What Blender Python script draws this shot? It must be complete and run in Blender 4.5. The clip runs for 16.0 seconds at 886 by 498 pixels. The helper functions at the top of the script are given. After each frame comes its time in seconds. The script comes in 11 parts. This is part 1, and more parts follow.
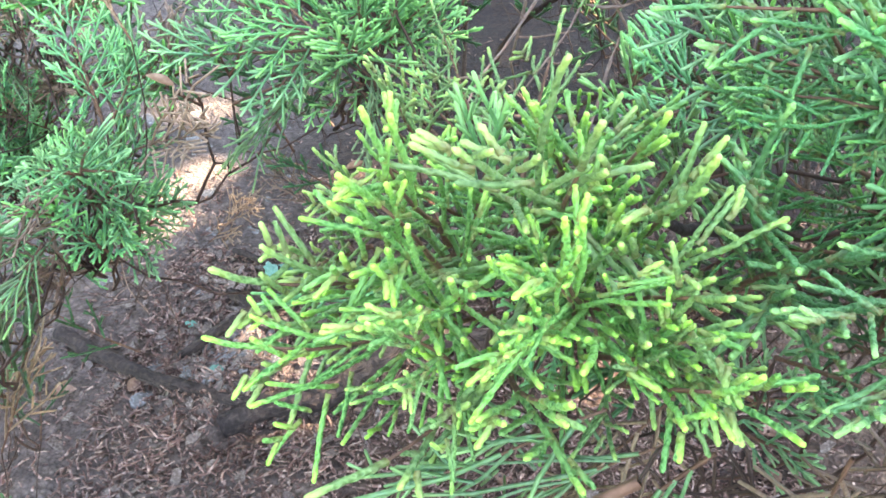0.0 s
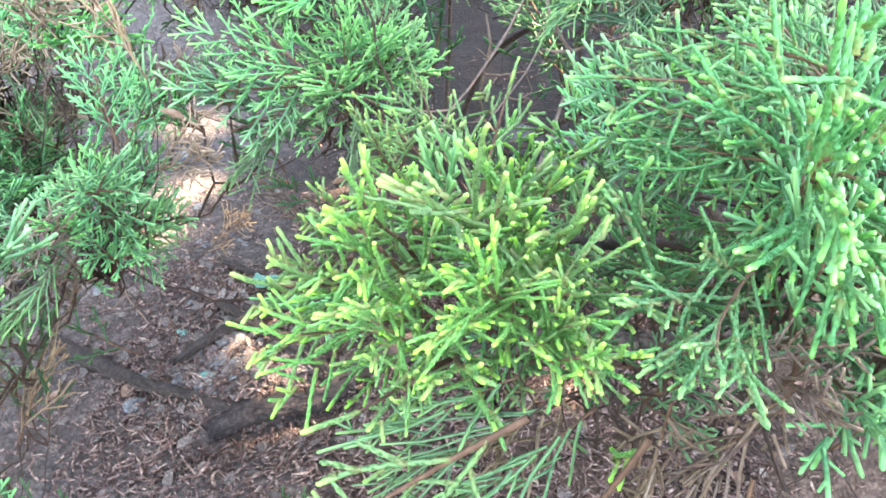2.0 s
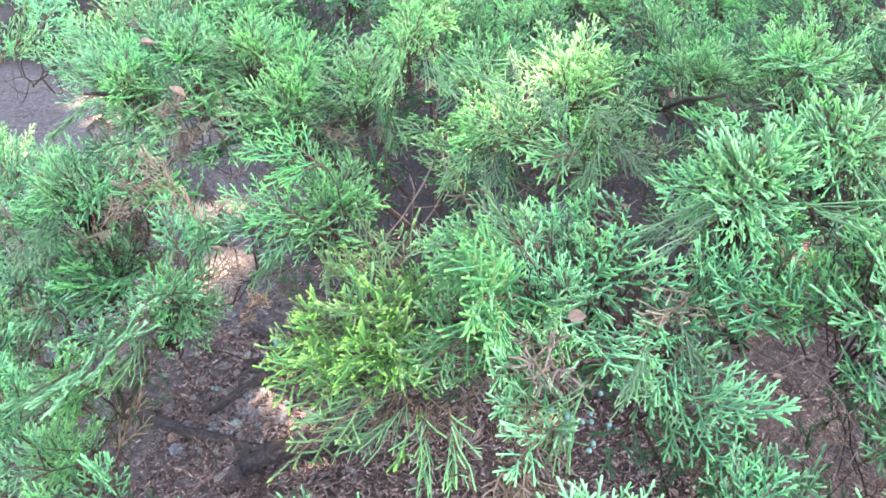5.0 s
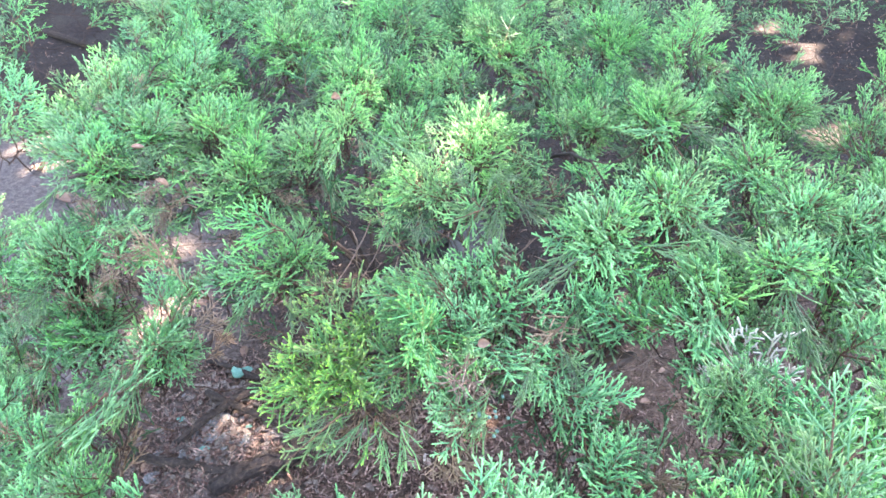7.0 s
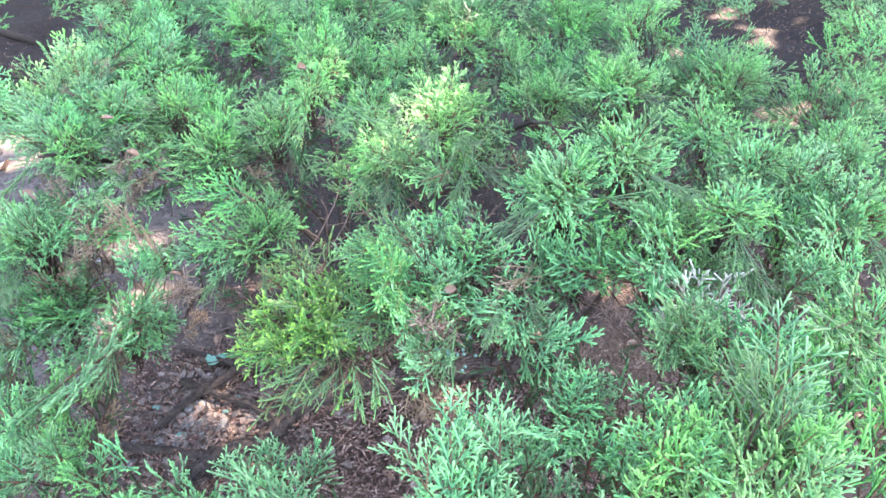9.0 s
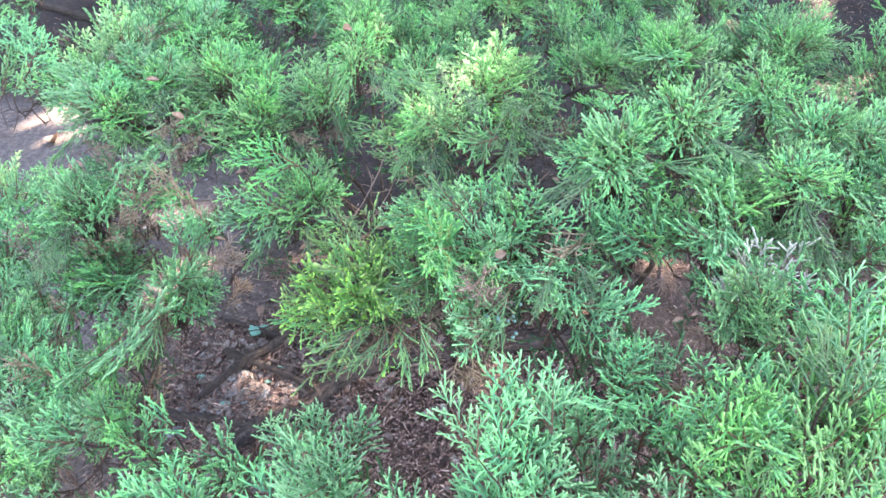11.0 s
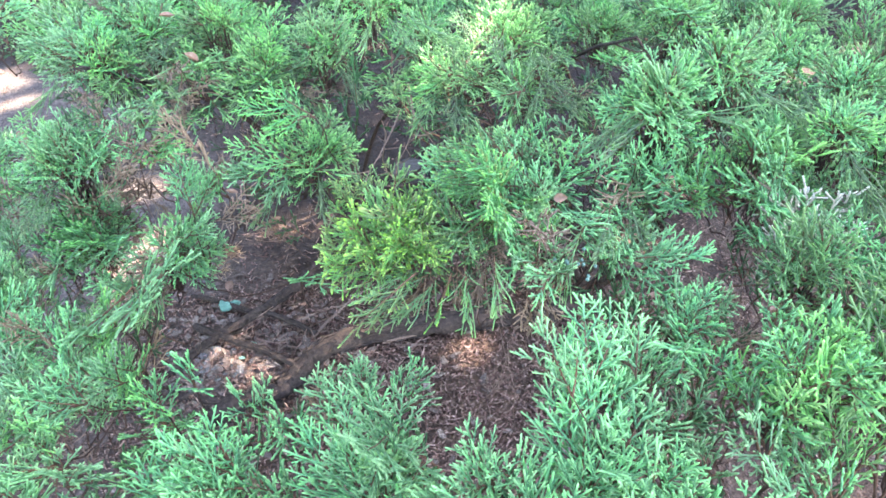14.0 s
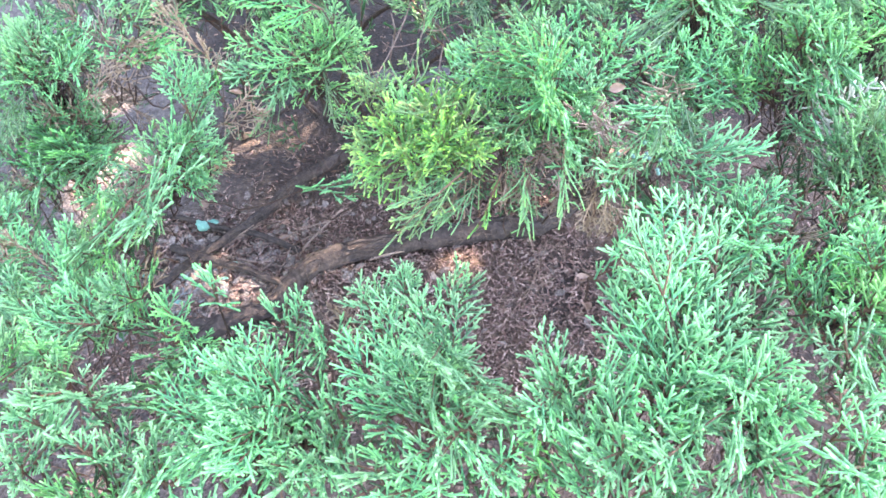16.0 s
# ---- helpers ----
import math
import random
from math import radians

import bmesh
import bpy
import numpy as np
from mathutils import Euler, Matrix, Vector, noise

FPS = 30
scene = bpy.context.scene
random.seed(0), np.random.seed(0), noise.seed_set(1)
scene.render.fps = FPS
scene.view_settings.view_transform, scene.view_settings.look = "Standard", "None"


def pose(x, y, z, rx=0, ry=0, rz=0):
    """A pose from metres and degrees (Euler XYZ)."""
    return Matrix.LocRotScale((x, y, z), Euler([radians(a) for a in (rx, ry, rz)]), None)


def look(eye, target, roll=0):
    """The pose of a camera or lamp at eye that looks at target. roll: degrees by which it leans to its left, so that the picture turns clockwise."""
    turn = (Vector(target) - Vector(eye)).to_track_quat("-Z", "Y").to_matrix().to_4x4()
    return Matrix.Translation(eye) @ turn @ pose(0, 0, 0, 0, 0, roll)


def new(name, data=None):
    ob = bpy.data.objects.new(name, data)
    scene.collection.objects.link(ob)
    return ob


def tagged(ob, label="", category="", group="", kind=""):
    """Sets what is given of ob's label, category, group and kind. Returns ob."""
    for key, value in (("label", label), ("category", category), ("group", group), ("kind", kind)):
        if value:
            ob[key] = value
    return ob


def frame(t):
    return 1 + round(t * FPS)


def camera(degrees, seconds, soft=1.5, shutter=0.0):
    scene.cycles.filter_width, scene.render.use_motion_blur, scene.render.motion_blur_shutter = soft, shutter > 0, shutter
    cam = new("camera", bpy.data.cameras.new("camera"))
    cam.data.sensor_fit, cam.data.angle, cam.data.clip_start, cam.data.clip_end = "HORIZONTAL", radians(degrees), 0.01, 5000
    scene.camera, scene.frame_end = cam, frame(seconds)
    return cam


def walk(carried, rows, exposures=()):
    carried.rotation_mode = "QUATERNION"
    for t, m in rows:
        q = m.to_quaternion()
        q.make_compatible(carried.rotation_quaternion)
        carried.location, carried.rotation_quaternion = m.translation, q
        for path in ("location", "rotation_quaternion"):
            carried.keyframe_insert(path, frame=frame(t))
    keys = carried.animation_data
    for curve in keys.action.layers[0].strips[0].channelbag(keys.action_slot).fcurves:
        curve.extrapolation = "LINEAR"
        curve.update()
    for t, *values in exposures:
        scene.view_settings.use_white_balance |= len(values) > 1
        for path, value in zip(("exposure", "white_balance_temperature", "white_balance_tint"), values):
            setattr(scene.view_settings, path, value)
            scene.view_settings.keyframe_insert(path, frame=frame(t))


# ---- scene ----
cam = camera(61.3, 16.0, soft=1.7)
PATH = [
    (0, (0.085, 0.059, 0.84), (0.025, 1.582, -0.455), 2.4),
    (0.5, (0.086, 0.056, 0.839), (0.042, 1.59, -0.443), 3.0),
    (1, (0.088, 0.054, 0.845), (0.049, 1.586, -0.441), 3.2),
    (1.5, (0.093, 0.044, 0.854), (0.061, 1.579, -0.429), 3.4),
    (2, (0.094, 0.019, 0.874), (0.066, 1.566, -0.394), 3.4),
    (2.5, (0.098, -0.002, 0.893), (0.071, 1.56, -0.355), 3.8),
    (3, (0.114, -0.033, 0.916), (0.063, 1.564, -0.287), 3.4),
    (3.5, (0.12, -0.052, 0.943), (0.055, 1.563, -0.235), 2.4),
    (4, (0.137, -0.101, 0.967), (0.037, 1.552, -0.154), 1.7),
    (4.5, (0.159, -0.13, 1.0), (0.049, 1.512, -0.136), 0.9),
    (4.7, (0.167, -0.144, 1.02), (0.057, 1.488, -0.132), 0.3),
    (6.8, (0.171, -0.264, 1.16), (0.236, 1.368, 0.005), -0.5),
    (7, (0.173, -0.279, 1.169), (0.249, 1.367, 0.035), -0.7),
    (7.5, (0.178, -0.301, 1.165), (0.29, 1.365, 0.065), -1.3),
    (8, (0.181, -0.314, 1.158), (0.327, 1.351, 0.06), -1.4),
    (8.5, (0.183, -0.324, 1.16), (0.337, 1.325, 0.039), -1.5),
    (9, (0.174, -0.323, 1.152), (0.325, 1.316, 0.015), -1.0),
    (9.2, (0.173, -0.319, 1.15), (0.32, 1.316, 0.008), -0.7),
    (11.3, (0.162, -0.313, 1.131), (0.195, 1.295, -0.058), -2.5),
    (11.5, (0.156, -0.317, 1.134), (0.184, 1.288, -0.06), -2.3),
    (12, (0.145, -0.325, 1.137), (0.141, 1.279, -0.058), -2.8),
    (12.5, (0.131, -0.307, 1.129), (0.147, 1.296, -0.067), -1.8),
    (13, (0.087, -0.306, 1.119), (0.23, 1.297, -0.068), 0.2),
    (13.5, (0.078, -0.297, 1.103), (0.284, 1.291, -0.095), 1.0),
    (14, (0.076, -0.303, 1.088), (0.286, 1.279, -0.116), 1.3),
    (14.5, (0.038, -0.284, 1.087), (0.28, 1.258, -0.163), 2.6),
    (15, (0.021, -0.275, 1.066), (0.291, 1.241, -0.21), 3.0),
    (15.5, (0.021, -0.275, 1.059), (0.318, 1.203, -0.255), 3.3),
    (16, (0.015, -0.272, 1.049), (0.329, 1.159, -0.313), 3.3),
]
EXPOSURES = [(0, 3.95, 7900, 15), (2.5, 4.1, 7800, 15), (3.5, 4.07, 7500, 17), (4.5, 3.83, 7400, 19), (7, 3.8, 7250, 20), (9, 3.71, 7200, 20), (13, 3.56, 7200, 19), (14, 3.72, 7150, 19), (15, 3.8, 7100, 19), (16, 4.17, 7100, 20)]
walk(cam, [(t, look(eye, target, roll)) for t, eye, target, roll in PATH], EXPOSURES)

# ---- light ----
SUN_TO = Vector((0.55, 0.38, 0.80)).normalized()
elevation = math.asin(SUN_TO.z)
azimuth = math.atan2(SUN_TO.x, SUN_TO.y)
world = bpy.data.worlds.new("world")
scene.world = world
world.use_nodes = True
wn = world.node_tree.nodes
sky = wn.new("ShaderNodeTexSky")
sky.sky_type = "NISHITA"
sky.sun_disc = False
sky.sun_elevation = elevation
sky.sun_rotation = azimuth
world.node_tree.links.new(sky.outputs[0], wn["Background"].inputs[0])
wn["Background"].inputs[1].default_value = 0.15
lamp = bpy.data.lights.new("sun", "SUN")
lamp.energy, lamp.angle, lamp.color = 5.0, radians(0.53), (1.0, 0.93, 0.82)
sun = new("sun", lamp)
sun.matrix_world = look(SUN_TO * 30, (0, 0, 0))


# ---- materials ----
def material(name, roughness=0.6):
    m = bpy.data.materials.new(name)
    m.use_nodes = True
    b = m.node_tree.nodes["Principled BSDF"]
    b.inputs["Roughness"].default_value = roughness
    return m, m.node_tree.nodes, m.node_tree.links, b


def mix(nodes, links, fac, a, b, blend="MIX"):
    n = nodes.new("ShaderNodeMix")
    n.data_type, n.blend_type = "RGBA", blend
    for socket, value in ((n.inputs[0], fac), (n.inputs[6], a), (n.inputs[7], b)):
        if isinstance(value, (int, float)):
            socket.default_value = value
        elif isinstance(value, tuple):
            socket.default_value = (*value, 1)
        else:
            links.new(value, socket)
    return n.outputs[2]


def noise_of(nodes, links, scale, detail=3.0, vector=None):
    n = nodes.new("ShaderNodeTexNoise")
    n.inputs["Scale"].default_value, n.inputs["Detail"].default_value = scale, detail
    if vector is not None:
        links.new(vector, n.inputs["Vector"])
    return n.outputs["Fac"]


def ramp(nodes, links, value, low, high):
    n = nodes.new("ShaderNodeMapRange")
    n.inputs["From Min"].default_value, n.inputs["From Max"].default_value = low, high
    links.new(value, n.inputs["Value"])
    return n.outputs["Result"]


def bump(nodes, links, bsdf, height, strength, distance):
    n = nodes.new("ShaderNodeBump")
    n.inputs["Strength"].default_value, n.inputs["Distance"].default_value = strength, distance
    links.new(height, n.inputs["Height"])
    links.new(n.outputs[0], bsdf.inputs["Normal"])


def foliage(name, dark, mid, tip, bloom, reach, scaly=False):
    """Scale-leaved shoots: dark older parts, paler young tips, a waxy bloom on the scale edges."""
    m, nodes, links, b = material(name, 0.44)
    b.inputs["Specular IOR Level"].default_value = 0.22 if scaly else 0.42
    where = nodes.new("ShaderNodeTexCoord").outputs["Object"]

    def stored(key):
        n = nodes.new("ShaderNodeAttribute")
        n.attribute_name = key
        return n.outputs["Fac"]

    each = nodes.new("ShaderNodeObjectInfo").outputs["Random"]
    island = nodes.new("ShaderNodeNewGeometry").outputs["Random Per Island"]
    cells = nodes.new("ShaderNodeTexVoronoi")
    cells.inputs["Scale"].default_value = 950 if scaly else 700
    links.new(where, cells.inputs["Vector"])
    base = mix(nodes, links, ramp(nodes, links, noise_of(nodes, links, 90, 2, where), 0.35, 0.65), dark, mid)
    base = mix(nodes, links, ramp(nodes, links, island, 0.3, 1.6 if scaly else 1.1), base, mix(nodes, links, 0.5, mid, tip))
    if scaly:
        ridge = stored("ridge")
        base = mix(nodes, links, ramp(nodes, links, ridge, 0.1, 1.1), base, bloom)
        base = mix(nodes, links, ramp(nodes, links, ridge, 0.0, -1.1), base, dark)
        base = mix(nodes, links, ramp(nodes, links, cells.outputs["Distance"], 0.62, 0.25), mix(nodes, links, 0.7, base, bloom), base)
        base = mix(nodes, links, stored("old"), base, (0.22, 0.120, 0.040))
    else:
        base = mix(nodes, links, ramp(nodes, links, cells.outputs["Distance"], 0.75, 0.15), base, bloom)
    base = mix(nodes, links, ramp(nodes, links, stored("young"), 1.0 - reach, 1.0), base, tip)
    hue = nodes.new("ShaderNodeHueSaturation")
    for socket, low, high in (("Hue", 0.482, 0.512), ("Value", 0.78, 1.22), ("Saturation", 0.85, 1.05)):
        vary = nodes.new("ShaderNodeMapRange")
        vary.inputs["To Min"].default_value, vary.inputs["To Max"].default_value = low, high
        links.new(each, vary.inputs["Value"])
        links.new(vary.outputs[0], hue.inputs[socket])
    links.new(base, hue.inputs["Color"])
    links.new(hue.outputs[0], b.inputs["Base Color"])
    bump(nodes, links, b, cells.outputs["Distance"], 1.0 if scaly else 0.5, 0.0005)
    return m


def plain(name, colours, roughness, scale, fine=4.0, relief=0.3, depth=0.002):
    """Two or three earthy tones mixed by coarse and fine noise, with relief."""
    m, nodes, links, b = material(name, roughness)
    where = nodes.new("ShaderNodeTexCoord").outputs["Object"]
    each = nodes.new("ShaderNodeNewGeometry").outputs["Random Per Island"]
    coarse = ramp(nodes, links, noise_of(nodes, links, scale, 4, where), 0.35, 0.65)
    small = noise_of(nodes, links, scale * fine, 5, where)
    base = mix(nodes, links, coarse, colours[0], colours[1])
    base = mix(nodes, links, ramp(nodes, links, small, 0.45, 0.7), base, colours[-1])
    base = mix(nodes, links, ramp(nodes, links, each, -0.3, 1.5), base, colours[0])
    links.new(base, b.inputs["Base Color"])
    bump(nodes, links, b, small, relief, depth)
    return m


LEAF_BLUE = foliage("juniper_green", (0.014, 0.085, 0.024), (0.050, 0.225, 0.058), (0.270, 0.640, 0.160), (0.105, 0.320, 0.115), 0.95)
LEAF_TEAL = foliage("juniper_teal_green", (0.015, 0.088, 0.031), (0.053, 0.230, 0.078), (0.265, 0.645, 0.215), (0.115, 0.335, 0.150), 0.95)
LEAF_FRESH = foliage("juniper_fresh_green", (0.019, 0.098, 0.024), (0.062, 0.240, 0.056), (0.285, 0.635, 0.155), (0.115, 0.315, 0.105), 0.95)
LEAF_NEAR = foliage("juniper_green_scaly", (0.012, 0.074, 0.019), (0.042, 0.190, 0.048), (0.250, 0.570, 0.140), (0.100, 0.300, 0.105), 0.6, True)
# darker copy of the juniper greens: the shrubs' inner shade put into the colour
LEAF_SHADED = foliage("juniper_inner_shade", (0.011, 0.048, 0.014), (0.024, 0.098, 0.028), (0.060, 0.190, 0.055), (0.036, 0.112, 0.040), 0.7)
LEAF_YOUNG = foliage("juniper_young_shoots", (0.026, 0.110, 0.026), (0.096, 0.265, 0.060), (0.360, 0.650, 0.100), (0.178, 0.390, 0.115), 0.65, True)
LEAF_PALE = foliage("juniper_drooping_green", (0.040, 0.112, 0.042), (0.085, 0.205, 0.074), (0.235, 0.430, 0.140), (0.140, 0.260, 0.125), 0.8)
LEAF_DEAD = foliage("juniper_dead_shoots", (0.095, 0.052, 0.031), (0.190, 0.112, 0.070), (0.330, 0.225, 0.150), (0.280, 0.190, 0.130), 0.6)
# near-white shoots: the glare of direct sun put into the colour
LEAF_SUNLIT = foliage("juniper_sunlit_shoots", (0.42, 0.33, 0.24), (0.70, 0.60, 0.46), (0.84, 0.78, 0.64), (0.80, 0.72, 0.58), 0.6)
BERRY = plain("glaucous_berry", [(0.07, 0.15, 0.11), (0.11, 0.21, 0.165), (0.18, 0.30, 0.26)], 0.6, 200, 3, 0.2, 0.0005)
TWIG = plain("reddish_twig_bark", [(0.085, 0.040, 0.022), (0.185, 0.088, 0.046), (0.27, 0.140, 0.080)], 0.75, 60, 6, 0.5, 0.001)
TWIG_PALE = plain("dry_twig_bark", [(0.16, 0.10, 0.075), (0.30, 0.20, 0.15), (0.42, 0.31, 0.24)], 0.8, 60, 6, 0.4, 0.001)
BRANCH = plain("thin_branch_bark", [(0.034, 0.017, 0.011), (0.075, 0.038, 0.023), (0.12, 0.066, 0.042)], 0.8, 60, 6, 0.5, 0.001)
BARK = plain("grey_brown_bark", [(0.022, 0.014, 0.011), (0.058, 0.038, 0.029), (0.12, 0.082, 0.064)], 0.9, 22, 7, 0.9, 0.004)
LITTER = plain("needle_litter", [(0.080, 0.038, 0.028), (0.30, 0.165, 0.125), (0.70, 0.50, 0.40)], 0.85, 30, 5, 0.3, 0.001)
DRY_LEAF = plain("dry_leaf", [(0.20, 0.11, 0.07), (0.36, 0.22, 0.15), (0.46, 0.32, 0.24)], 0.7, 60, 5, 0.4, 0.001)
STONE = plain("weathered_stone", [(0.11, 0.10, 0.092), (0.26, 0.24, 0.225), (0.50, 0.48, 0.45)], 0.9, 45, 5, 0.9, 0.004)
STONE_DARK = plain("shaded_grey_stone", [(0.050, 0.046, 0.043), (0.110, 0.102, 0.096), (0.19, 0.18, 0.17)], 0.9, 30, 5, 0.8, 0.004)
CHIP = plain("bark_chip", [(0.075, 0.050, 0.038), (0.22, 0.160, 0.128), (0.44, 0.36, 0.30)], 0.85, 60, 5, 0.5, 0.001)
LICHEN = plain("pale_green_lichen", [(0.10, 0.25, 0.19), (0.17, 0.35, 0.27), (0.28, 0.46, 0.37)], 0.9, 70, 4, 0.6, 0.002)
CANOPY_LEAF = plain("broad_leaf", [(0.035, 0.085, 0.02), (0.05, 0.12, 0.03), (0.07, 0.15, 0.04)], 0.5, 20)


def ground_material():
    """Crumbly dark litter soil, turning into bare grey trodden soil beyond the shrubs."""
    m, nodes, links, b = material("soil", 0.92)
    where = nodes.new("ShaderNodeTexCoord").outputs["Object"]
    sep = nodes.new("ShaderNodeSeparateXYZ")
    links.new(where, sep.inputs[0])
    coarse = noise_of(nodes, links, 5, 5, where)
    small = noise_of(nodes, links, 60, 6, where)
    crumbs = nodes.new("ShaderNodeTexVoronoi")
    crumbs.inputs["Scale"].default_value = 170
    links.new(where, crumbs.inputs["Vector"])
    soil = mix(nodes, links, ramp(nodes, links, coarse, 0.35, 0.65), (0.046, 0.025, 0.016), (0.130, 0.076, 0.048))
    soil = mix(nodes, links, ramp(nodes, links, small, 0.48, 0.75), soil, (0.27, 0.172, 0.120))
    # reddish dark soil towards the back, shade under the shrubs put into its colour
    shade_soil = mix(nodes, links, ramp(nodes, links, small, 0.45, 0.75), (0.014, 0.0072, 0.0045), (0.060, 0.031, 0.019))
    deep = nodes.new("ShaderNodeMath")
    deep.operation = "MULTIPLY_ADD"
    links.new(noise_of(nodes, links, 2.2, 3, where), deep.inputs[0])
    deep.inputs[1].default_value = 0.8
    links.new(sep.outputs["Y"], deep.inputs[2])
    soil = mix(nodes, links, ramp(nodes, links, deep.outputs[0], 1.25, 1.75), soil, shade_soil)
    bare = mix(nodes, links, ramp(nodes, links, small, 0.35, 0.7), (0.115, 0.088, 0.075), (0.225, 0.180, 0.158))
    # bare trodden patches wander in from the left
    large = noise_of(nodes, links, 0.75, 3, where)
    edge = nodes.new("ShaderNodeMath")
    edge.operation = "MULTIPLY_ADD"
    links.new(large, edge.inputs[0])
    edge.inputs[1].default_value = 4.0
    links.new(sep.outputs["X"], edge.inputs[2])
    inner = nodes.new("ShaderNodeMath")
    inner.operation = "MULTIPLY_ADD"
    links.new(ramp(nodes, links, sep.outputs["Y"], 1.9, 2.6), inner.inputs[0])
    inner.inputs[1].default_value = 1.5
    links.new(edge.outputs[0], inner.inputs[2])
    worn = ramp(nodes, links, inner.outputs[0], 1.80, 1.15)
    soil = mix(nodes, links, worn, soil, bare)
    soil = mix(nodes, links, ramp(nodes, links, crumbs.outputs["Distance"], 0.9, 0.2), mix(nodes, links, 0.55, soil, (0.03, 0.022, 0.02)), soil)
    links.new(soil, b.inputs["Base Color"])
    high = nodes.new("ShaderNodeMath")
    high.operation = "ADD"
    links.new(small, high.inputs[0])
    links.new(crumbs.outputs["Distance"], high.inputs[1])
    bump(nodes, links, b, high.outputs[0], 0.8, 0.006)
    return m


SOIL = ground_material()


# ---- building helpers ----
def link_mesh(name, verts, faces, mat, parent=None, label="", smooth=True, values=None):
    data = bpy.data.meshes.new(name)
    data.from_pydata(verts, [], faces)
    if smooth:
        data.polygons.foreach_set("use_smooth", [True] * len(data.polygons))
    for key, value in (values or {}).items():
        data.attributes.new(key, "FLOAT", "POINT").data.foreach_set("value", value)
    data.materials.append(mat)
    ob = new(name, data)
    ob.parent = parent
    if label:
        ob["label"] = label
    return ob


class Strands:
    """Gathers round strands along paths into one mesh."""

    def __init__(self):
        self.verts, self.faces, self.young, self.ridge, self.old = [], [], [], [], []

    def add(self, path, radii, sides, young=None, scales=0.0, old=None):
        path = [Vector(p) for p in path]
        along = (path[-1] - path[0]).normalized()
        side = along.orthogonal().normalized()
        spin = random.random() * 6.28
        first, n = len(self.verts), len(path)
        for k in range(n):
            way = (path[min(k + 1, n - 1)] - path[max(k - 1, 0)]).normalized()
            a = (side - way * side.dot(way)).normalized()
            b = way.cross(a)
            for j in range(sides):
                turn = spin + 6.28319 * j / sides
                ridge = math.cos(2 * (turn - spin) + math.pi * k) if scales else 0.0
                r = radii[k] * (1 + scales * ridge)
                self.ridge.append(ridge)
                self.old.append(old[k] if old else 0.0)
                self.verts.append(path[k] + (a * math.cos(turn) + b * math.sin(turn)) * r)
                self.young.append(young[k] if young else 0.0)
            if k:
                low = first + (k - 1) * sides
                for j in range(sides):
                    i = (j + 1) % sides
                    self.faces.append((low + j, low + i, low + sides + i, low + sides + j))
        self.faces.append(tuple(range(first + (n - 1) * sides, first + n * sides)))

    def made(self, name, mat, parent=None, label="", tagged_young=False):
        values = {"young": self.young, "ridge": self.ridge, "old": self.old} if tagged_young else None
        return link_mesh(name, self.verts, self.faces, mat, parent, label, True, values)


def unit(v):
    return v.normalized()


def bent(start, way, length, steps, droop=0.0, wander=0.0):
    """Points along a slightly wandering line."""
    points, way = [Vector(start)], way.normalized()
    for _ in range(steps):
        way = unit(way + Vector((random.gauss(0, wander), random.gauss(0, wander), random.gauss(0, wander) + droop)))
        points.append(points[-1] + way * (length / steps))
    return points


# ---- sprays of juniper ----
def shoot(green, start, way, length, radius, fine, leader=1.0, sides=4, steps=1):
    """One cord-like shoot with overlapping scales and a blunt tip."""
    if fine:
        sides, steps = 7, max(4, int(length / 0.0015))
    path = bent(start, way, length, steps, 0.0, 0.05 if fine else 0.13)
    ends = (path[-1] - path[-2]).normalized()
    if fine:
        path.append(path[-1] + ends * radius * 0.7)
    path.append(path[-1] + ends * radius * (0.4 if fine else 0.9))
    far = [(p - path[0]).length for p in path]
    radii = [radius * (1.0 - 0.12 * f / far[-1]) for f in far]
    if fine:
        radii[-2] *= 0.82
    radii[-1] *= 0.45
    young = [leader * max(0.0, 1 - (far[-1] - f) / (0.0066 if fine else 0.012)) for f in far]
    old = [max(0.0, 0.55 - f / 0.008) for f in far]
    green.add(path, radii, sides, young, 0.26 if fine else 0.0, old)


def branchlet(green, start, way, up, length, radius, fine, forks, sides):
    """A side branchlet that forks like an antler into short shoots."""
    shoot(green, start, way, length, radius, fine, 1.0, sides, 3)
    end = Vector(start) + way * length
    if fine and random.random() < 0.6:
        # blunt knobs where the tip forks
        for flip in random.choice(((-1,), (1,), (-1, 1))):
            out = unit(way + unit(way.cross(up)) * flip * random.uniform(0.6, 1.0) + up * random.gauss(0, 0.3))
            shoot(green, Vector(start).lerp(end, random.uniform(0.78, 0.93)), out, random.uniform(0.0028, 0.0050), radius * 0.95, fine, 0.95, sides)
    count = max(1, round(length / 0.0058 * forks))
    flip = random.choice((-1, 1))
    for k in range(count):
        at = 0.28 + 0.68 * (k + random.random() * 0.6) / count
        flip = -flip
        lateral = unit(way.cross(up)) * flip
        out = unit(way * random.uniform(0.9, 1.3) + lateral * random.uniform(0.75, 1.25) + up * random.gauss(0.08, 0.22))
        size = length * (1.05 - at) * random.uniform(0.5, 0.95)
        shoot(green, Vector(start).lerp(end, at), out, max(0.004, min(0.018 if fine else 0.0115, size)), radius * random.uniform(0.88, 1.0), fine, random.choice((0.15, 0.4, 0.8, 1.0)) if fine else random.uniform(0.5, 1.0), sides if fine else 3)


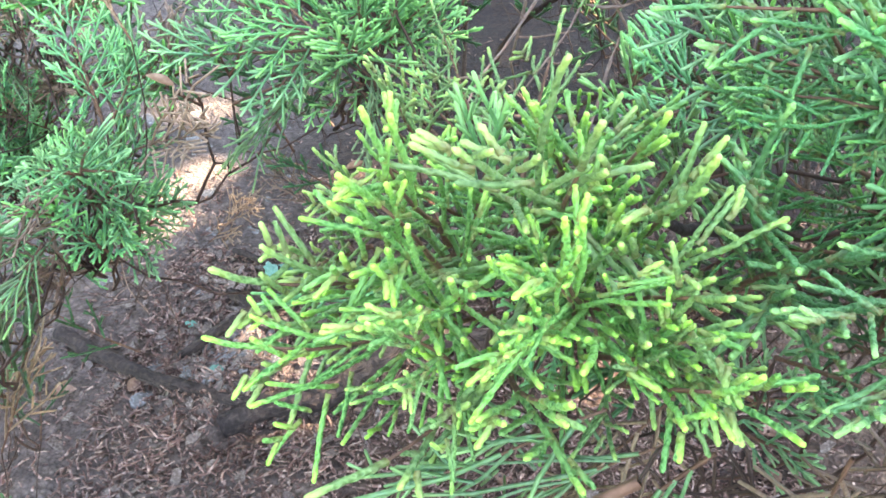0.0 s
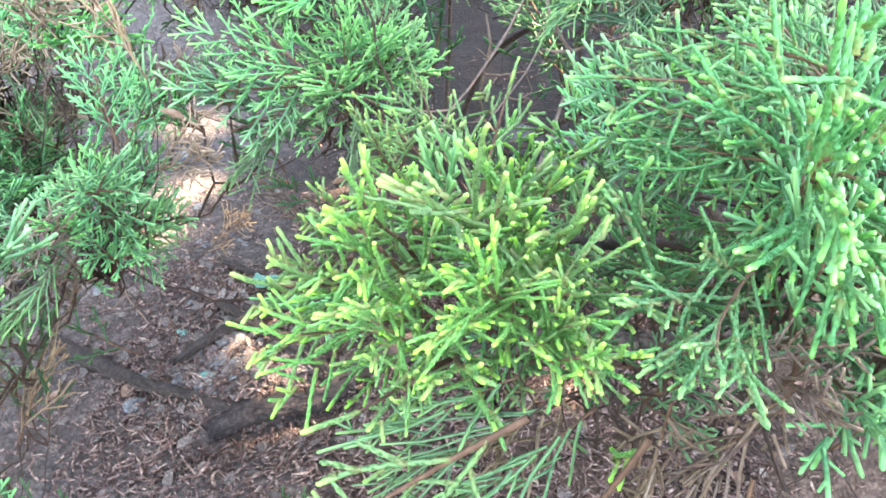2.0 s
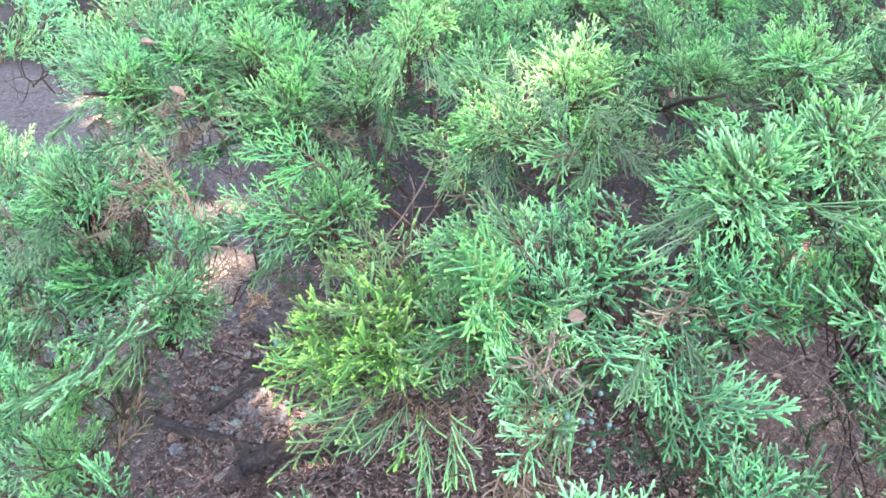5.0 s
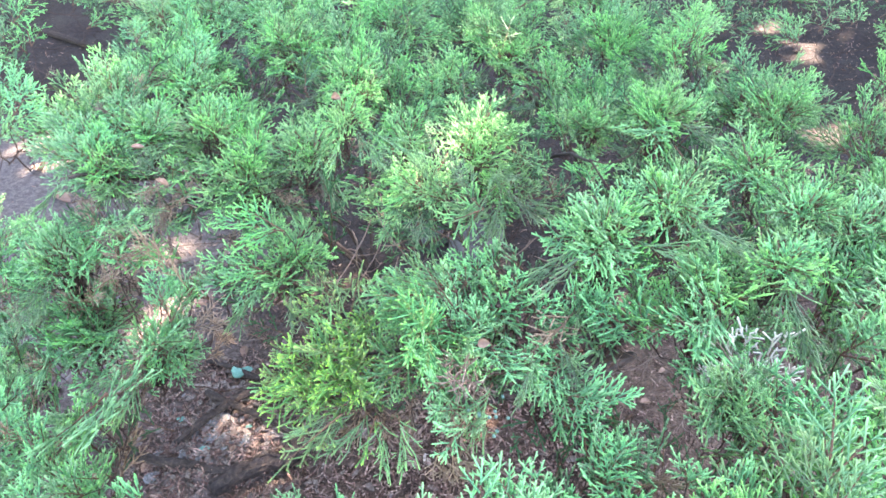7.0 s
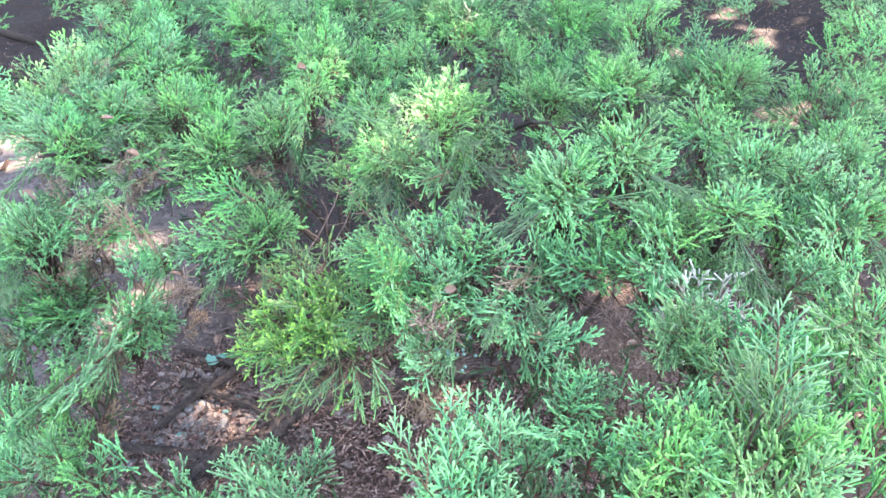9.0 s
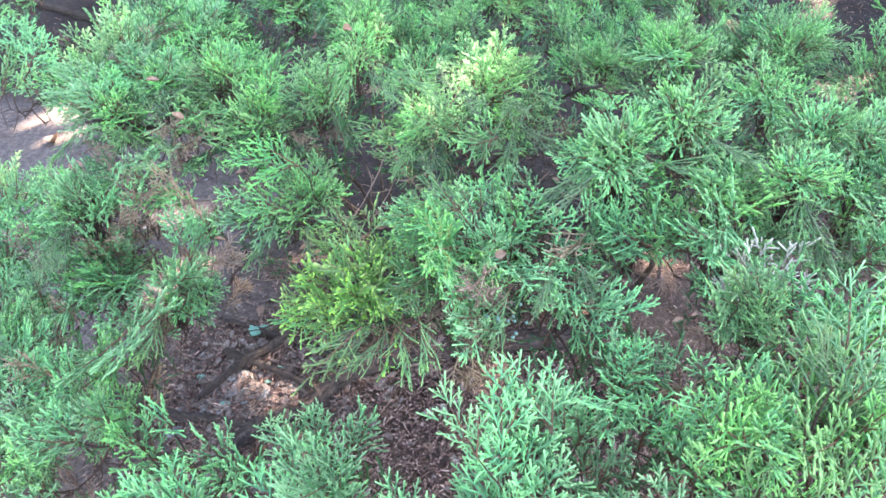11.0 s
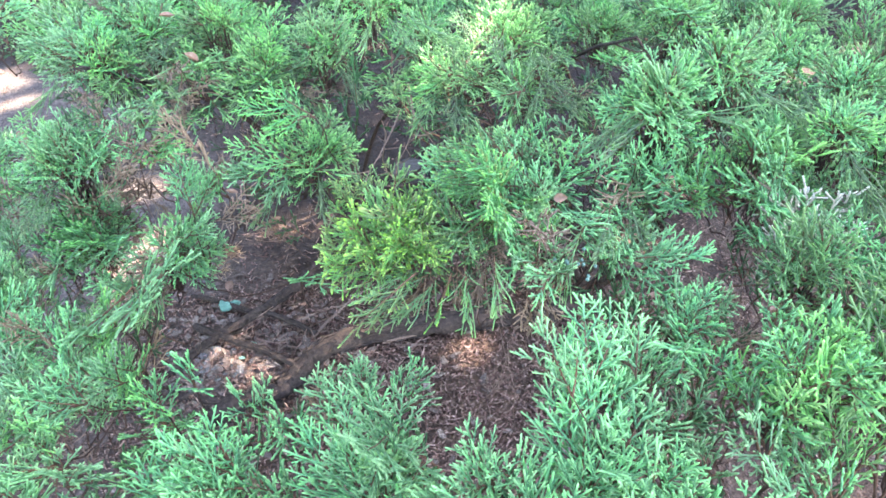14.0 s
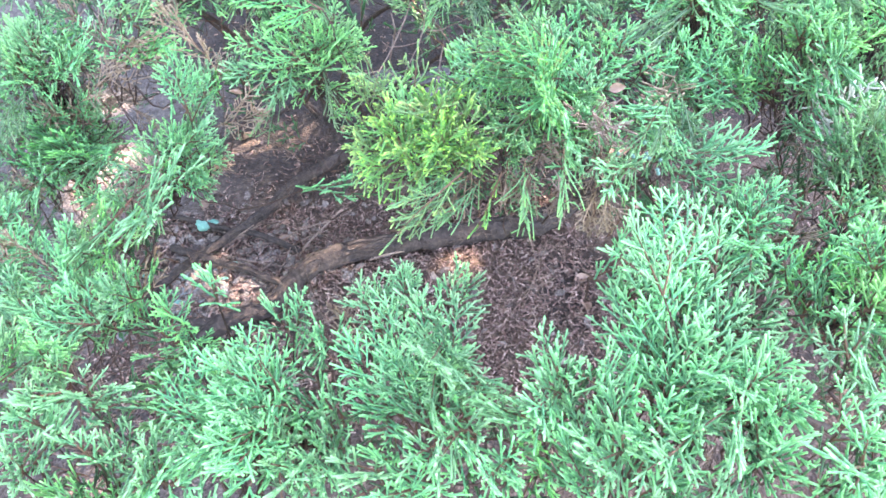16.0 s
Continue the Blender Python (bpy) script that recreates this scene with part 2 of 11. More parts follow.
def spray_shape(seed, length, fine, tuft, radius, crowd, flat, sides):
    """A feathery spray: woody axis along +Y, branchlets to both sides (flat: how much of them rises above and below)."""
    random.seed(seed)
    wood, green = Strands(), Strands()
    axis = bent((0, 0, 0), Vector((0, 1, 0.05)), length * 0.86, 8, 0.012, 0.05)
    thick = 0.0009 if fine else 0.0005
    wood.add(axis, [thick * (1 - 0.085 * k) for k in range(len(axis))], 4)
    count = int(length / 0.0044 * crowd)
    flip = 1
    for k in range(count):
        at = 0.08 + 0.90 * (k + random.random() * 0.5) / count
        f = at * (len(axis) - 1)
        spot = axis[int(f)].lerp(axis[min(int(f) + 1, len(axis) - 1)], f % 1)
        forward = unit(axis[min(int(f) + 1, len(axis) - 1)] - axis[max(int(f) - 1, 0)])
        flip = -flip
        turn = random.gauss(0, 1.25 * flat)
        lateral = Vector((flip * math.cos(turn), 0, math.sin(turn) + 0.10 * flat)).normalized()
        spread = tuft * random.uniform(0.6, 1.0) * (1.05 - 0.45 * at)
        way = unit(forward + lateral * spread)
        size = min(0.046, length * (0.16 + 0.36 * math.sin(math.pi * min(1, at * 0.9 + 0.18)))) * random.uniform(0.65, 1.2)
        branchlet(green, spot, way, unit(forward.cross(lateral) * flip + 0.001 * forward), max(0.008, size * (1.15 if tuft < 0.5 else 1)), radius, fine, random.uniform(0.7, 1.1) * (0.4 if tuft < 0.5 else 1), sides)
    shoot(green, axis[-1], axis[-1] - axis[-2], 0.014, radius, fine, 1.0, sides)
    return wood, green


def antler(green, start, way, forward, up, length, radius, sides, gap, bright):
    """A branchlet that curves forward and forks in one plane, like a small antler with blunt tips."""
    path, at, p = [Vector(start)], way.normalized(), Vector(start)
    for _ in range(3):
        at = unit(at + forward * random.uniform(0.02, 0.14) + up * random.gauss(0.02, 0.05))
        p = p + at * (length / 3)
        path.append(p)
    path.append(p + at * radius)

    def cord(points, thick, corners, tip):
        far = [0.0]
        for a, b in zip(points, points[1:]):
            far.append(far[-1] + (b - a).length)
        young = [tip * max(0.0, 1 - (far[-1] - f) / 0.010) for f in far]
        old = [max(0.0, 0.5 - f / 0.008) for f in far]
        green.add(points, [thick] * (len(points) - 1) + [thick * (0.5 if len(points) > 4 else 0.72)], corners, young, 0.0, old)

    cord(path, radius, sides, bright)
    count, flip = max(1, round(0.72 * length / gap)), random.choice((-1, 1))
    for k in range(count):
        f = (0.24 + 0.70 * (k + random.random() * 0.5) / count) * 3
        spot = path[int(f)].lerp(path[int(f) + 1], f % 1)
        along = unit(path[int(f) + 1] - path[int(f)])
        flip = -flip
        lateral = unit(along.cross(up)) * flip
        out = unit(along + lateral * random.uniform(0.62, 1.0) + up * random.gauss(0.05, 0.12))
        size = min(0.013, max(0.0038, 0.50 * length * (1.08 - f / 3))) * random.uniform(0.75, 1.15)
        end = unit(out + along * 0.35)
        middle = spot + out * size * 0.55
        thick = radius * random.uniform(0.86, 0.98)
        if size < 0.0075:
            cord([spot, spot + out * size], thick, 3, bright * random.uniform(0.55, 1.0))
        else:
            cord([spot, middle, middle + end * size * 0.45], thick, 3, bright * random.uniform(0.55, 1.0))
            # a short fork on the longer side shoots
            fork = unit(out - lateral * random.uniform(0.3, 0.9) * random.choice((1, -1)) + up * random.gauss(0, 0.1))
            cord([middle, middle + fork * size * 0.42], radius * 0.9, 3, bright * random.uniform(0.6, 1.0))


def plume(wood, green, start, way, up, length, radius, wide, gap, side_gap, flat, sides):
    """A flat feather: brown stem, forked branchlets to both sides, longest near its base."""
    axis = bent(start, way, length * 0.88, 8, 0.012, 0.05)
    wood.add(axis[:7:2], [0.0011 * (1 - 0.18 * k) for k in range(4)], 3)
    count = max(4, int(0.84 * length / gap))
    flip = random.choice((-1, 1))
    for k in range(count):
        at = 0.14 + 0.82 * (k + random.random() * 0.4) / count
        f = at * (len(axis) - 1)
        spot = axis[int(f)].lerp(axis[min(int(f) + 1, len(axis) - 1)], f % 1)
        forward = unit(axis[min(int(f) + 1, len(axis) - 1)] - axis[max(int(f) - 1, 0)])
        flip = -flip
        turn = random.gauss(0.15 * flat, flat)
        lateral = unit(unit(forward.cross(up)) * flip * math.cos(turn) + up * math.sin(turn))
        angle = radians(54 - 19 * at) + random.gauss(0, 0.09)
        size = min(0.046, length * wide * (1 - at) ** 0.7 + 0.009) * random.uniform(0.72, 1.15)
        antler(green, spot, forward * math.cos(angle) + lateral * math.sin(angle), forward, unit(lateral.cross(forward) * flip), size, radius, sides, side_gap, random.uniform(0.55, 0.85) + 0.15 * at)
    end = unit(axis[-1] - axis[-3])
    antler(green, axis[-3], end, end, up, length * 0.24, radius, sides, side_gap, 1.0)
    return axis


def plume_shape(seed, length, radius, wide, gap, side_gap, flat, sides, extra):
    """A spray along +Y: one long feather, and shorter ones that fan out round its lower stem."""
    random.seed(seed)
    wood, green = Strands(), Strands()
    axis = plume(wood, green, (0, 0, 0), Vector((0, 1, 0.05)), Vector((0, 0, 1)), length, radius, wide, gap, side_gap, flat, sides)
    for k in range(extra):
        turn = random.uniform(0.3, 1.2) + (0, math.pi, 1.2, 4.4)[k % 4]
        out = Vector((math.cos(turn), 0, math.sin(turn)))
        way = unit(Vector((0, 1, 0)) + out * random.uniform(0.45, 0.85))
        up = unit(Vector((0, 0, 1)) + out * random.gauss(0.3, 0.4) + Vector((random.gauss(0, 0.3), 0, 0)))
        up = unit(up - way * up.dot(way))
        plume(wood, green, axis[k % 3], way, up, length * random.uniform(0.55, 0.78), radius, wide * 0.9, gap * 1.1, side_gap, flat, sides)
    return wood, green


KINDS = {}
H, B, Y, F, D, U = "young", "blue", "fresh", "front", "droop", "under"
N, C, K, T, W = "dead", "near", "back", "teal", "bleached"
# drooping, dead, sun-whitened and close-up shoots: length, fine, tuft, radius, crowd, flat, sides
SETS = (
    (H, LEAF_YOUNG, (0.05, 0.065, 0.08, 0.095), True, 0.85, 0.00060, 0.34, 1.0, 6),
    (D, LEAF_PALE, (0.06, 0.085), False, 0.48, 0.00058, 0.85, 1.2, 4),
    (C, LEAF_NEAR, (0.06, 0.08, 0.10), True, 1.0, 0.00062, 0.46, 0.6, 7),
    (N, LEAF_DEAD, (0.06, 0.085), False, 0.7, 0.00065, 0.6, 0.8, 3),
    (W, LEAF_SUNLIT, (0.05, 0.07), False, 0.9, 0.00080, 0.5, 0.8, 4),
)
# flat antler-like sprays: radius, width, gap between branchlets and between their forks, flatness, sides, side feathers
PLUMES = (
    (B, LEAF_BLUE, (0.05, 0.07, 0.095, 0.125), 0.00070, 0.40, 0.0073, 0.0052, 0.26, 4, 2),
    (T, LEAF_TEAL, (0.05, 0.07, 0.095, 0.125), 0.00070, 0.40, 0.0073, 0.0052, 0.26, 4, 2),
    (Y, LEAF_FRESH, (0.05, 0.07, 0.095, 0.14), 0.00070, 0.40, 0.0073, 0.0052, 0.26, 4, 2),
    (F, LEAF_TEAL, (0.07, 0.095, 0.125), 0.00074, 0.38, 0.0073, 0.0050, 0.22, 4, 2),
    (K, LEAF_BLUE, (0.08, 0.11, 0.14), 0.00082, 0.38, 0.0105, 0.0078, 0.34, 3, 2),
    (U, LEAF_SHADED, (0.09, 0.13), 0.00110, 0.44, 0.0140, 0.0090, 0.55, 3, 0),
)
LABELS = {H: "yellow-tipped young shoots", B: "blue-green scale-leaved shoots", Y: "fresh light green shoots",
          F: "teal-green scale-leaved shoots", D: "thin drooping pale green shoots", U: "inner shoots, shade put into their dark green", N: "dry brown dead shoots", W: "whitish shoots, direct sun put into their colour", C: "blue-green scaly shoots", K: "dense green shoots", T: "teal-green scale-leaved shoots"}


def keep_shape(kind, mat, long, wood, green):
    a = wood.made("spray", TWIG)
    b = green.made("foliage", mat, None, "", True)
    KINDS.setdefault(kind, []).append((long, a.data, b.data))
    bpy.data.objects.remove(a)
    bpy.data.objects.remove(b)


for row, (kind, mat, lengths, fine, tuft, radius, crowd, flat, sides) in enumerate(SETS):
    for n, long in enumerate(lengths):
        for again in range(2):
            keep_shape(kind, mat, long, *spray_shape(100 * row + 10 * n + again, long, fine, tuft, radius, crowd, flat, sides))
for row, (kind, mat, lengths, radius, wide, gap, side_gap, flat, sides, extra) in enumerate(PLUMES):
    for n, long in enumerate(lengths):
        for again in range(3):
            keep_shape(kind, mat, long, *plume_shape(1000 + 100 * row + 10 * n + again, long, radius, wide, gap, side_gap, flat, sides, extra))
random.seed(7)


# ---- ground ----
def ground_height(x, y):
    v = Vector((x, y, 0))
    near = 0.030 * noise.noise(v * 2.1) + 0.014 * noise.noise(v * 7) + 0.006 * noise.noise(v * 19)
    # a hollow under the old limb
    u = max(0.0, min(1.0, ((x + 0.07) * -0.14 + (y - 0.71) * -0.07) / 0.0245))
    near -= 0.05 * math.exp(-((x + 0.07 + 0.14 * u) ** 2 + (y - 0.71 + 0.07 * u) ** 2) / 0.0018)
    return near


def spaced(low, high, step, far):
    inner = list(np.arange(low, high + 1e-6, step))
    out, gap = [], step
    while not out or out[-1] < far:
        gap *= 1.45
        out.append((out[-1] if out else 0) + gap)
    return [low - d for d in reversed(out)] + inner + [high + d for d in out]


xs, ys = spaced(-1.6, 2.4, 0.03, 400), spaced(0.0, 3.4, 0.03, 400)
verts = [(x, y, ground_height(x, y)) for y in ys for x in xs]
w = len(xs)
faces = [(r * w + c, r * w + c + 1, (r + 1) * w + c + 1, (r + 1) * w + c) for r in range(len(ys) - 1) for c in range(w - 1)]
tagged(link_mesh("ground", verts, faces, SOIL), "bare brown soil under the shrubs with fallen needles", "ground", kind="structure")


# ---- juniper shrubs ----
def limb(shrub, points, thick, thin, mat=BARK, name="limb", sides=9, strips=0.0):
    """A gnarled limb through the given points."""
    path, pts = [], [Vector(p) for p in points]
    for k in range(len(pts) - 1):
        a, b, c, d = pts[max(k - 1, 0)], pts[k], pts[k + 1], pts[min(k + 2, len(pts) - 1)]
        for s in range(6):
            u = s / 6
            p = 0.5 * (2 * b + (c - a) * u + (2 * a - 5 * b + 4 * c - d) * u * u + (3 * b - a - 3 * c + d) * u ** 3)
            path.append(p + Vector((random.gauss(0, 0.1), random.gauss(0, 0.1), random.gauss(0, 0.1))) * thick * 0.8)
    path.append(pts[-1])
    n = len(path)
    s = Strands()
    s.add(path, [(thick + (thin - thick) * k / (n - 1)) * random.uniform(0.88, 1.1) for k in range(n)], sides)
    # fibrous bark: strips and cracks that follow the limb
    for _ in range(int(strips * n)):
        k = random.randrange(0, n - 2)
        run = path[k:k + random.randint(3, 6)]
        side = Vector((random.gauss(0, 1), random.gauss(0, 1), random.gauss(0.5, 0.8)))
        rows = []
        for m, q in enumerate(run):
            along = (path[min(k + m + 1, n - 1)] - path[max(k + m - 1, 0)]).normalized()
            out = (side - along * side.dot(along)).normalized()
            rows.append(q + out * (thick + (thin - thick) * (k + m) / (n - 1)) * random.uniform(0.92, 1.04))
        wide = thick * random.uniform(0.05, 0.16)
        s.add(rows, [wide * 0.5] + [wide] * (len(rows) - 2) + [wide * 0.3], 4)
    s.made(name, mat, shrub)
    return path


def shrub_base(label):
    return tagged(new("juniper_shrub"), label, "juniper", "juniper shrubs")


middle = shrub_base("spreading juniper shrub with yellow-tipped young shoots")
left = shrub_base("low juniper shrub with blue-green foliage beside bare soil")
back = shrub_base("dense juniper shrub with hanging pale green sprays")
right = shrub_base("tall juniper shrub with light green upright sprays")
front = shrub_base("juniper shrub with teal-green feathery sprays over bare litter")
far = shrub_base("shaded dark green juniper shrub with a few dry leaves")
outer = shrub_base("distant sparse juniper shrub with a bare dark stem")
WOOD = {middle: [], left: [], back: [], right: [], front: [], far: [], outer: []}


def grow(shrub, points, thick=0.0085, thin=0.0020):
    WOOD[shrub] += [p for p in limb(shrub, points, thick, thin)]


grow(middle, [(0.56, 0.98, -0.02), (0.509, 0.752, 0.243), (0.384, 0.479, 0.512), (0.191, 0.270, 0.678), (0.128, 0.199, 0.733)], 0.007, 0.0011)
grow(middle, [(0.57, 0.98, -0.02), (0.405, 0.732, 0.355), (0.202, 0.459, 0.602), (0.062, 0.415, 0.630)], 0.007, 0.0011)
grow(middle, [(0.58, 0.97, -0.02), (0.539, 0.658, 0.358), (0.409, 0.415, 0.579), (0.310, 0.294, 0.717)], 0.007, 0.0011)
grow(middle, [(0.59, 0.97, -0.02), (0.551, 0.682, 0.266), (0.387, 0.351, 0.545), (0.276, 0.178, 0.676)], 0.007, 0.0011)
grow(left, [(-0.62, 0.95, -0.02), (-0.588, 0.845, 0.103), (-0.467, 0.705, 0.290), (-0.334, 0.571, 0.424)])
grow(left, [(-0.62, 0.95, -0.02), (-0.617, 0.756, 0.086), (-0.518, 0.512, 0.219), (-0.417, 0.288, 0.330)])
grow(left, [(-0.62, 0.94, -0.02), (-0.600, 0.736, 0.127), (-0.511, 0.631, 0.235), (-0.439, 0.549, 0.343)])
grow(back, [(0.05, 1.35, -0.02), (0.023, 1.040, 0.335), (-0.060, 0.670, 0.617), (-0.086, 0.469, 0.735)], 0.0055, 0.0015)
grow(back, [(0.06, 1.35, -0.02), (0.118, 1.023, 0.392), (0.186, 0.619, 0.647), (0.213, 0.420, 0.733)], 0.0055, 0.0015)
grow(back, [(0.07, 1.35, -0.02), (0.279, 0.963, 0.380), (0.371, 0.696, 0.649), (0.352, 0.376, 0.817)], 0.0055, 0.0015)
grow(back, [(0.04, 1.36, -0.02), (-0.131, 1.031, 0.413), (-0.220, 0.611, 0.692), (-0.228, 0.513, 0.745)], 0.0055, 0.0015)
grow(right, [(0.80, 0.55, -0.02), (0.668, 0.411, 0.342), (0.540, 0.297, 0.596), (0.449, 0.216, 0.696)], 0.005, 0.0014)
grow(front, [(0.72, 0.02, -0.02), (0.603, -0.010, 0.278), (0.439, -0.009, 0.519), (0.294, -0.009, 0.635)])
grow(front, [(0.72, 0.01, -0.02), (0.539, -0.066, 0.222), (0.291, -0.128, 0.479), (0.100, -0.140, 0.580)])
grow(far, [(0.75, 1.25, -0.02), (0.693, 0.991, 0.335), (0.559, 0.688, 0.650), (0.493, 0.568, 0.772)], 0.0055, 0.0015)
grow(far, [(0.74, 1.25, -0.02), (0.575, 1.125, 0.341), (0.408, 0.938, 0.616), (0.327, 0.887, 0.718)], 0.0055, 0.0015)
grow(right, [(0.81, 0.55, -0.02), (0.739, 0.405, 0.396), (0.607, 0.330, 0.664), (0.566, 0.329, 0.742)], 0.005, 0.0014)


grow(outer, [(1.771, 2.059, -0.02), (1.831, 2.089, 0.22), (1.931, 2.059, 0.45), (1.991, 2.009, 0.62)], 0.014, 0.006)
grow(far, [(0.76, 1.26, -0.02), (0.908, 1.127, 0.339), (0.981, 1.046, 0.590)], 0.0055, 0.0015)
grow(far, [(1.14, 1.28, -0.02), (1.064, 1.146, 0.214), (0.937, 0.984, 0.450)], 0.0055, 0.0015)
grow(far, [(1.16, 1.30, -0.02), (1.153, 1.098, 0.239), (1.037, 0.895, 0.476)], 0.0055, 0.0015)
grow(back, [(0.05, 1.37, -0.02), (-0.210, 1.111, 0.440), (-0.324, 0.846, 0.722)], 0.0055, 0.0015)
grow(back, [(0.06, 1.38, -0.02), (0.053, 1.378, 0.402), (0.020, 1.119, 0.736)], 0.0055, 0.0015)
grow(right, [(0.82, 0.56, -0.02), (0.872, 0.519, 0.419), (0.910, 0.529, 0.669)], 0.005, 0.0014)


def lying(shrub, points, thick, thin):
    """An old limb along the soil."""
    limb(shrub, [(x, y, ground_height(x, y) + lift) for x, y, lift in points], thick, thin, sides=11, strips=2.2)


lying(middle, [(0.62, 0.99, 0.0), (0.50, 0.880, 0.014), (0.40, 0.862, 0.018), (0.30, 0.852, 0.020), (0.17, 0.830, 0.020), (0.05, 0.800, 0.018),
               (-0.025, 0.768, 0.018), (-0.09, 0.728, 0.018), (-0.16, 0.698, 0.014), (-0.23, 0.66, 0.004)], 0.026, 0.018)
lying(back, [(0.10, 1.17, 0.02), (-0.03, 1.05, 0.03), (-0.09, 0.972, 0.025), (-0.135, 0.925, 0.02), (-0.205, 0.856, 0.02), (-0.261, 0.815, 0.015), (-0.32, 0.76, 0.008)], 0.013, 0.007)
lying(back, [(-0.30, 0.985, 0.01), (-0.243, 0.956, 0.02), (-0.174, 0.914, 0.022), (-0.109, 0.891, 0.018), (-0.03, 0.83, 0.01)], 0.005, 0.006)
lying(left, [(-0.28, 0.886, 0.012), (-0.205, 0.830, 0.018), (-0.143, 0.797, 0.020), (-0.078, 0.757, 0.022), (-0.035, 0.732, 0.022)], 0.008, 0.006)
lying(left, [(-0.52, 0.80, 0.0), (-0.40, 0.74, 0.012), (-0.30, 0.70, 0.012), (-0.19, 0.69, 0.008)], 0.012, 0.007)


lying(outer, [(1.615, 2.116, 0.012), (1.744, 2.220, 0.012), (1.887, 2.344, 0.012), (2.012, 2.356, 0.012)], 0.010, 0.006)
lying(outer, [(-1.811, 3.580, 0.012), (-1.511, 3.299, 0.012), (-1.172, 3.058, 0.012)], 0.018, 0.012)


MAIN_WOOD = [(shrub, np.array(points)) for shrub, points in WOOD.items()]


def shrub_of(p, kind):
    """The shrub whose limbs pass nearest."""
    if kind == H:
        return middle
    if p.x < -0.12 and p.y < 0.55 and p.z < 0.62:
        return left
    return min(MAIN_WOOD, key=lambda s: np.min(np.linalg.norm(s[1] - np.array(p), axis=1)))[0]


INNER = {}


def spray(kind, base, tip, joined=False):
    """A spray from its base to its tip, joined to the nearest wood of its shrub by a thin branch."""
    base, tip = Vector(base), Vector(tip)
    length = (tip - base).length
    way = (tip - base).normalized()
    options = sorted(KINDS[kind], key=lambda k: abs(k[0] - length))[:3]
    long, wood, green = random.choice(options)
    scale = min(1.35, max(0.8, length / long))
    up = Vector((random.gauss(0, 0.3), -0.5 + random.gauss(0, 0.3), 0.85))
    x = way.cross(up).normalized()
    z = x.cross(way)
    turn = Matrix((x, way, z)).transposed().to_4x4()
    shrub = shrub_of(base, kind)
    ob = new("spray", wood)
    ob.matrix_world = Matrix.Translation(base) @ turn @ Matrix.Scale(scale, 4)
    ob.parent = shrub
    ob["label"] = LABELS[kind]
    leaf = new("foliage", green)
    leaf.parent = ob
    # the thin branch that carries it grows from the nearest wood below
    wood_points = np.array(WOOD[shrub])
    away = np.linalg.norm(wood_points - np.array(base), axis=1)
    near = np.argmin(away + 0.4 * (wood_points[:, 2] > base.z - 0.005) + 0.2 * (away < 0.03))
    node = Vector(wood_points[near])
    if away[near] > 0.3 and not (base.x < -0.4 and base.y > 0.85):
        # too far from any limb: a stem of its own comes up from the soil
        x, y = base.x - way.x * 0.12 + random.gauss(0, 0.04), base.y - way.y * 0.12 + 0.08 + random.gauss(0, 0.04)
        node = Vector((x, y, ground_height(x, y) - 0.01))
    mid = base - way * min(0.04, length * 0.5) + (node - base) * 0.3 - Vector((0, 0, 0.05))
    s, pts = Strands(), []
    for k in range(8):
        u = k / 7
        pts.append(base * (1 - u) ** 2 + mid * 2 * u * (1 - u) + node * u * u + Vector((random.gauss(0, 0.002), random.gauss(0, 0.002), random.gauss(0, 0.002))) * (0 < k < 7))
    WOOD[shrub] += [p for p in pts[2:7]]
    thick = {H: 0.38, D: 0.38, N: 0.45, K: 0.5, U: 0.5, C: 0.6}.get(kind, 0.8)
    radii = [0.75 * thick * (0.0011 * scale + 0.0007 * k / 7) for k in range(8)]
    if joined or kind in (U, K, N):
        INNER.setdefault(shrub, Strands()).add(pts, radii, 3)
    else:
        s.add(pts, radii, 4)
        s.made("branch", BRANCH, shrub)
spray(T, (-0.255, 0.781, 0.729), (-0.288, 0.786, 0.796))
spray(T, (-0.247, 0.786, 0.728), (-0.216, 0.795, 0.792))
spray(T, (-0.161, 0.801, 0.738), (-0.151, 0.819, 0.797))
spray(T, (-0.257, 0.639, 0.717), (-0.314, 0.674, 0.763))
spray(T, (-0.240, 0.614, 0.710), (-0.278, 0.616, 0.760))
spray(T, (-0.232, 0.725, 0.734), (-0.217, 0.668, 0.766))
spray(T, (-0.163, 0.641, 0.735), (-0.147, 0.646, 0.793))
spray(Y, (-0.217, 0.584, 0.718), (-0.211, 0.540, 0.751))
spray(D, (-0.095, 0.407, 0.791), (-0.161, 0.499, 0.687))
spray(D, (-0.185, 0.551, 0.724), (-0.222, 0.545, 0.681))
spray(T, (-0.130, 0.754, 0.749), (-0.119, 0.710, 0.780))
spray(B, (-0.104, 0.751, 0.754), (-0.069, 0.717, 0.780))
spray(Y, (-0.076, 0.618, 0.747), (-0.083, 0.571, 0.781))
spray(Y, (-0.033, 0.512, 0.737), (-0.049, 0.459, 0.782))
spray(Y, (-0.024, 0.521, 0.732), (-0.017, 0.507, 0.785))
spray(D, (-0.015, 0.477, 0.745), (-0.053, 0.468, 0.707))
spray(D, (-0.004, 0.502, 0.732), (0.010, 0.485, 0.686))
spray(B, (0.028, 0.562, 0.734), (0.038, 0.518, 0.783))
spray(B, (-0.005, 0.823, 0.763), (-0.002, 0.771, 0.780))
spray(B, (0.084, 0.761, 0.747), (0.064, 0.738, 0.797))
spray(B, (0.095, 0.770, 0.743), (0.112, 0.777, 0.792))
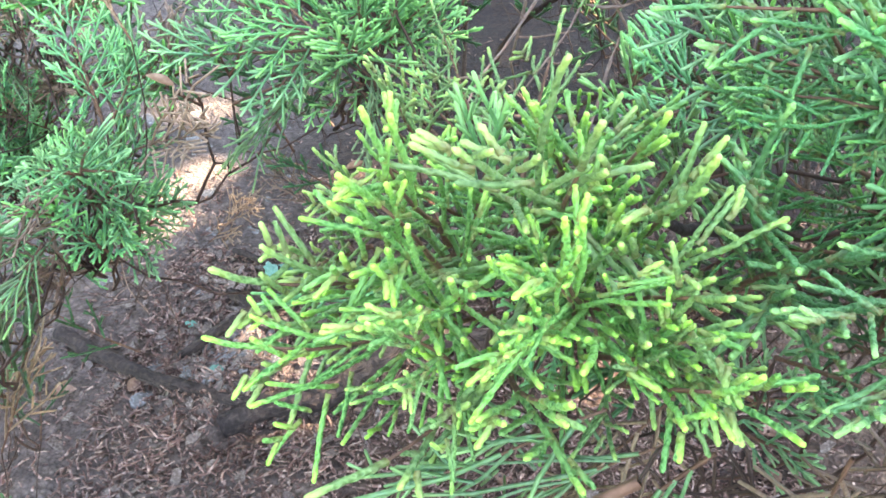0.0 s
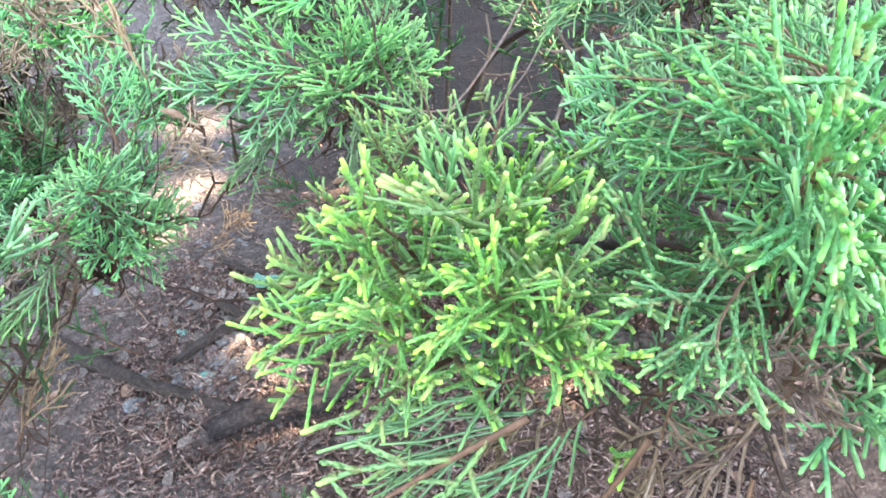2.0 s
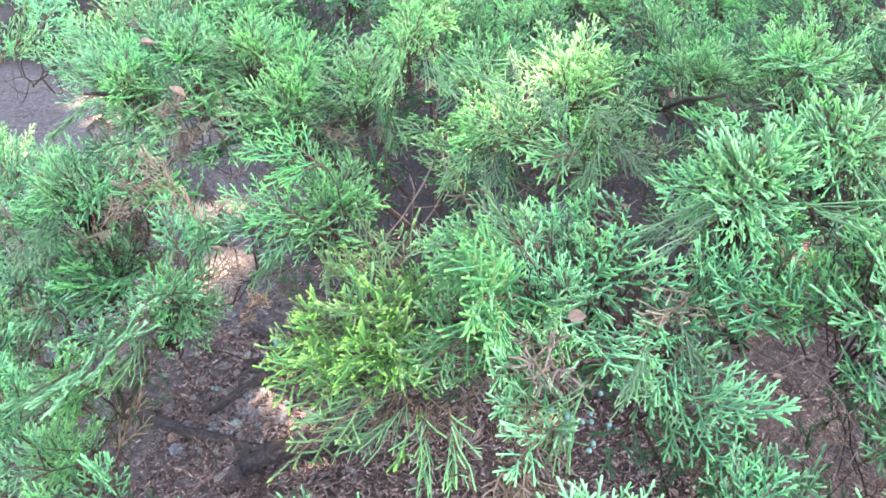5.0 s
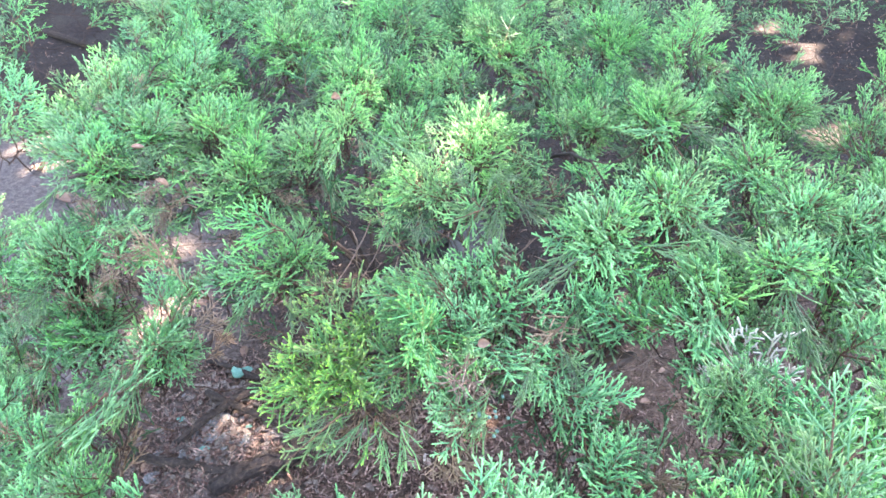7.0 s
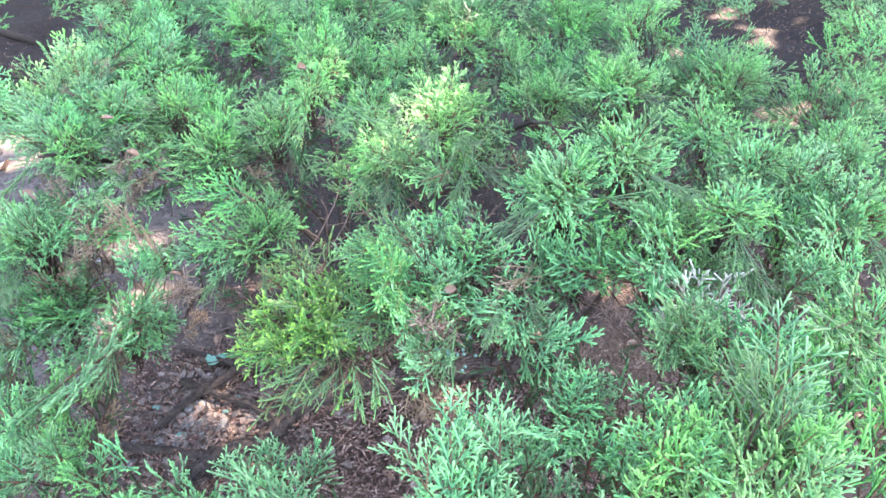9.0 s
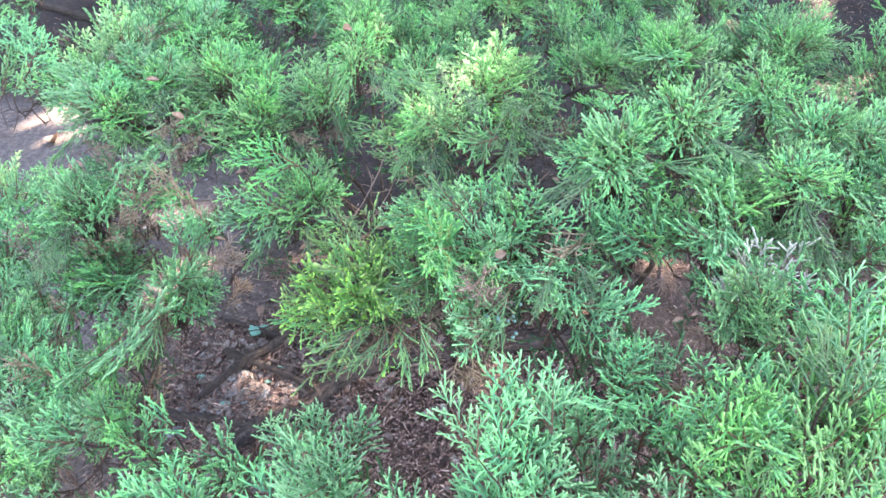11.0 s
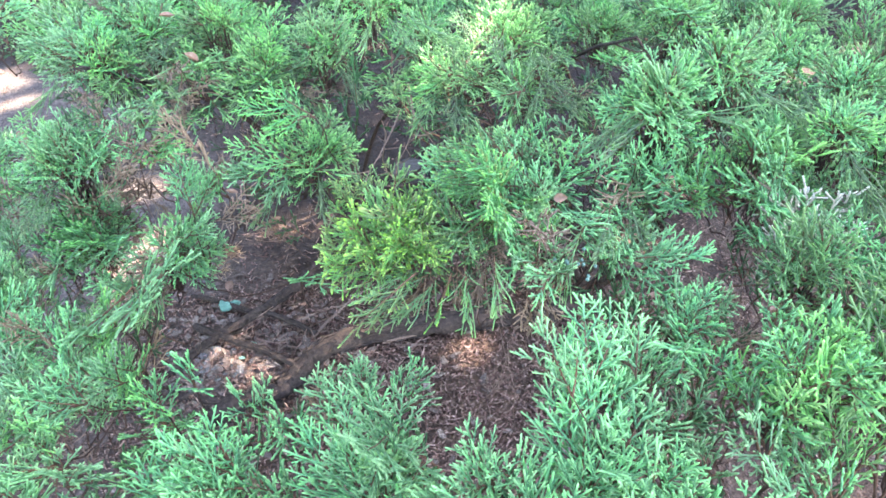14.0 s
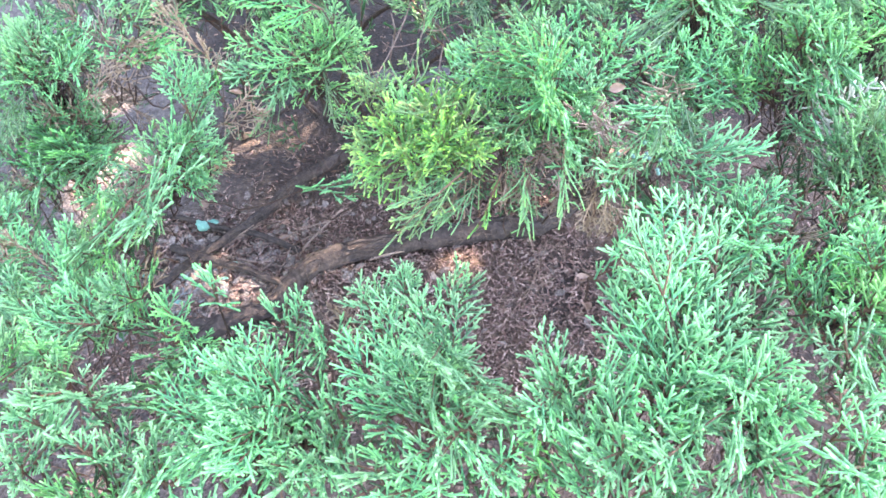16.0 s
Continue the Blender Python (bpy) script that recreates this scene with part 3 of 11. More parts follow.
spray(B, (0.047, 0.568, 0.744), (0.023, 0.569, 0.792))
spray(B, (0.099, 0.475, 0.811), (0.110, 0.450, 0.838))
spray(B, (0.112, 0.712, 0.754), (0.120, 0.665, 0.782))
spray(B, (0.210, 0.765, 0.729), (0.199, 0.707, 0.768))
spray(D, (0.209, 0.449, 0.781), (0.187, 0.490, 0.799))
spray(B, (0.245, 0.537, 0.752), (0.238, 0.571, 0.792))
spray(B, (0.249, 0.530, 0.752), (0.257, 0.523, 0.801))
spray(B, (0.183, 0.434, 0.761), (0.127, 0.470, 0.709))
spray(B, (0.180, 0.458, 0.743), (0.144, 0.461, 0.771))
spray(Y, (0.260, 0.503, 0.762), (0.271, 0.460, 0.796))
spray(D, (0.259, 0.383, 0.789), (0.223, 0.395, 0.744))
spray(D, (0.270, 0.412, 0.772), (0.301, 0.414, 0.736))
spray(D, (0.266, 0.396, 0.777), (0.258, 0.395, 0.720))
spray(B, (0.281, 0.559, 0.751), (0.303, 0.538, 0.797))
spray(B, (0.423, 0.676, 0.704), (0.379, 0.599, 0.769))
spray(B, (0.293, 0.582, 0.732), (0.296, 0.471, 0.794))
spray(B, (0.264, 0.873, 0.710), (0.260, 0.869, 0.767))
spray(B, (0.359, 1.034, 0.689), (0.361, 0.981, 0.733))
spray(B, (0.390, 1.032, 0.694), (0.403, 0.981, 0.738))
spray(B, (0.541, 1.016, 0.701), (0.517, 0.963, 0.730))
spray(B, (0.553, 1.018, 0.691), (0.534, 0.955, 0.732))
spray(B, (0.594, 0.860, 0.739), (0.562, 0.858, 0.790))
spray(Y, (0.506, 0.652, 0.732), (0.463, 0.638, 0.781))
spray(Y, (0.509, 0.644, 0.735), (0.488, 0.628, 0.791))
spray(Y, (0.521, 0.654, 0.725), (0.542, 0.633, 0.772))
spray(B, (0.512, 0.650, 0.721), (0.446, 0.502, 0.779))
spray(B, (0.642, 0.821, 0.732), (0.640, 0.770, 0.755))
spray(B, (0.733, 0.754, 0.686), (0.717, 0.756, 0.738))
spray(B, (0.744, 0.723, 0.694), (0.753, 0.675, 0.731))
spray(B, (0.607, 0.533, 0.724), (0.592, 0.515, 0.748))
spray(T, (0.341, 0.301, 0.777), (0.279, 0.270, 0.804))
spray(T, (0.335, 0.263, 0.805), (0.302, 0.248, 0.847))
spray(T, (0.337, 0.258, 0.811), (0.332, 0.230, 0.857))
spray(B, (0.342, 0.269, 0.801), (0.354, 0.234, 0.845))
spray(T, (0.402, 0.278, 0.822), (0.378, 0.254, 0.865))
spray(T, (0.417, 0.298, 0.812), (0.417, 0.285, 0.857))
spray(T, (0.522, 0.393, 0.774), (0.499, 0.351, 0.802))
spray(T, (0.534, 0.382, 0.774), (0.511, 0.339, 0.800))
spray(T, (0.549, 0.317, 0.778), (0.517, 0.304, 0.821))
spray(T, (0.557, 0.319, 0.778), (0.540, 0.302, 0.827))
spray(T, (0.597, 0.307, 0.772), (0.581, 0.309, 0.822))
spray(T, (0.597, 0.304, 0.773), (0.597, 0.284, 0.817))
spray(T, (0.496, 0.236, 0.788), (0.483, 0.202, 0.806))
spray(T, (0.613, 0.296, 0.766), (0.584, 0.251, 0.809))
spray(T, (0.634, 0.260, 0.754), (0.630, 0.260, 0.809))
spray(T, (0.573, 0.192, 0.787), (0.508, 0.141, 0.809))
spray(T, (0.422, 0.241, 0.763), (0.403, 0.218, 0.809))
spray(T, (0.444, 0.246, 0.760), (0.431, 0.236, 0.807))
spray(Y, (0.438, 0.205, 0.771), (0.442, 0.168, 0.802))
spray(T, (0.427, 0.207, 0.766), (0.377, 0.139, 0.799))
spray(T, (0.338, 0.258, 0.788), (0.324, 0.210, 0.805))
spray(T, (0.311, 0.227, 0.762), (0.296, 0.210, 0.793))
spray(T, (0.275, 0.292, 0.748), (0.249, 0.269, 0.784))
spray(T, (0.208, 0.231, 0.771), (0.170, 0.240, 0.793))
spray(T, (0.194, 0.261, 0.741), (0.116, 0.243, 0.766))
spray(T, (0.201, 0.236, 0.751), (0.164, 0.210, 0.766))
spray(T, (0.231, 0.266, 0.736), (0.235, 0.252, 0.783))
spray(T, (0.261, 0.237, 0.760), (0.255, 0.233, 0.794))
spray(T, (0.275, 0.221, 0.751), (0.291, 0.205, 0.786))
spray(D, (0.214, 0.141, 0.780), (0.200, 0.151, 0.730))
spray(D, (0.223, 0.089, 0.802), (0.216, 0.093, 0.750))
spray(D, (0.261, 0.143, 0.780), (0.252, 0.134, 0.740))
spray(D, (0.286, 0.175, 0.766), (0.303, 0.171, 0.730))
spray(T, (0.010, 0.412, 0.669), (-0.072, 0.357, 0.683))
spray(B, (0.012, 0.386, 0.685), (-0.068, 0.387, 0.714))
spray(B, (0.022, 0.437, 0.663), (0.056, 0.417, 0.716))
spray(B, (0.023, 0.434, 0.662), (0.072, 0.382, 0.718))
spray(T, (-0.262, 0.503, 0.637), (-0.272, 0.478, 0.698))
spray(T, (-0.261, 0.499, 0.643), (-0.253, 0.490, 0.698))
spray(T, (-0.229, 0.497, 0.653), (-0.192, 0.479, 0.689))
spray(T, (-0.269, 0.512, 0.610), (-0.282, 0.453, 0.632))
spray(B, (-0.158, 0.462, 0.664), (-0.095, 0.384, 0.695))
spray(T, (-0.266, 0.513, 0.509), (-0.278, 0.437, 0.569))
spray(T, (-0.274, 0.531, 0.496), (-0.223, 0.397, 0.584))
spray(T, (-0.128, 0.392, 0.572), (-0.116, 0.354, 0.643))
spray(T, (-0.137, 0.173, 0.600), (-0.144, 0.142, 0.653))
spray(T, (-0.068, 0.139, 0.622), (-0.066, 0.125, 0.675))
spray(B, (-0.093, 0.124, 0.622), (-0.096, 0.090, 0.673))
spray(F, (-0.016, 0.101, 0.625), (-0.029, 0.089, 0.677))
spray(F, (-0.010, 0.096, 0.630), (0.004, 0.083, 0.681))
spray(F, (0.055, 0.087, 0.646), (0.042, 0.087, 0.697))
spray(F, (0.068, 0.088, 0.642), (0.071, 0.093, 0.693))
spray(F, (0.093, 0.084, 0.643), (0.112, 0.090, 0.690))
spray(F, (0.188, -0.028, 0.769), (0.170, -0.005, 0.805))
spray(F, (0.204, -0.011, 0.751), (0.219, 0.048, 0.782))
spray(F, (0.220, 0.015, 0.712), (0.264, 0.041, 0.746))
spray(F, (0.226, -0.002, 0.726), (0.184, -0.018, 0.770))
spray(F, (0.309, 0.080, 0.699), (0.296, 0.104, 0.746))
spray(F, (0.307, 0.076, 0.704), (0.326, 0.083, 0.755))
spray(F, (0.304, 0.059, 0.711), (0.263, 0.017, 0.751))
spray(F, (0.350, 0.003, 0.732), (0.328, 0.014, 0.768))
spray(Y, (0.354, 0.006, 0.734), (0.360, 0.028, 0.776))
spray(Y, (0.370, 0.016, 0.737), (0.377, 0.013, 0.779))
spray(Y, (0.364, -0.008, 0.737), (0.323, -0.020, 0.773))
spray(F, (0.372, -0.009, 0.737), (0.360, -0.055, 0.775))
spray(T, (0.435, 0.023, 0.766), (0.468, 0.084, 0.810))
spray(D, (0.429, 0.015, 0.753), (0.419, 0.051, 0.796))
spray(F, (0.434, 0.006, 0.751), (0.460, 0.026, 0.794))
spray(Y, (0.440, -0.007, 0.743), (0.454, -0.016, 0.784))
spray(Y, (0.420, -0.013, 0.741), (0.373, -0.050, 0.776))
spray(F, (0.438, -0.028, 0.739), (0.457, -0.038, 0.782))
spray(D, (0.427, 0.117, 0.743), (0.376, 0.103, 0.790))
spray(T, (0.418, 0.104, 0.755), (0.410, 0.121, 0.793))
spray(D, (0.422, 0.103, 0.761), (0.419, 0.083, 0.799))
spray(B, (0.419, 0.129, 0.735), (0.359, 0.083, 0.780))
spray(T, (0.560, 0.152, 0.768), (0.551, 0.130, 0.807))
spray(Y, (0.544, 0.102, 0.762), (0.473, 0.030, 0.798))
spray(F, (-0.022, 0.040, 0.632), (-0.075, 0.041, 0.681))
spray(F, (-0.027, 0.046, 0.623), (-0.043, 0.078, 0.676))
spray(F, (-0.018, 0.028, 0.635), (-0.071, -0.004, 0.685))
spray(F, (-0.022, 0.014, 0.637), (-0.067, -0.030, 0.684))
spray(F, (-0.029, 0.006, 0.637), (-0.055, -0.052, 0.683))
spray(F, (0.052, 0.066, 0.642), (0.032, 0.087, 0.695))
spray(F, (0.079, 0.089, 0.636), (0.064, 0.095, 0.694))
spray(F, (0.098, 0.076, 0.650), (0.119, 0.077, 0.696))
spray(F, (0.091, 0.053, 0.655), (0.052, -0.040, 0.723))
spray(F, (0.016, 0.086, 0.622), (-0.005, 0.048, 0.675))
spray(F, (0.148, -0.025, 0.689), (0.130, -0.008, 0.725))
spray(F, (0.148, -0.025, 0.690), (0.100, -0.062, 0.735))
spray(F, (0.147, -0.030, 0.690), (0.115, -0.041, 0.732))
spray(F, (0.163, -0.041, 0.705), (0.155, -0.041, 0.747))
spray(F, (0.240, 0.004, 0.746), (0.218, 0.054, 0.782))
spray(F, (0.253, 0.023, 0.722), (0.243, 0.062, 0.767))
spray(F, (0.264, 0.029, 0.701), (0.284, 0.034, 0.745))
spray(F, (0.252, -0.017, 0.712), (0.253, -0.039, 0.757))
spray(F, (0.237, -0.054, 0.708), (0.250, -0.067, 0.753))
spray(F, (0.230, -0.066, 0.727), (0.171, -0.118, 0.768))
spray(F, (0.193, -0.083, 0.717), (0.148, -0.117, 0.757))
spray(F, (0.241, -0.072, 0.709), (0.243, -0.093, 0.751))
spray(F, (0.164, -0.076, 0.701), (0.116, -0.108, 0.741))
spray(T, (-0.161, 0.151, 0.599), (-0.207, 0.116, 0.647))
spray(B, (-0.194, 0.113, 0.600), (-0.165, 0.101, 0.657))
spray(T, (-0.145, 0.050, 0.625), (-0.117, 0.034, 0.681))
spray(T, (-0.166, 0.038, 0.620), (-0.181, 0.030, 0.671))
spray(T, (-0.131, 0.002, 0.631), (-0.132, -0.007, 0.682))
spray(T, (-0.178, 0.008, 0.626), (-0.168, -0.007, 0.676))
spray(T, (-0.101, -0.014, 0.636), (-0.076, -0.060, 0.688))
spray(T, (0.357, 0.049, 0.735), (0.349, 0.044, 0.774))
spray(Y, (0.328, -0.023, 0.729), (0.315, -0.043, 0.771))
spray(T, (0.310, -0.045, 0.715), (0.278, -0.043, 0.758))
spray(F, (0.278, -0.088, 0.704), (0.284, -0.090, 0.746))
spray(F, (0.272, -0.114, 0.722), (0.219, -0.141, 0.765))
spray(F, (0.038, -0.030, 0.636), (0.014, -0.072, 0.688))
spray(F, (-0.011, -0.016, 0.629), (-0.021, -0.063, 0.681))
spray(F, (0.084, -0.034, 0.677), (0.054, -0.084, 0.724))
spray(F, (0.097, -0.068, 0.686), (0.071, -0.103, 0.733))
spray(H, (0.075, 0.238, 0.685), (0.035, 0.207, 0.728))
spray(H, (0.054, 0.246, 0.680), (0.038, 0.188, 0.723))
spray(H, (0.093, 0.248, 0.685), (0.050, 0.224, 0.732))
spray(H, (0.073, 0.313, 0.666), (0.047, 0.263, 0.727))
spray(H, (0.100, 0.299, 0.673), (0.051, 0.324, 0.712))
spray(H, (0.092, 0.338, 0.659), (0.067, 0.382, 0.702))
spray(H, (0.081, 0.243, 0.685), (0.072, 0.155, 0.762))
spray(H, (0.092, 0.220, 0.690), (0.059, 0.148, 0.746))
spray(H, (0.088, 0.243, 0.686), (0.047, 0.147, 0.732))
spray(H, (0.083, 0.214, 0.689), (0.071, 0.133, 0.746))
spray(H, (0.102, 0.243, 0.687), (0.081, 0.151, 0.769))
spray(H, (0.112, 0.251, 0.685), (0.100, 0.154, 0.767))
spray(H, (0.102, 0.257, 0.684), (0.106, 0.388, 0.694))
spray(H, (0.127, 0.253, 0.684), (0.114, 0.234, 0.738))
spray(H, (0.119, 0.302, 0.674), (0.126, 0.257, 0.734))
spray(H, (0.116, 0.278, 0.680), (0.113, 0.187, 0.754))
spray(H, (0.110, 0.233, 0.688), (0.126, 0.185, 0.757))
spray(H, (0.128, 0.248, 0.685), (0.119, 0.147, 0.759))
spray(H, (0.108, 0.234, 0.689), (0.124, 0.142, 0.756))
spray(H, (0.117, 0.203, 0.699), (0.100, 0.129, 0.764))
spray(H, (0.113, 0.191, 0.703), (0.098, 0.130, 0.754))
spray(H, (0.118, 0.171, 0.708), (0.118, 0.125, 0.755))
spray(H, (0.109, 0.203, 0.697), (0.140, 0.132, 0.755))
spray(H, (0.116, 0.182, 0.706), (0.131, 0.131, 0.744))
spray(H, (0.097, 0.176, 0.703), (0.075, 0.126, 0.731))
spray(H, (0.097, 0.177, 0.704), (0.068, 0.131, 0.740))
spray(H, (0.097, 0.184, 0.700), (0.092, 0.126, 0.745))
spray(H, (0.094, 0.207, 0.693), (0.049, 0.136, 0.733))
spray(H, (0.113, 0.123, 0.743), (0.053, 0.116, 0.697))
spray(H, (0.139, 0.120, 0.743), (0.126, 0.113, 0.691))
spray(N, (0.130, 0.159, 0.721), (0.106, 0.156, 0.679))
spray(N, (0.144, 0.127, 0.747), (0.146, 0.129, 0.701))
spray(N, (0.168, 0.126, 0.756), (0.166, 0.145, 0.701))
spray(N, (0.194, 0.094, 0.779), (0.198, 0.098, 0.740))
spray(N, (-0.222, 0.531, 0.573), (-0.271, 0.538, 0.534))
spray(N, (-0.249, 0.622, 0.504), (-0.246, 0.595, 0.427))
spray(N, (-0.222, 0.583, 0.508), (-0.290, 0.605, 0.399))
spray(N, (-0.201, 0.558, 0.544), (-0.173, 0.547, 0.520))
spray(N, (0.020, 0.514, 0.709), (0.043, 0.523, 0.671))
spray(N, (-0.093, 0.417, 0.780), (-0.099, 0.428, 0.739))
spray(N, (0.258, 0.169, 0.760), (0.264, 0.167, 0.724))
spray(N, (0.182, 0.068, 0.767), (0.191, 0.074, 0.717))
spray(N, (0.190, 0.069, 0.761), (0.207, 0.075, 0.719))
spray(N, (0.160, 0.061, 0.783), (0.165, 0.091, 0.725))
spray(T, (-0.380, 0.747, 0.733), (-0.439, 0.846, 0.774))
spray(T, (-0.372, 0.689, 0.739), (-0.344, 0.749, 0.780))
spray(B, (-0.386, 0.677, 0.723), (-0.341, 0.668, 0.757))
spray(B, (1.004, 0.857, 0.717), (0.977, 0.885, 0.758))
spray(B, (0.932, 0.724, 0.720), (0.961, 0.780, 0.762))
spray(B, (0.893, 0.717, 0.715), (0.885, 0.679, 0.757))
spray(T, (-0.304, 0.829, 0.731), (-0.296, 0.789, 0.796))
spray(C, (0.196, 0.220, 0.775), (0.131, 0.229, 0.777))
spray(C, (0.193, 0.207, 0.789), (0.157, 0.234, 0.790))
spray(C, (0.205, 0.222, 0.741), (0.140, 0.133, 0.799))
spray(C, (0.168, 0.161, 0.760), (0.134, 0.121, 0.773))
spray(C, (0.205, 0.207, 0.760), (0.185, 0.213, 0.759))
spray(C, (0.212, 0.223, 0.734), (0.138, 0.133, 0.793))
spray(C, (0.203, 0.207, 0.776), (0.192, 0.230, 0.785))
spray(C, (0.209, 0.209, 0.729), (0.195, 0.229, 0.718))
spray(C, (0.195, 0.239, 0.753), (0.153, 0.229, 0.758))
spray(C, (0.174, 0.235, 0.775), (0.143, 0.269, 0.770))
spray(C, (0.201, 0.244, 0.692), (0.174, 0.243, 0.692))
spray(C, (0.196, 0.234, 0.726), (0.166, 0.252, 0.729))
spray(C, (0.158, 0.179, 0.712), (0.165, 0.160, 0.726))
spray(C, (0.171, 0.240, 0.678), (0.142, 0.151, 0.754))
spray(T, (0.216, 0.169, 0.738), (0.185, 0.145, 0.775))
spray(T, (0.215, 0.166, 0.730), (0.166, 0.105, 0.779))
spray(B, (0.215, 0.156, 0.740), (0.207, 0.138, 0.774))
spray(T, (0.204, 0.113, 0.754), (0.178, 0.085, 0.769))
spray(T, (0.214, 0.123, 0.745), (0.211, 0.107, 0.773))
spray(T, (0.201, 0.079, 0.772), (0.186, 0.058, 0.774))
spray(T, (0.209, 0.091, 0.761), (0.205, 0.069, 0.781))
spray(T, (0.218, 0.206, 0.744), (0.197, 0.209, 0.750))
spray(T, (0.225, 0.216, 0.742), (0.217, 0.194, 0.782))
spray(T, (0.225, 0.204, 0.757), (0.206, 0.218, 0.772))
spray(B, (0.248, 0.242, 0.753), (0.237, 0.232, 0.783))
spray(T, (0.240, 0.207, 0.746), (0.230, 0.174, 0.778))
spray(Y, (0.202, 0.237, 0.768), (0.170, 0.252, 0.793))
spray(T, (0.218, 0.255, 0.760), (0.195, 0.257, 0.790))
spray(T, (0.233, 0.290, 0.744), (0.223, 0.281, 0.782))
spray(T, (0.252, 0.319, 0.737), (0.246, 0.296, 0.780))
spray(B, (0.196, 0.225, 0.739), (0.168, 0.213, 0.759))
spray(T, (0.200, 0.191, 0.716), (0.154, 0.110, 0.781))
spray(N, (-0.270, 0.556, 0.567), (-0.270, 0.462, 0.573))
spray(N, (-0.256, 0.603, 0.524), (-0.152, 0.404, 0.607))
spray(N, (-0.241, 0.543, 0.564), (-0.164, 0.483, 0.596))
spray(T, (-0.153, 0.296, 0.607), (-0.051, 0.159, 0.686))
spray(D, (0.124, 0.143, 0.725), (0.085, 0.148, 0.681))
spray(D, (0.133, 0.142, 0.725), (0.104, 0.147, 0.674))
spray(D, (0.143, 0.089, 0.775), (0.145, 0.081, 0.726))
spray(D, (0.158, 0.067, 0.799), (0.160, 0.069, 0.757))
spray(D, (0.113, 0.147, 0.729), (0.071, 0.147, 0.694))
spray(B, (-0.676, 1.252, 0.723), (-0.656, 1.297, 0.737))
spray(B, (-0.553, 1.283, 0.763), (-0.527, 1.222, 0.767))
spray(T, (-0.435, 1.261, 0.744), (-0.472, 1.207, 0.773))
spray(T, (-0.265, 0.938, 0.761), (-0.290, 0.989, 0.788))
spray(T, (-0.211, 1.059, 0.748), (-0.216, 1.010, 0.772))
spray(T, (-0.200, 1.137, 0.731), (-0.195, 1.096, 0.774))
spray(T, (-0.181, 1.159, 0.706), (-0.167, 1.128, 0.759))
spray(T, (-0.057, 1.077, 0.738), (-0.093, 1.138, 0.756))
spray(B, (-0.028, 0.928, 0.744), (-0.038, 0.903, 0.804))
spray(B, (-0.024, 0.940, 0.741), (0.003, 0.931, 0.795))
spray(B, (-0.010, 0.961, 0.736), (0.051, 0.985, 0.788))
spray(B, (0.143, 1.093, 0.709), (0.135, 1.046, 0.741))
spray(B, (0.165, 1.146, 0.686), (0.185, 1.135, 0.742))
spray(B, (0.337, 1.182, 0.677), (0.289, 1.217, 0.727))
spray(B, (0.366, 1.119, 0.659), (0.326, 1.115, 0.727))
spray(B, (0.365, 1.190, 0.679), (0.384, 1.250, 0.719))
spray(B, (0.428, 1.214, 0.688), (0.457, 1.254, 0.715))
spray(B, (0.552, 1.155, 0.684), (0.521, 1.152, 0.730))
spray(B, (0.588, 1.170, 0.669), (0.548, 1.143, 0.723))
spray(B, (0.597, 1.108, 0.688), (0.606, 1.074, 0.741))
spray(B, (0.595, 0.856, 0.742), (0.586, 0.852, 0.796))
spray(B, (0.653, 0.902, 0.743), (0.677, 0.967, 0.780))
spray(B, (0.688, 0.974, 0.737), (0.733, 1.010, 0.750))
spray(B, (0.847, 0.951, 0.723), (0.841, 1.027, 0.745))
spray(B, (1.036, 1.120, 0.696), (1.081, 1.174, 0.712))
spray(B, (1.117, 1.073, 0.734), (1.032, 1.026, 0.750))
spray(B, (1.036, 0.870, 0.689), (1.072, 0.942, 0.742))
spray(B, (1.096, 0.925, 0.723), (1.124, 0.986, 0.739))
spray(T, (-0.565, 1.112, 0.716), (-0.613, 1.183, 0.732))
spray(B, (-0.273, 0.817, 0.731), (-0.295, 0.862, 0.787))
spray(T, (-0.261, 0.840, 0.729), (-0.269, 0.861, 0.779))
spray(T, (-0.186, 0.839, 0.734), (-0.213, 0.875, 0.766))
spray(T, (-0.172, 0.814, 0.736), (-0.154, 0.815, 0.787))
spray(T, (-0.139, 0.797, 0.753), (-0.107, 0.786, 0.796))
spray(T, (-0.147, 1.026, 0.747), (-0.126, 0.976, 0.767))
spray(B, (-0.020, 0.920, 0.755), (-0.031, 0.870, 0.783))
spray(B, (-0.003, 0.928, 0.749), (0.005, 0.878, 0.770))
spray(B, (0.100, 0.830, 0.737), (0.063, 0.868, 0.781))
spray(B, (0.145, 1.047, 0.708), (0.135, 0.988, 0.737))
spray(B, (0.166, 1.066, 0.702), (0.186, 1.006, 0.727))
spray(B, (0.242, 0.895, 0.700), (0.238, 0.955, 0.724))
spray(B, (0.369, 1.150, 0.652), (0.317, 1.114, 0.711))
spray(B, (0.357, 0.985, 0.702), (0.356, 0.937, 0.727))
spray(B, (0.398, 0.848, 0.706), (0.375, 0.824, 0.753))
spray(B, (0.532, 1.041, 0.682), (0.505, 0.978, 0.726))
spray(B, (0.542, 0.983, 0.692), (0.530, 0.934, 0.713))
spray(B, (0.595, 0.862, 0.729), (0.558, 0.855, 0.757))
spray(B, (0.603, 0.846, 0.736), (0.577, 0.823, 0.762))
spray(B, (0.630, 0.834, 0.733), (0.615, 0.792, 0.769))
spray(B, (1.002, 0.784, 0.729), (1.002, 0.857, 0.751))
spray(B, (1.071, 0.854, 0.704), (1.111, 0.942, 0.724))
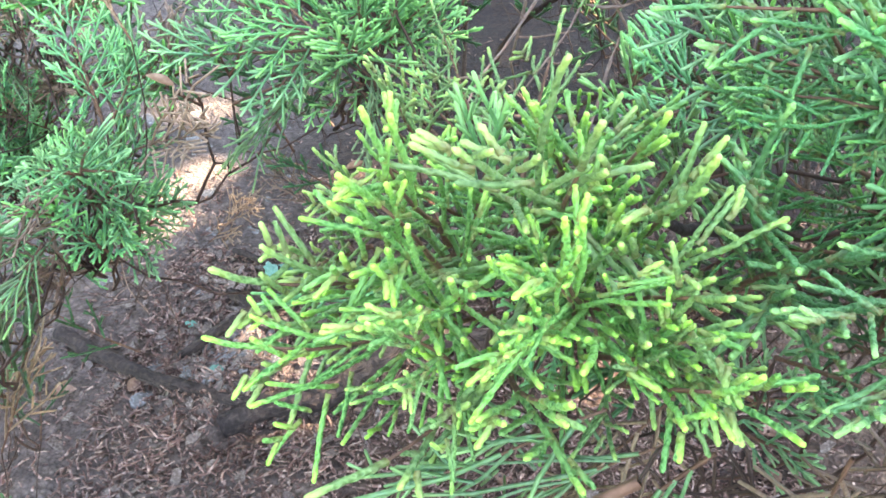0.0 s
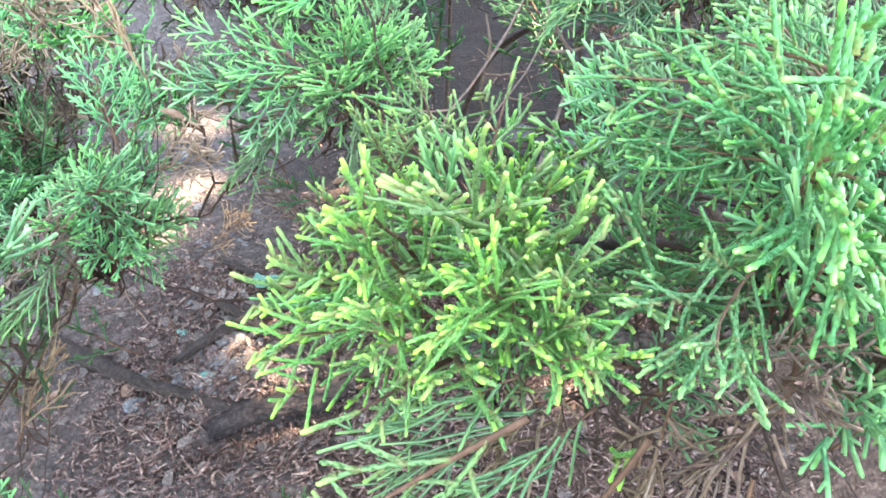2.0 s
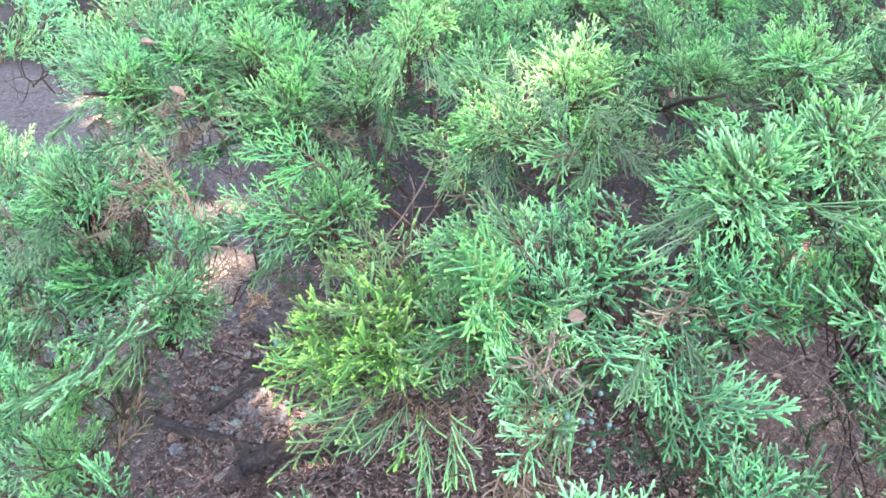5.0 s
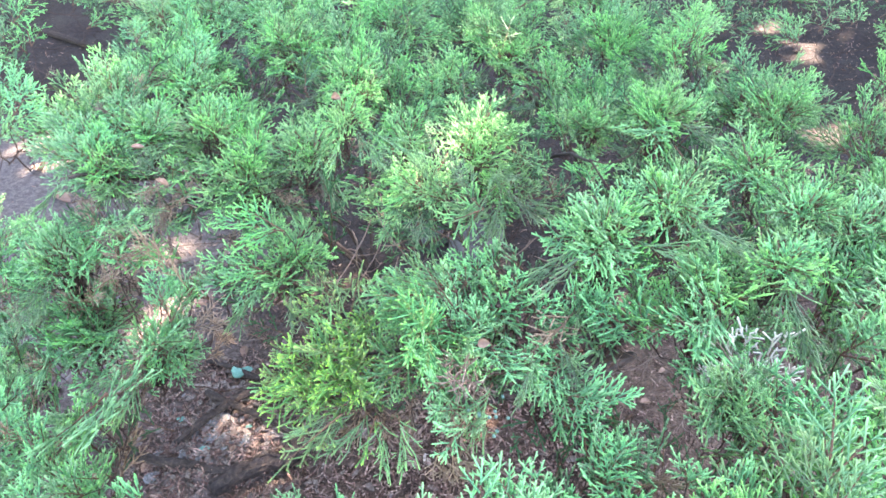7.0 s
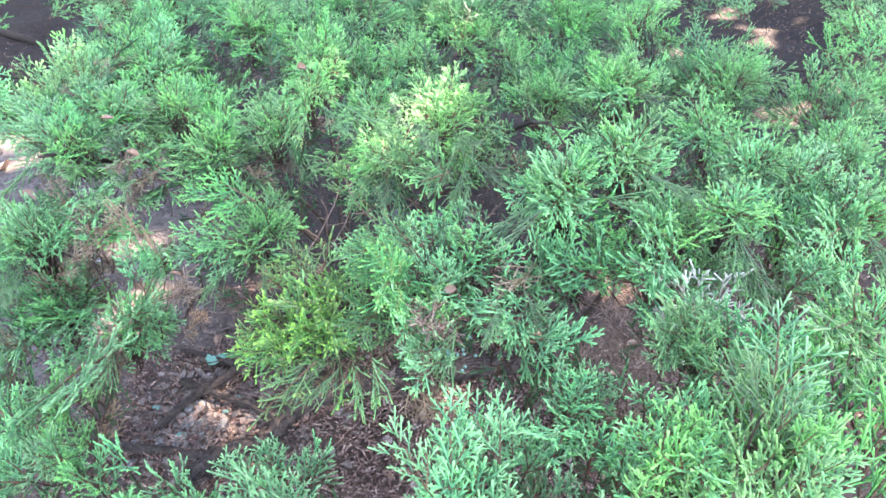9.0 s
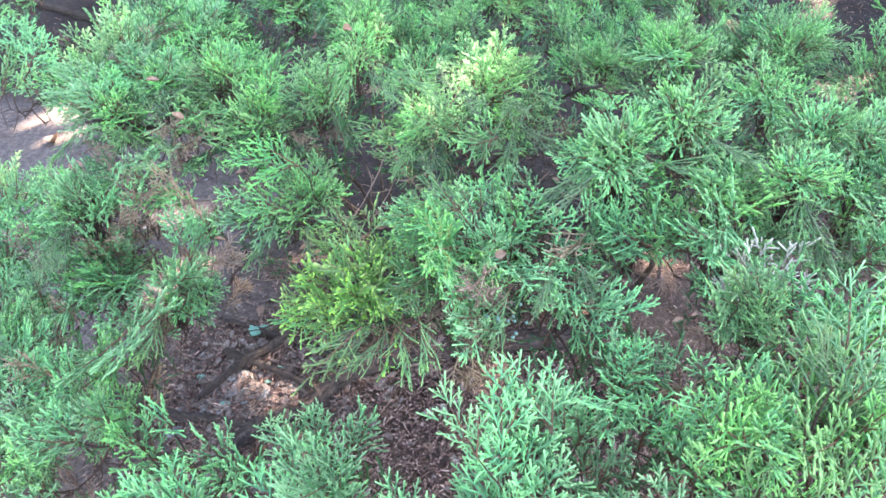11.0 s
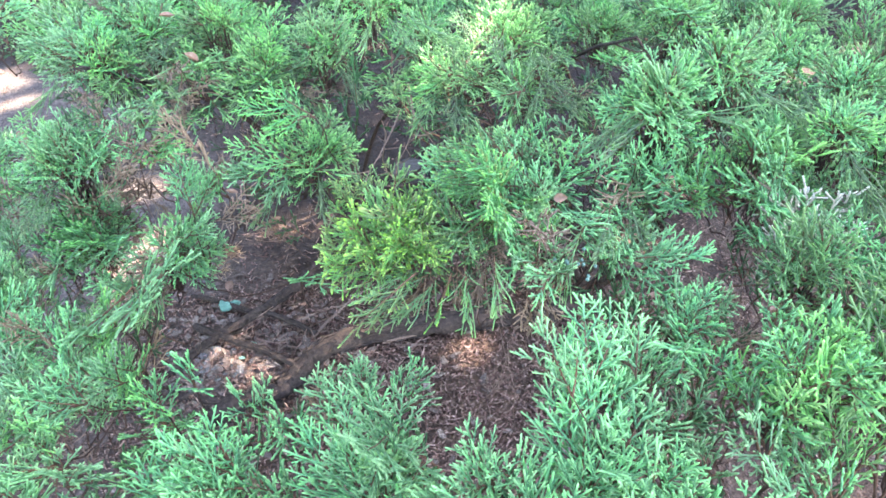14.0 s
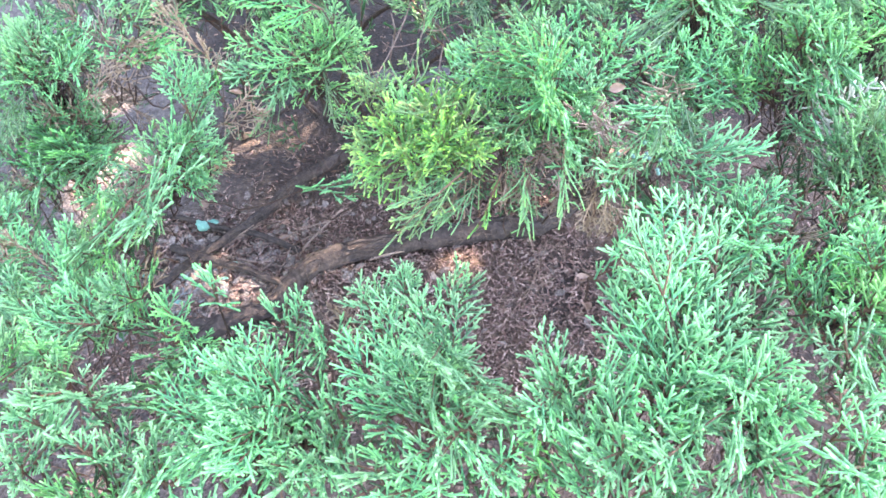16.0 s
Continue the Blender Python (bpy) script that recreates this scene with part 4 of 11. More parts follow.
spray(T, (-0.481, 0.974, 0.713), (-0.490, 0.909, 0.732))
spray(T, (-0.447, 0.835, 0.733), (-0.378, 0.790, 0.758))
spray(T, (-0.250, 0.764, 0.720), (-0.221, 0.720, 0.768))
spray(T, (-0.276, 0.827, 0.723), (-0.236, 0.841, 0.765))
spray(B, (-0.162, 0.775, 0.741), (-0.142, 0.734, 0.772))
spray(T, (-0.084, 0.649, 0.745), (-0.091, 0.695, 0.774))
spray(B, (-0.148, 0.816, 0.727), (-0.077, 0.782, 0.753))
spray(B, (-0.024, 0.868, 0.735), (-0.021, 0.797, 0.754))
spray(B, (0.089, 0.782, 0.725), (0.038, 0.764, 0.749))
spray(B, (0.066, 0.763, 0.730), (0.069, 0.720, 0.776))
spray(B, (0.113, 0.754, 0.737), (0.133, 0.733, 0.782))
spray(B, (0.173, 0.597, 0.737), (0.161, 0.623, 0.788))
spray(B, (0.239, 0.803, 0.730), (0.232, 0.752, 0.754))
spray(B, (0.272, 0.631, 0.738), (0.277, 0.671, 0.765))
spray(B, (0.341, 0.981, 0.683), (0.334, 0.898, 0.714))
spray(B, (0.403, 0.833, 0.682), (0.378, 0.789, 0.739))
spray(B, (0.424, 0.663, 0.703), (0.392, 0.645, 0.771))
spray(B, (0.530, 0.954, 0.690), (0.510, 0.882, 0.721))
spray(Y, (0.516, 0.645, 0.723), (0.489, 0.636, 0.774))
spray(Y, (0.522, 0.668, 0.729), (0.536, 0.672, 0.782))
spray(B, (0.562, 0.676, 0.702), (0.620, 0.722, 0.729))
spray(B, (0.730, 0.748, 0.674), (0.707, 0.763, 0.727))
spray(B, (0.738, 0.791, 0.673), (0.766, 0.805, 0.713))
spray(B, (0.869, 0.636, 0.690), (0.920, 0.708, 0.721))
spray(B, (0.941, 0.738, 0.678), (0.962, 0.691, 0.726))
spray(T, (-0.384, 0.729, 0.691), (-0.418, 0.756, 0.722))
spray(B, (-0.443, 0.751, 0.699), (-0.410, 0.791, 0.745))
spray(T, (-0.282, 0.683, 0.711), (-0.320, 0.717, 0.732))
spray(T, (-0.233, 0.614, 0.713), (-0.236, 0.643, 0.766))
spray(T, (-0.252, 0.769, 0.718), (-0.234, 0.725, 0.753))
spray(T, (-0.174, 0.642, 0.736), (-0.176, 0.637, 0.786))
spray(T, (-0.164, 0.636, 0.738), (-0.139, 0.633, 0.790))
spray(Y, (-0.076, 0.603, 0.747), (-0.075, 0.583, 0.783))
spray(Y, (-0.017, 0.572, 0.720), (-0.056, 0.608, 0.762))
spray(B, (-0.024, 0.574, 0.738), (-0.002, 0.599, 0.786))
spray(B, (0.054, 0.559, 0.752), (0.058, 0.611, 0.776))
spray(B, (0.094, 0.473, 0.794), (0.106, 0.451, 0.841))
spray(B, (0.111, 0.708, 0.755), (0.125, 0.658, 0.775))
spray(B, (0.166, 0.586, 0.717), (0.177, 0.547, 0.774))
spray(B, (0.239, 0.532, 0.743), (0.228, 0.546, 0.778))
spray(B, (0.252, 0.590, 0.731), (0.253, 0.659, 0.752))
spray(B, (0.270, 0.565, 0.719), (0.295, 0.584, 0.767))
spray(B, (0.385, 0.621, 0.731), (0.356, 0.571, 0.756))
spray(B, (0.435, 0.680, 0.697), (0.410, 0.649, 0.740))
spray(B, (0.426, 0.641, 0.718), (0.418, 0.601, 0.755))
spray(T, (0.438, 0.461, 0.807), (0.412, 0.398, 0.834))
spray(Y, (0.521, 0.645, 0.698), (0.537, 0.608, 0.733))
spray(Y, (0.529, 0.682, 0.705), (0.595, 0.691, 0.718))
spray(B, (0.704, 0.737, 0.686), (0.656, 0.733, 0.713))
spray(B, (0.724, 0.722, 0.669), (0.691, 0.681, 0.708))
spray(B, (0.800, 0.538, 0.678), (0.835, 0.590, 0.707))
spray(B, (0.909, 0.664, 0.698), (0.909, 0.610, 0.732))
spray(T, (-0.248, 0.616, 0.709), (-0.279, 0.637, 0.746))
spray(T, (-0.241, 0.643, 0.687), (-0.286, 0.656, 0.715))
spray(T, (-0.229, 0.650, 0.707), (-0.210, 0.629, 0.743))
spray(B, (-0.171, 0.664, 0.725), (-0.162, 0.585, 0.742))
spray(T, (-0.180, 0.646, 0.722), (-0.136, 0.611, 0.755))
spray(Y, (-0.065, 0.628, 0.738), (-0.072, 0.593, 0.762))
spray(Y, (-0.015, 0.521, 0.728), (-0.014, 0.523, 0.781))
spray(B, (-0.046, 0.590, 0.698), (-0.022, 0.639, 0.730))
spray(B, (0.052, 0.591, 0.738), (0.048, 0.564, 0.768))
spray(B, (0.050, 0.559, 0.733), (0.087, 0.495, 0.781))
spray(B, (0.151, 0.586, 0.730), (0.124, 0.581, 0.751))
spray(D, (0.205, 0.423, 0.748), (0.174, 0.480, 0.782))
spray(D, (0.240, 0.386, 0.755), (0.217, 0.417, 0.794))
spray(B, (0.250, 0.521, 0.731), (0.244, 0.480, 0.792))
spray(Y, (0.253, 0.514, 0.737), (0.270, 0.458, 0.793))
spray(B, (0.393, 0.533, 0.736), (0.362, 0.488, 0.755))
spray(B, (0.369, 0.442, 0.753), (0.391, 0.526, 0.742))
spray(B, (0.397, 0.290, 0.827), (0.371, 0.255, 0.863))
spray(T, (0.397, 0.277, 0.807), (0.387, 0.265, 0.860))
spray(B, (0.595, 0.537, 0.725), (0.601, 0.600, 0.701))
spray(B, (0.617, 0.555, 0.713), (0.632, 0.606, 0.697))
spray(B, (0.611, 0.527, 0.731), (0.651, 0.573, 0.706))
spray(B, (0.758, 0.497, 0.692), (0.773, 0.497, 0.751))
spray(B, (0.793, 0.496, 0.686), (0.825, 0.512, 0.728))
spray(T, (-0.237, 0.591, 0.693), (-0.239, 0.552, 0.742))
spray(Y, (-0.219, 0.594, 0.721), (-0.195, 0.546, 0.743))
spray(Y, (-0.206, 0.590, 0.706), (-0.174, 0.564, 0.733))
spray(N, (-0.093, 0.539, 0.726), (-0.081, 0.477, 0.740))
spray(Y, (-0.013, 0.521, 0.720), (-0.030, 0.455, 0.766))
spray(Y, (-0.014, 0.516, 0.704), (-0.012, 0.495, 0.743))
spray(D, (-0.002, 0.610, 0.691), (0.009, 0.549, 0.704))
spray(B, (0.042, 0.563, 0.728), (0.070, 0.515, 0.746))
spray(B, (0.153, 0.488, 0.665), (0.114, 0.485, 0.748))
spray(B, (0.188, 0.451, 0.734), (0.149, 0.470, 0.742))
spray(B, (0.187, 0.438, 0.733), (0.169, 0.445, 0.763))
spray(D, (0.274, 0.469, 0.757), (0.253, 0.394, 0.771))
spray(D, (0.296, 0.470, 0.753), (0.273, 0.399, 0.773))
spray(B, (0.340, 0.266, 0.794), (0.320, 0.323, 0.799))
spray(T, (0.338, 0.267, 0.789), (0.326, 0.241, 0.838))
spray(T, (0.403, 0.274, 0.798), (0.378, 0.257, 0.835))
spray(T, (0.417, 0.297, 0.812), (0.403, 0.275, 0.838))
spray(T, (0.426, 0.281, 0.796), (0.438, 0.281, 0.823))
spray(B, (0.562, 0.449, 0.745), (0.517, 0.384, 0.786))
spray(T, (0.557, 0.317, 0.769), (0.521, 0.289, 0.803))
spray(B, (0.578, 0.336, 0.774), (0.557, 0.298, 0.813))
spray(T, (0.586, 0.293, 0.771), (0.579, 0.298, 0.820))
spray(B, (0.754, 0.501, 0.678), (0.730, 0.447, 0.730))
spray(T, (0.732, 0.440, 0.710), (0.699, 0.377, 0.757))
spray(T, (0.731, 0.428, 0.709), (0.711, 0.375, 0.757))
spray(D, (-0.189, 0.579, 0.688), (-0.233, 0.537, 0.701))
spray(D, (-0.210, 0.602, 0.694), (-0.205, 0.522, 0.698))
spray(D, (-0.103, 0.435, 0.748), (-0.093, 0.380, 0.763))
spray(N, (-0.113, 0.497, 0.720), (-0.090, 0.413, 0.742))
spray(D, (-0.052, 0.521, 0.726), (-0.052, 0.436, 0.749))
spray(B, (-0.024, 0.501, 0.725), (-0.023, 0.439, 0.744))
spray(N, (0.007, 0.550, 0.699), (0.024, 0.486, 0.713))
spray(N, (0.046, 0.585, 0.682), (0.062, 0.522, 0.696))
spray(B, (0.109, 0.556, 0.696), (0.103, 0.497, 0.700))
spray(B, (0.185, 0.464, 0.739), (0.138, 0.427, 0.715))
spray(B, (0.214, 0.443, 0.746), (0.177, 0.395, 0.742))
spray(D, (0.279, 0.404, 0.726), (0.202, 0.390, 0.758))
spray(D, (0.263, 0.426, 0.738), (0.224, 0.366, 0.758))
spray(T, (0.349, 0.288, 0.763), (0.309, 0.337, 0.776))
spray(T, (0.345, 0.259, 0.802), (0.306, 0.204, 0.846))
spray(T, (0.335, 0.273, 0.781), (0.333, 0.251, 0.816))
spray(B, (0.344, 0.272, 0.785), (0.358, 0.243, 0.816))
spray(T, (0.423, 0.283, 0.802), (0.399, 0.255, 0.818))
spray(T, (0.426, 0.243, 0.753), (0.427, 0.253, 0.804))
spray(T, (0.497, 0.230, 0.778), (0.465, 0.230, 0.807))
spray(T, (0.562, 0.318, 0.756), (0.534, 0.304, 0.784))
spray(T, (0.511, 0.252, 0.779), (0.518, 0.247, 0.791))
spray(B, (0.601, 0.288, 0.751), (0.584, 0.267, 0.780))
spray(T, (0.651, 0.269, 0.724), (0.635, 0.304, 0.757))
spray(T, (0.613, 0.259, 0.742), (0.605, 0.241, 0.796))
spray(T, (0.666, 0.264, 0.740), (0.675, 0.259, 0.779))
spray(T, (-0.275, 0.522, 0.611), (-0.306, 0.516, 0.666))
spray(T, (-0.270, 0.543, 0.633), (-0.284, 0.533, 0.673))
spray(T, (-0.255, 0.506, 0.617), (-0.216, 0.499, 0.659))
spray(T, (-0.240, 0.494, 0.630), (-0.188, 0.449, 0.683))
spray(D, (-0.131, 0.434, 0.741), (-0.115, 0.372, 0.756))
spray(B, (0.034, 0.403, 0.730), (-0.059, 0.421, 0.724))
spray(B, (0.029, 0.433, 0.658), (0.045, 0.445, 0.699))
spray(B, (0.035, 0.431, 0.665), (0.080, 0.407, 0.710))
spray(B, (0.259, 0.312, 0.728), (0.195, 0.313, 0.748))
spray(T, (0.356, 0.284, 0.781), (0.304, 0.292, 0.778))
spray(T, (0.341, 0.253, 0.791), (0.303, 0.218, 0.813))
spray(T, (0.342, 0.275, 0.788), (0.344, 0.213, 0.815))
spray(T, (0.344, 0.270, 0.761), (0.387, 0.252, 0.781))
spray(B, (0.357, 0.280, 0.768), (0.399, 0.266, 0.783))
spray(T, (0.449, 0.232, 0.743), (0.436, 0.236, 0.781))
spray(Y, (0.446, 0.263, 0.759), (0.467, 0.237, 0.787))
spray(T, (0.496, 0.230, 0.785), (0.475, 0.197, 0.796))
spray(T, (0.507, 0.243, 0.776), (0.513, 0.223, 0.782))
spray(T, (0.571, 0.275, 0.747), (0.551, 0.253, 0.775))
spray(T, (0.635, 0.262, 0.738), (0.592, 0.251, 0.777))
spray(T, (0.621, 0.241, 0.733), (0.602, 0.210, 0.791))
spray(B, (0.641, 0.259, 0.729), (0.680, 0.264, 0.761))
spray(T, (-0.276, 0.521, 0.598), (-0.326, 0.490, 0.621))
spray(T, (-0.258, 0.519, 0.613), (-0.257, 0.489, 0.650))
spray(N, (-0.226, 0.551, 0.605), (-0.218, 0.478, 0.621))
spray(T, (-0.250, 0.523, 0.546), (-0.229, 0.545, 0.592))
spray(B, (-0.130, 0.504, 0.697), (-0.100, 0.416, 0.681))
spray(B, (0.032, 0.422, 0.644), (-0.028, 0.405, 0.658))
spray(T, (0.176, 0.323, 0.699), (0.121, 0.273, 0.735))
spray(T, (0.204, 0.233, 0.740), (0.162, 0.220, 0.787))
spray(T, (0.217, 0.190, 0.726), (0.180, 0.224, 0.781))
spray(B, (0.218, 0.231, 0.668), (0.223, 0.271, 0.747))
spray(T, (0.239, 0.256, 0.710), (0.255, 0.227, 0.782))
spray(T, (0.253, 0.252, 0.732), (0.281, 0.220, 0.772))
spray(T, (0.379, 0.227, 0.717), (0.316, 0.226, 0.767))
spray(T, (0.292, 0.246, 0.692), (0.353, 0.238, 0.765))
spray(T, (0.320, 0.253, 0.703), (0.363, 0.217, 0.782))
spray(T, (0.428, 0.195, 0.765), (0.379, 0.148, 0.798))
spray(T, (0.467, 0.255, 0.744), (0.432, 0.212, 0.755))
spray(Y, (0.416, 0.231, 0.765), (0.434, 0.178, 0.799))
spray(Y, (0.475, 0.223, 0.774), (0.470, 0.185, 0.794))
spray(B, (0.469, 0.232, 0.717), (0.491, 0.170, 0.774))
spray(T, (0.581, 0.257, 0.742), (0.552, 0.217, 0.765))
spray(B, (0.589, 0.181, 0.753), (0.522, 0.149, 0.789))
spray(T, (0.520, 0.161, 0.745), (0.544, 0.141, 0.795))
spray(B, (0.658, 0.156, 0.712), (0.612, 0.164, 0.783))
spray(B, (-0.289, 0.507, 0.578), (-0.334, 0.440, 0.634))
spray(T, (-0.287, 0.521, 0.541), (-0.309, 0.485, 0.586))
spray(T, (-0.265, 0.512, 0.507), (-0.291, 0.494, 0.579))
spray(N, (-0.278, 0.604, 0.546), (-0.263, 0.523, 0.553))
spray(T, (-0.106, 0.351, 0.624), (-0.076, 0.316, 0.671))
spray(B, (0.031, 0.397, 0.674), (0.031, 0.324, 0.702))
spray(B, (0.085, 0.241, 0.673), (0.102, 0.240, 0.753))
spray(Y, (0.155, 0.354, 0.675), (0.125, 0.263, 0.710))
spray(Y, (0.180, 0.301, 0.723), (0.151, 0.221, 0.752))
spray(T, (0.226, 0.297, 0.740), (0.192, 0.215, 0.758))
spray(T, (0.256, 0.255, 0.727), (0.231, 0.197, 0.751))
spray(T, (0.223, 0.214, 0.656), (0.242, 0.220, 0.750))
spray(T, (0.283, 0.275, 0.719), (0.290, 0.208, 0.739))
spray(D, (0.334, 0.281, 0.718), (0.312, 0.211, 0.735))
spray(T, (0.433, 0.221, 0.734), (0.396, 0.175, 0.757))
spray(B, (0.419, 0.122, 0.690), (0.408, 0.146, 0.769))
spray(T, (0.457, 0.137, 0.699), (0.444, 0.168, 0.756))
spray(T, (0.455, 0.119, 0.710), (0.449, 0.125, 0.784))
spray(T, (0.476, 0.093, 0.712), (0.460, 0.098, 0.799))
spray(T, (0.555, 0.196, 0.759), (0.510, 0.147, 0.776))
spray(T, (0.529, 0.108, 0.701), (0.542, 0.152, 0.764))
spray(T, (0.578, 0.121, 0.729), (0.558, 0.121, 0.779))
spray(T, (0.572, 0.093, 0.706), (0.592, 0.131, 0.770))
spray(T, (-0.389, 0.394, 0.495), (-0.371, 0.466, 0.544))
spray(B, (-0.315, 0.381, 0.531), (-0.306, 0.420, 0.579))
spray(B, (-0.270, 0.527, 0.521), (-0.273, 0.455, 0.563))
spray(T, (-0.129, 0.388, 0.572), (-0.078, 0.340, 0.636))
spray(Y, (0.166, 0.327, 0.675), (0.150, 0.240, 0.708))
spray(T, (0.235, 0.221, 0.726), (0.198, 0.180, 0.737))
spray(D, (0.210, 0.218, 0.739), (0.208, 0.142, 0.769))
spray(N, (0.313, 0.231, 0.746), (0.254, 0.158, 0.759))
spray(T, (0.258, 0.199, 0.717), (0.281, 0.149, 0.747))
spray(T, (0.421, 0.209, 0.741), (0.364, 0.132, 0.775))
spray(D, (0.429, 0.104, 0.714), (0.393, 0.112, 0.765))
spray(D, (0.464, 0.152, 0.737), (0.406, 0.109, 0.769))
spray(D, (0.432, 0.141, 0.695), (0.438, 0.128, 0.764))
spray(Y, (0.483, 0.084, 0.697), (0.454, 0.088, 0.775))
spray(T, (0.519, 0.105, 0.699), (0.475, 0.101, 0.774))
spray(T, (0.576, 0.178, 0.750), (0.520, 0.109, 0.775))
spray(T, (0.578, 0.145, 0.752), (0.526, 0.106, 0.775))
spray(Y, (0.641, 0.176, 0.726), (0.580, 0.116, 0.750))
spray(T, (-0.305, 0.439, 0.412), (-0.384, 0.471, 0.498))
spray(T, (-0.303, 0.494, 0.504), (-0.291, 0.411, 0.562))
spray(B, (-0.238, 0.450, 0.552), (-0.212, 0.376, 0.599))
spray(T, (-0.216, 0.435, 0.548), (-0.193, 0.382, 0.588))
spray(N, (0.210, 0.176, 0.753), (0.198, 0.089, 0.769))
spray(T, (0.233, 0.198, 0.746), (0.232, 0.106, 0.767))
spray(D, (0.261, 0.211, 0.731), (0.265, 0.118, 0.745))
spray(D, (0.299, 0.219, 0.709), (0.304, 0.155, 0.722))
spray(T, (0.272, 0.184, 0.696), (0.325, 0.110, 0.750))
spray(T, (0.288, 0.160, 0.701), (0.346, 0.102, 0.748))
spray(T, (0.421, 0.136, 0.711), (0.375, 0.110, 0.759))
spray(T, (0.415, 0.191, 0.708), (0.391, 0.110, 0.735))
spray(T, (0.459, 0.097, 0.695), (0.403, 0.091, 0.754))
spray(D, (0.408, 0.113, 0.723), (0.413, 0.069, 0.786))
spray(T, (0.461, 0.074, 0.719), (0.440, 0.072, 0.781))
spray(Y, (0.453, 0.047, 0.726), (0.473, 0.065, 0.779))
spray(Y, (0.534, 0.115, 0.757), (0.492, 0.067, 0.773))
spray(Y, (0.574, 0.106, 0.728), (0.524, 0.071, 0.751))
spray(T, (0.582, 0.076, 0.705), (0.562, 0.073, 0.769))
spray(T, (-0.321, 0.311, 0.509), (-0.348, 0.408, 0.517))
spray(T, (-0.322, 0.346, 0.519), (-0.253, 0.320, 0.600))
spray(T, (-0.267, 0.412, 0.552), (-0.237, 0.345, 0.588))
spray(T, (-0.298, 0.292, 0.457), (-0.312, 0.351, 0.527))
spray(T, (-0.193, 0.322, 0.531), (-0.204, 0.260, 0.601))
spray(B, (-0.180, 0.307, 0.540), (-0.185, 0.244, 0.621))
spray(T, (-0.231, 0.173, 0.512), (-0.225, 0.229, 0.620))
spray(B, (-0.200, 0.297, 0.539), (-0.210, 0.235, 0.606))
spray(T, (-0.120, 0.190, 0.519), (-0.183, 0.229, 0.596))
spray(T, (-0.282, 0.230, 0.482), (-0.246, 0.235, 0.564))
spray(T, (-0.186, 0.224, 0.551), (-0.189, 0.175, 0.611))
spray(B, (-0.258, 0.141, 0.545), (-0.180, 0.110, 0.642))
spray(T, (-0.255, 0.146, 0.515), (-0.180, 0.136, 0.605))
spray(T, (-0.103, 0.193, 0.484), (-0.132, 0.159, 0.598))
spray(F, (-0.014, 0.128, 0.550), (-0.043, 0.113, 0.613))
spray(N, (0.174, 0.179, 0.718), (0.179, 0.128, 0.744))
spray(N, (0.225, 0.193, 0.725), (0.205, 0.119, 0.749))
spray(T, (0.299, 0.196, 0.727), (0.254, 0.121, 0.745))
spray(T, (0.285, 0.187, 0.719), (0.273, 0.126, 0.731))
spray(F, (0.371, 0.126, 0.636), (0.312, 0.128, 0.713))
spray(F, (0.312, 0.135, 0.663), (0.338, 0.114, 0.712))
spray(T, (0.324, 0.110, 0.692), (0.349, 0.085, 0.743))
spray(T, (0.420, 0.044, 0.688), (0.370, 0.045, 0.769))
spray(Y, (0.418, 0.121, 0.665), (0.428, 0.099, 0.735))
spray(Y, (0.422, 0.060, 0.698), (0.429, 0.046, 0.768))
spray(D, (0.449, 0.018, 0.727), (0.427, 0.032, 0.785))
spray(T, (0.485, 0.025, 0.675), (0.476, 0.053, 0.763))
spray(Y, (0.548, 0.096, 0.751), (0.493, 0.034, 0.782))
spray(T, (0.580, 0.028, 0.709), (0.520, 0.029, 0.785))
spray(F, (0.299, 0.062, 0.662), (0.242, 0.065, 0.731))
spray(F, (0.282, 0.071, 0.612), (0.287, 0.089, 0.711))
spray(F, (0.279, 0.069, 0.644), (0.302, 0.063, 0.733))
spray(T, (0.322, 0.058, 0.656), (0.341, 0.071, 0.711))
spray(T, (0.341, 0.041, 0.657), (0.335, 0.040, 0.751))
spray(F, (0.394, 0.063, 0.653), (0.386, 0.062, 0.745))
spray(F, (0.419, -0.000, 0.696), (0.393, 0.026, 0.753))
spray(D, (0.494, 0.069, 0.707), (0.436, 0.041, 0.750))
spray(Y, (0.446, 0.012, 0.700), (0.426, 0.022, 0.776))
spray(F, (0.448, 0.007, 0.673), (0.475, 0.031, 0.763))
spray(Y, (0.461, 0.037, 0.676), (0.484, 0.009, 0.761))
spray(T, (0.585, 0.068, 0.726), (0.526, 0.027, 0.748))
spray(F, (0.212, 0.047, 0.676), (0.230, 0.031, 0.738))
spray(F, (0.208, 0.095, 0.656), (0.254, 0.045, 0.724))
spray(F, (0.334, 0.096, 0.692), (0.287, 0.046, 0.720))
spray(T, (0.356, 0.005, 0.651), (0.325, 0.034, 0.710))
spray(Y, (0.351, 0.037, 0.653), (0.357, 0.044, 0.727))
spray(Y, (0.426, 0.037, 0.657), (0.357, 0.022, 0.722))
spray(F, (0.359, 0.001, 0.717), (0.375, -0.005, 0.770))
spray(Y, (0.453, 0.035, 0.697), (0.401, 0.005, 0.735))
spray(F, (0.406, 0.029, 0.670), (0.429, -0.003, 0.755))
spray(Y, (0.457, 0.012, 0.700), (0.454, 0.003, 0.761))
spray(B, (0.460, 0.002, 0.698), (0.470, -0.017, 0.778))
spray(B, (0.517, -0.004, 0.661), (0.509, -0.008, 0.742))
spray(F, (0.231, 0.050, 0.707), (0.204, -0.011, 0.751))
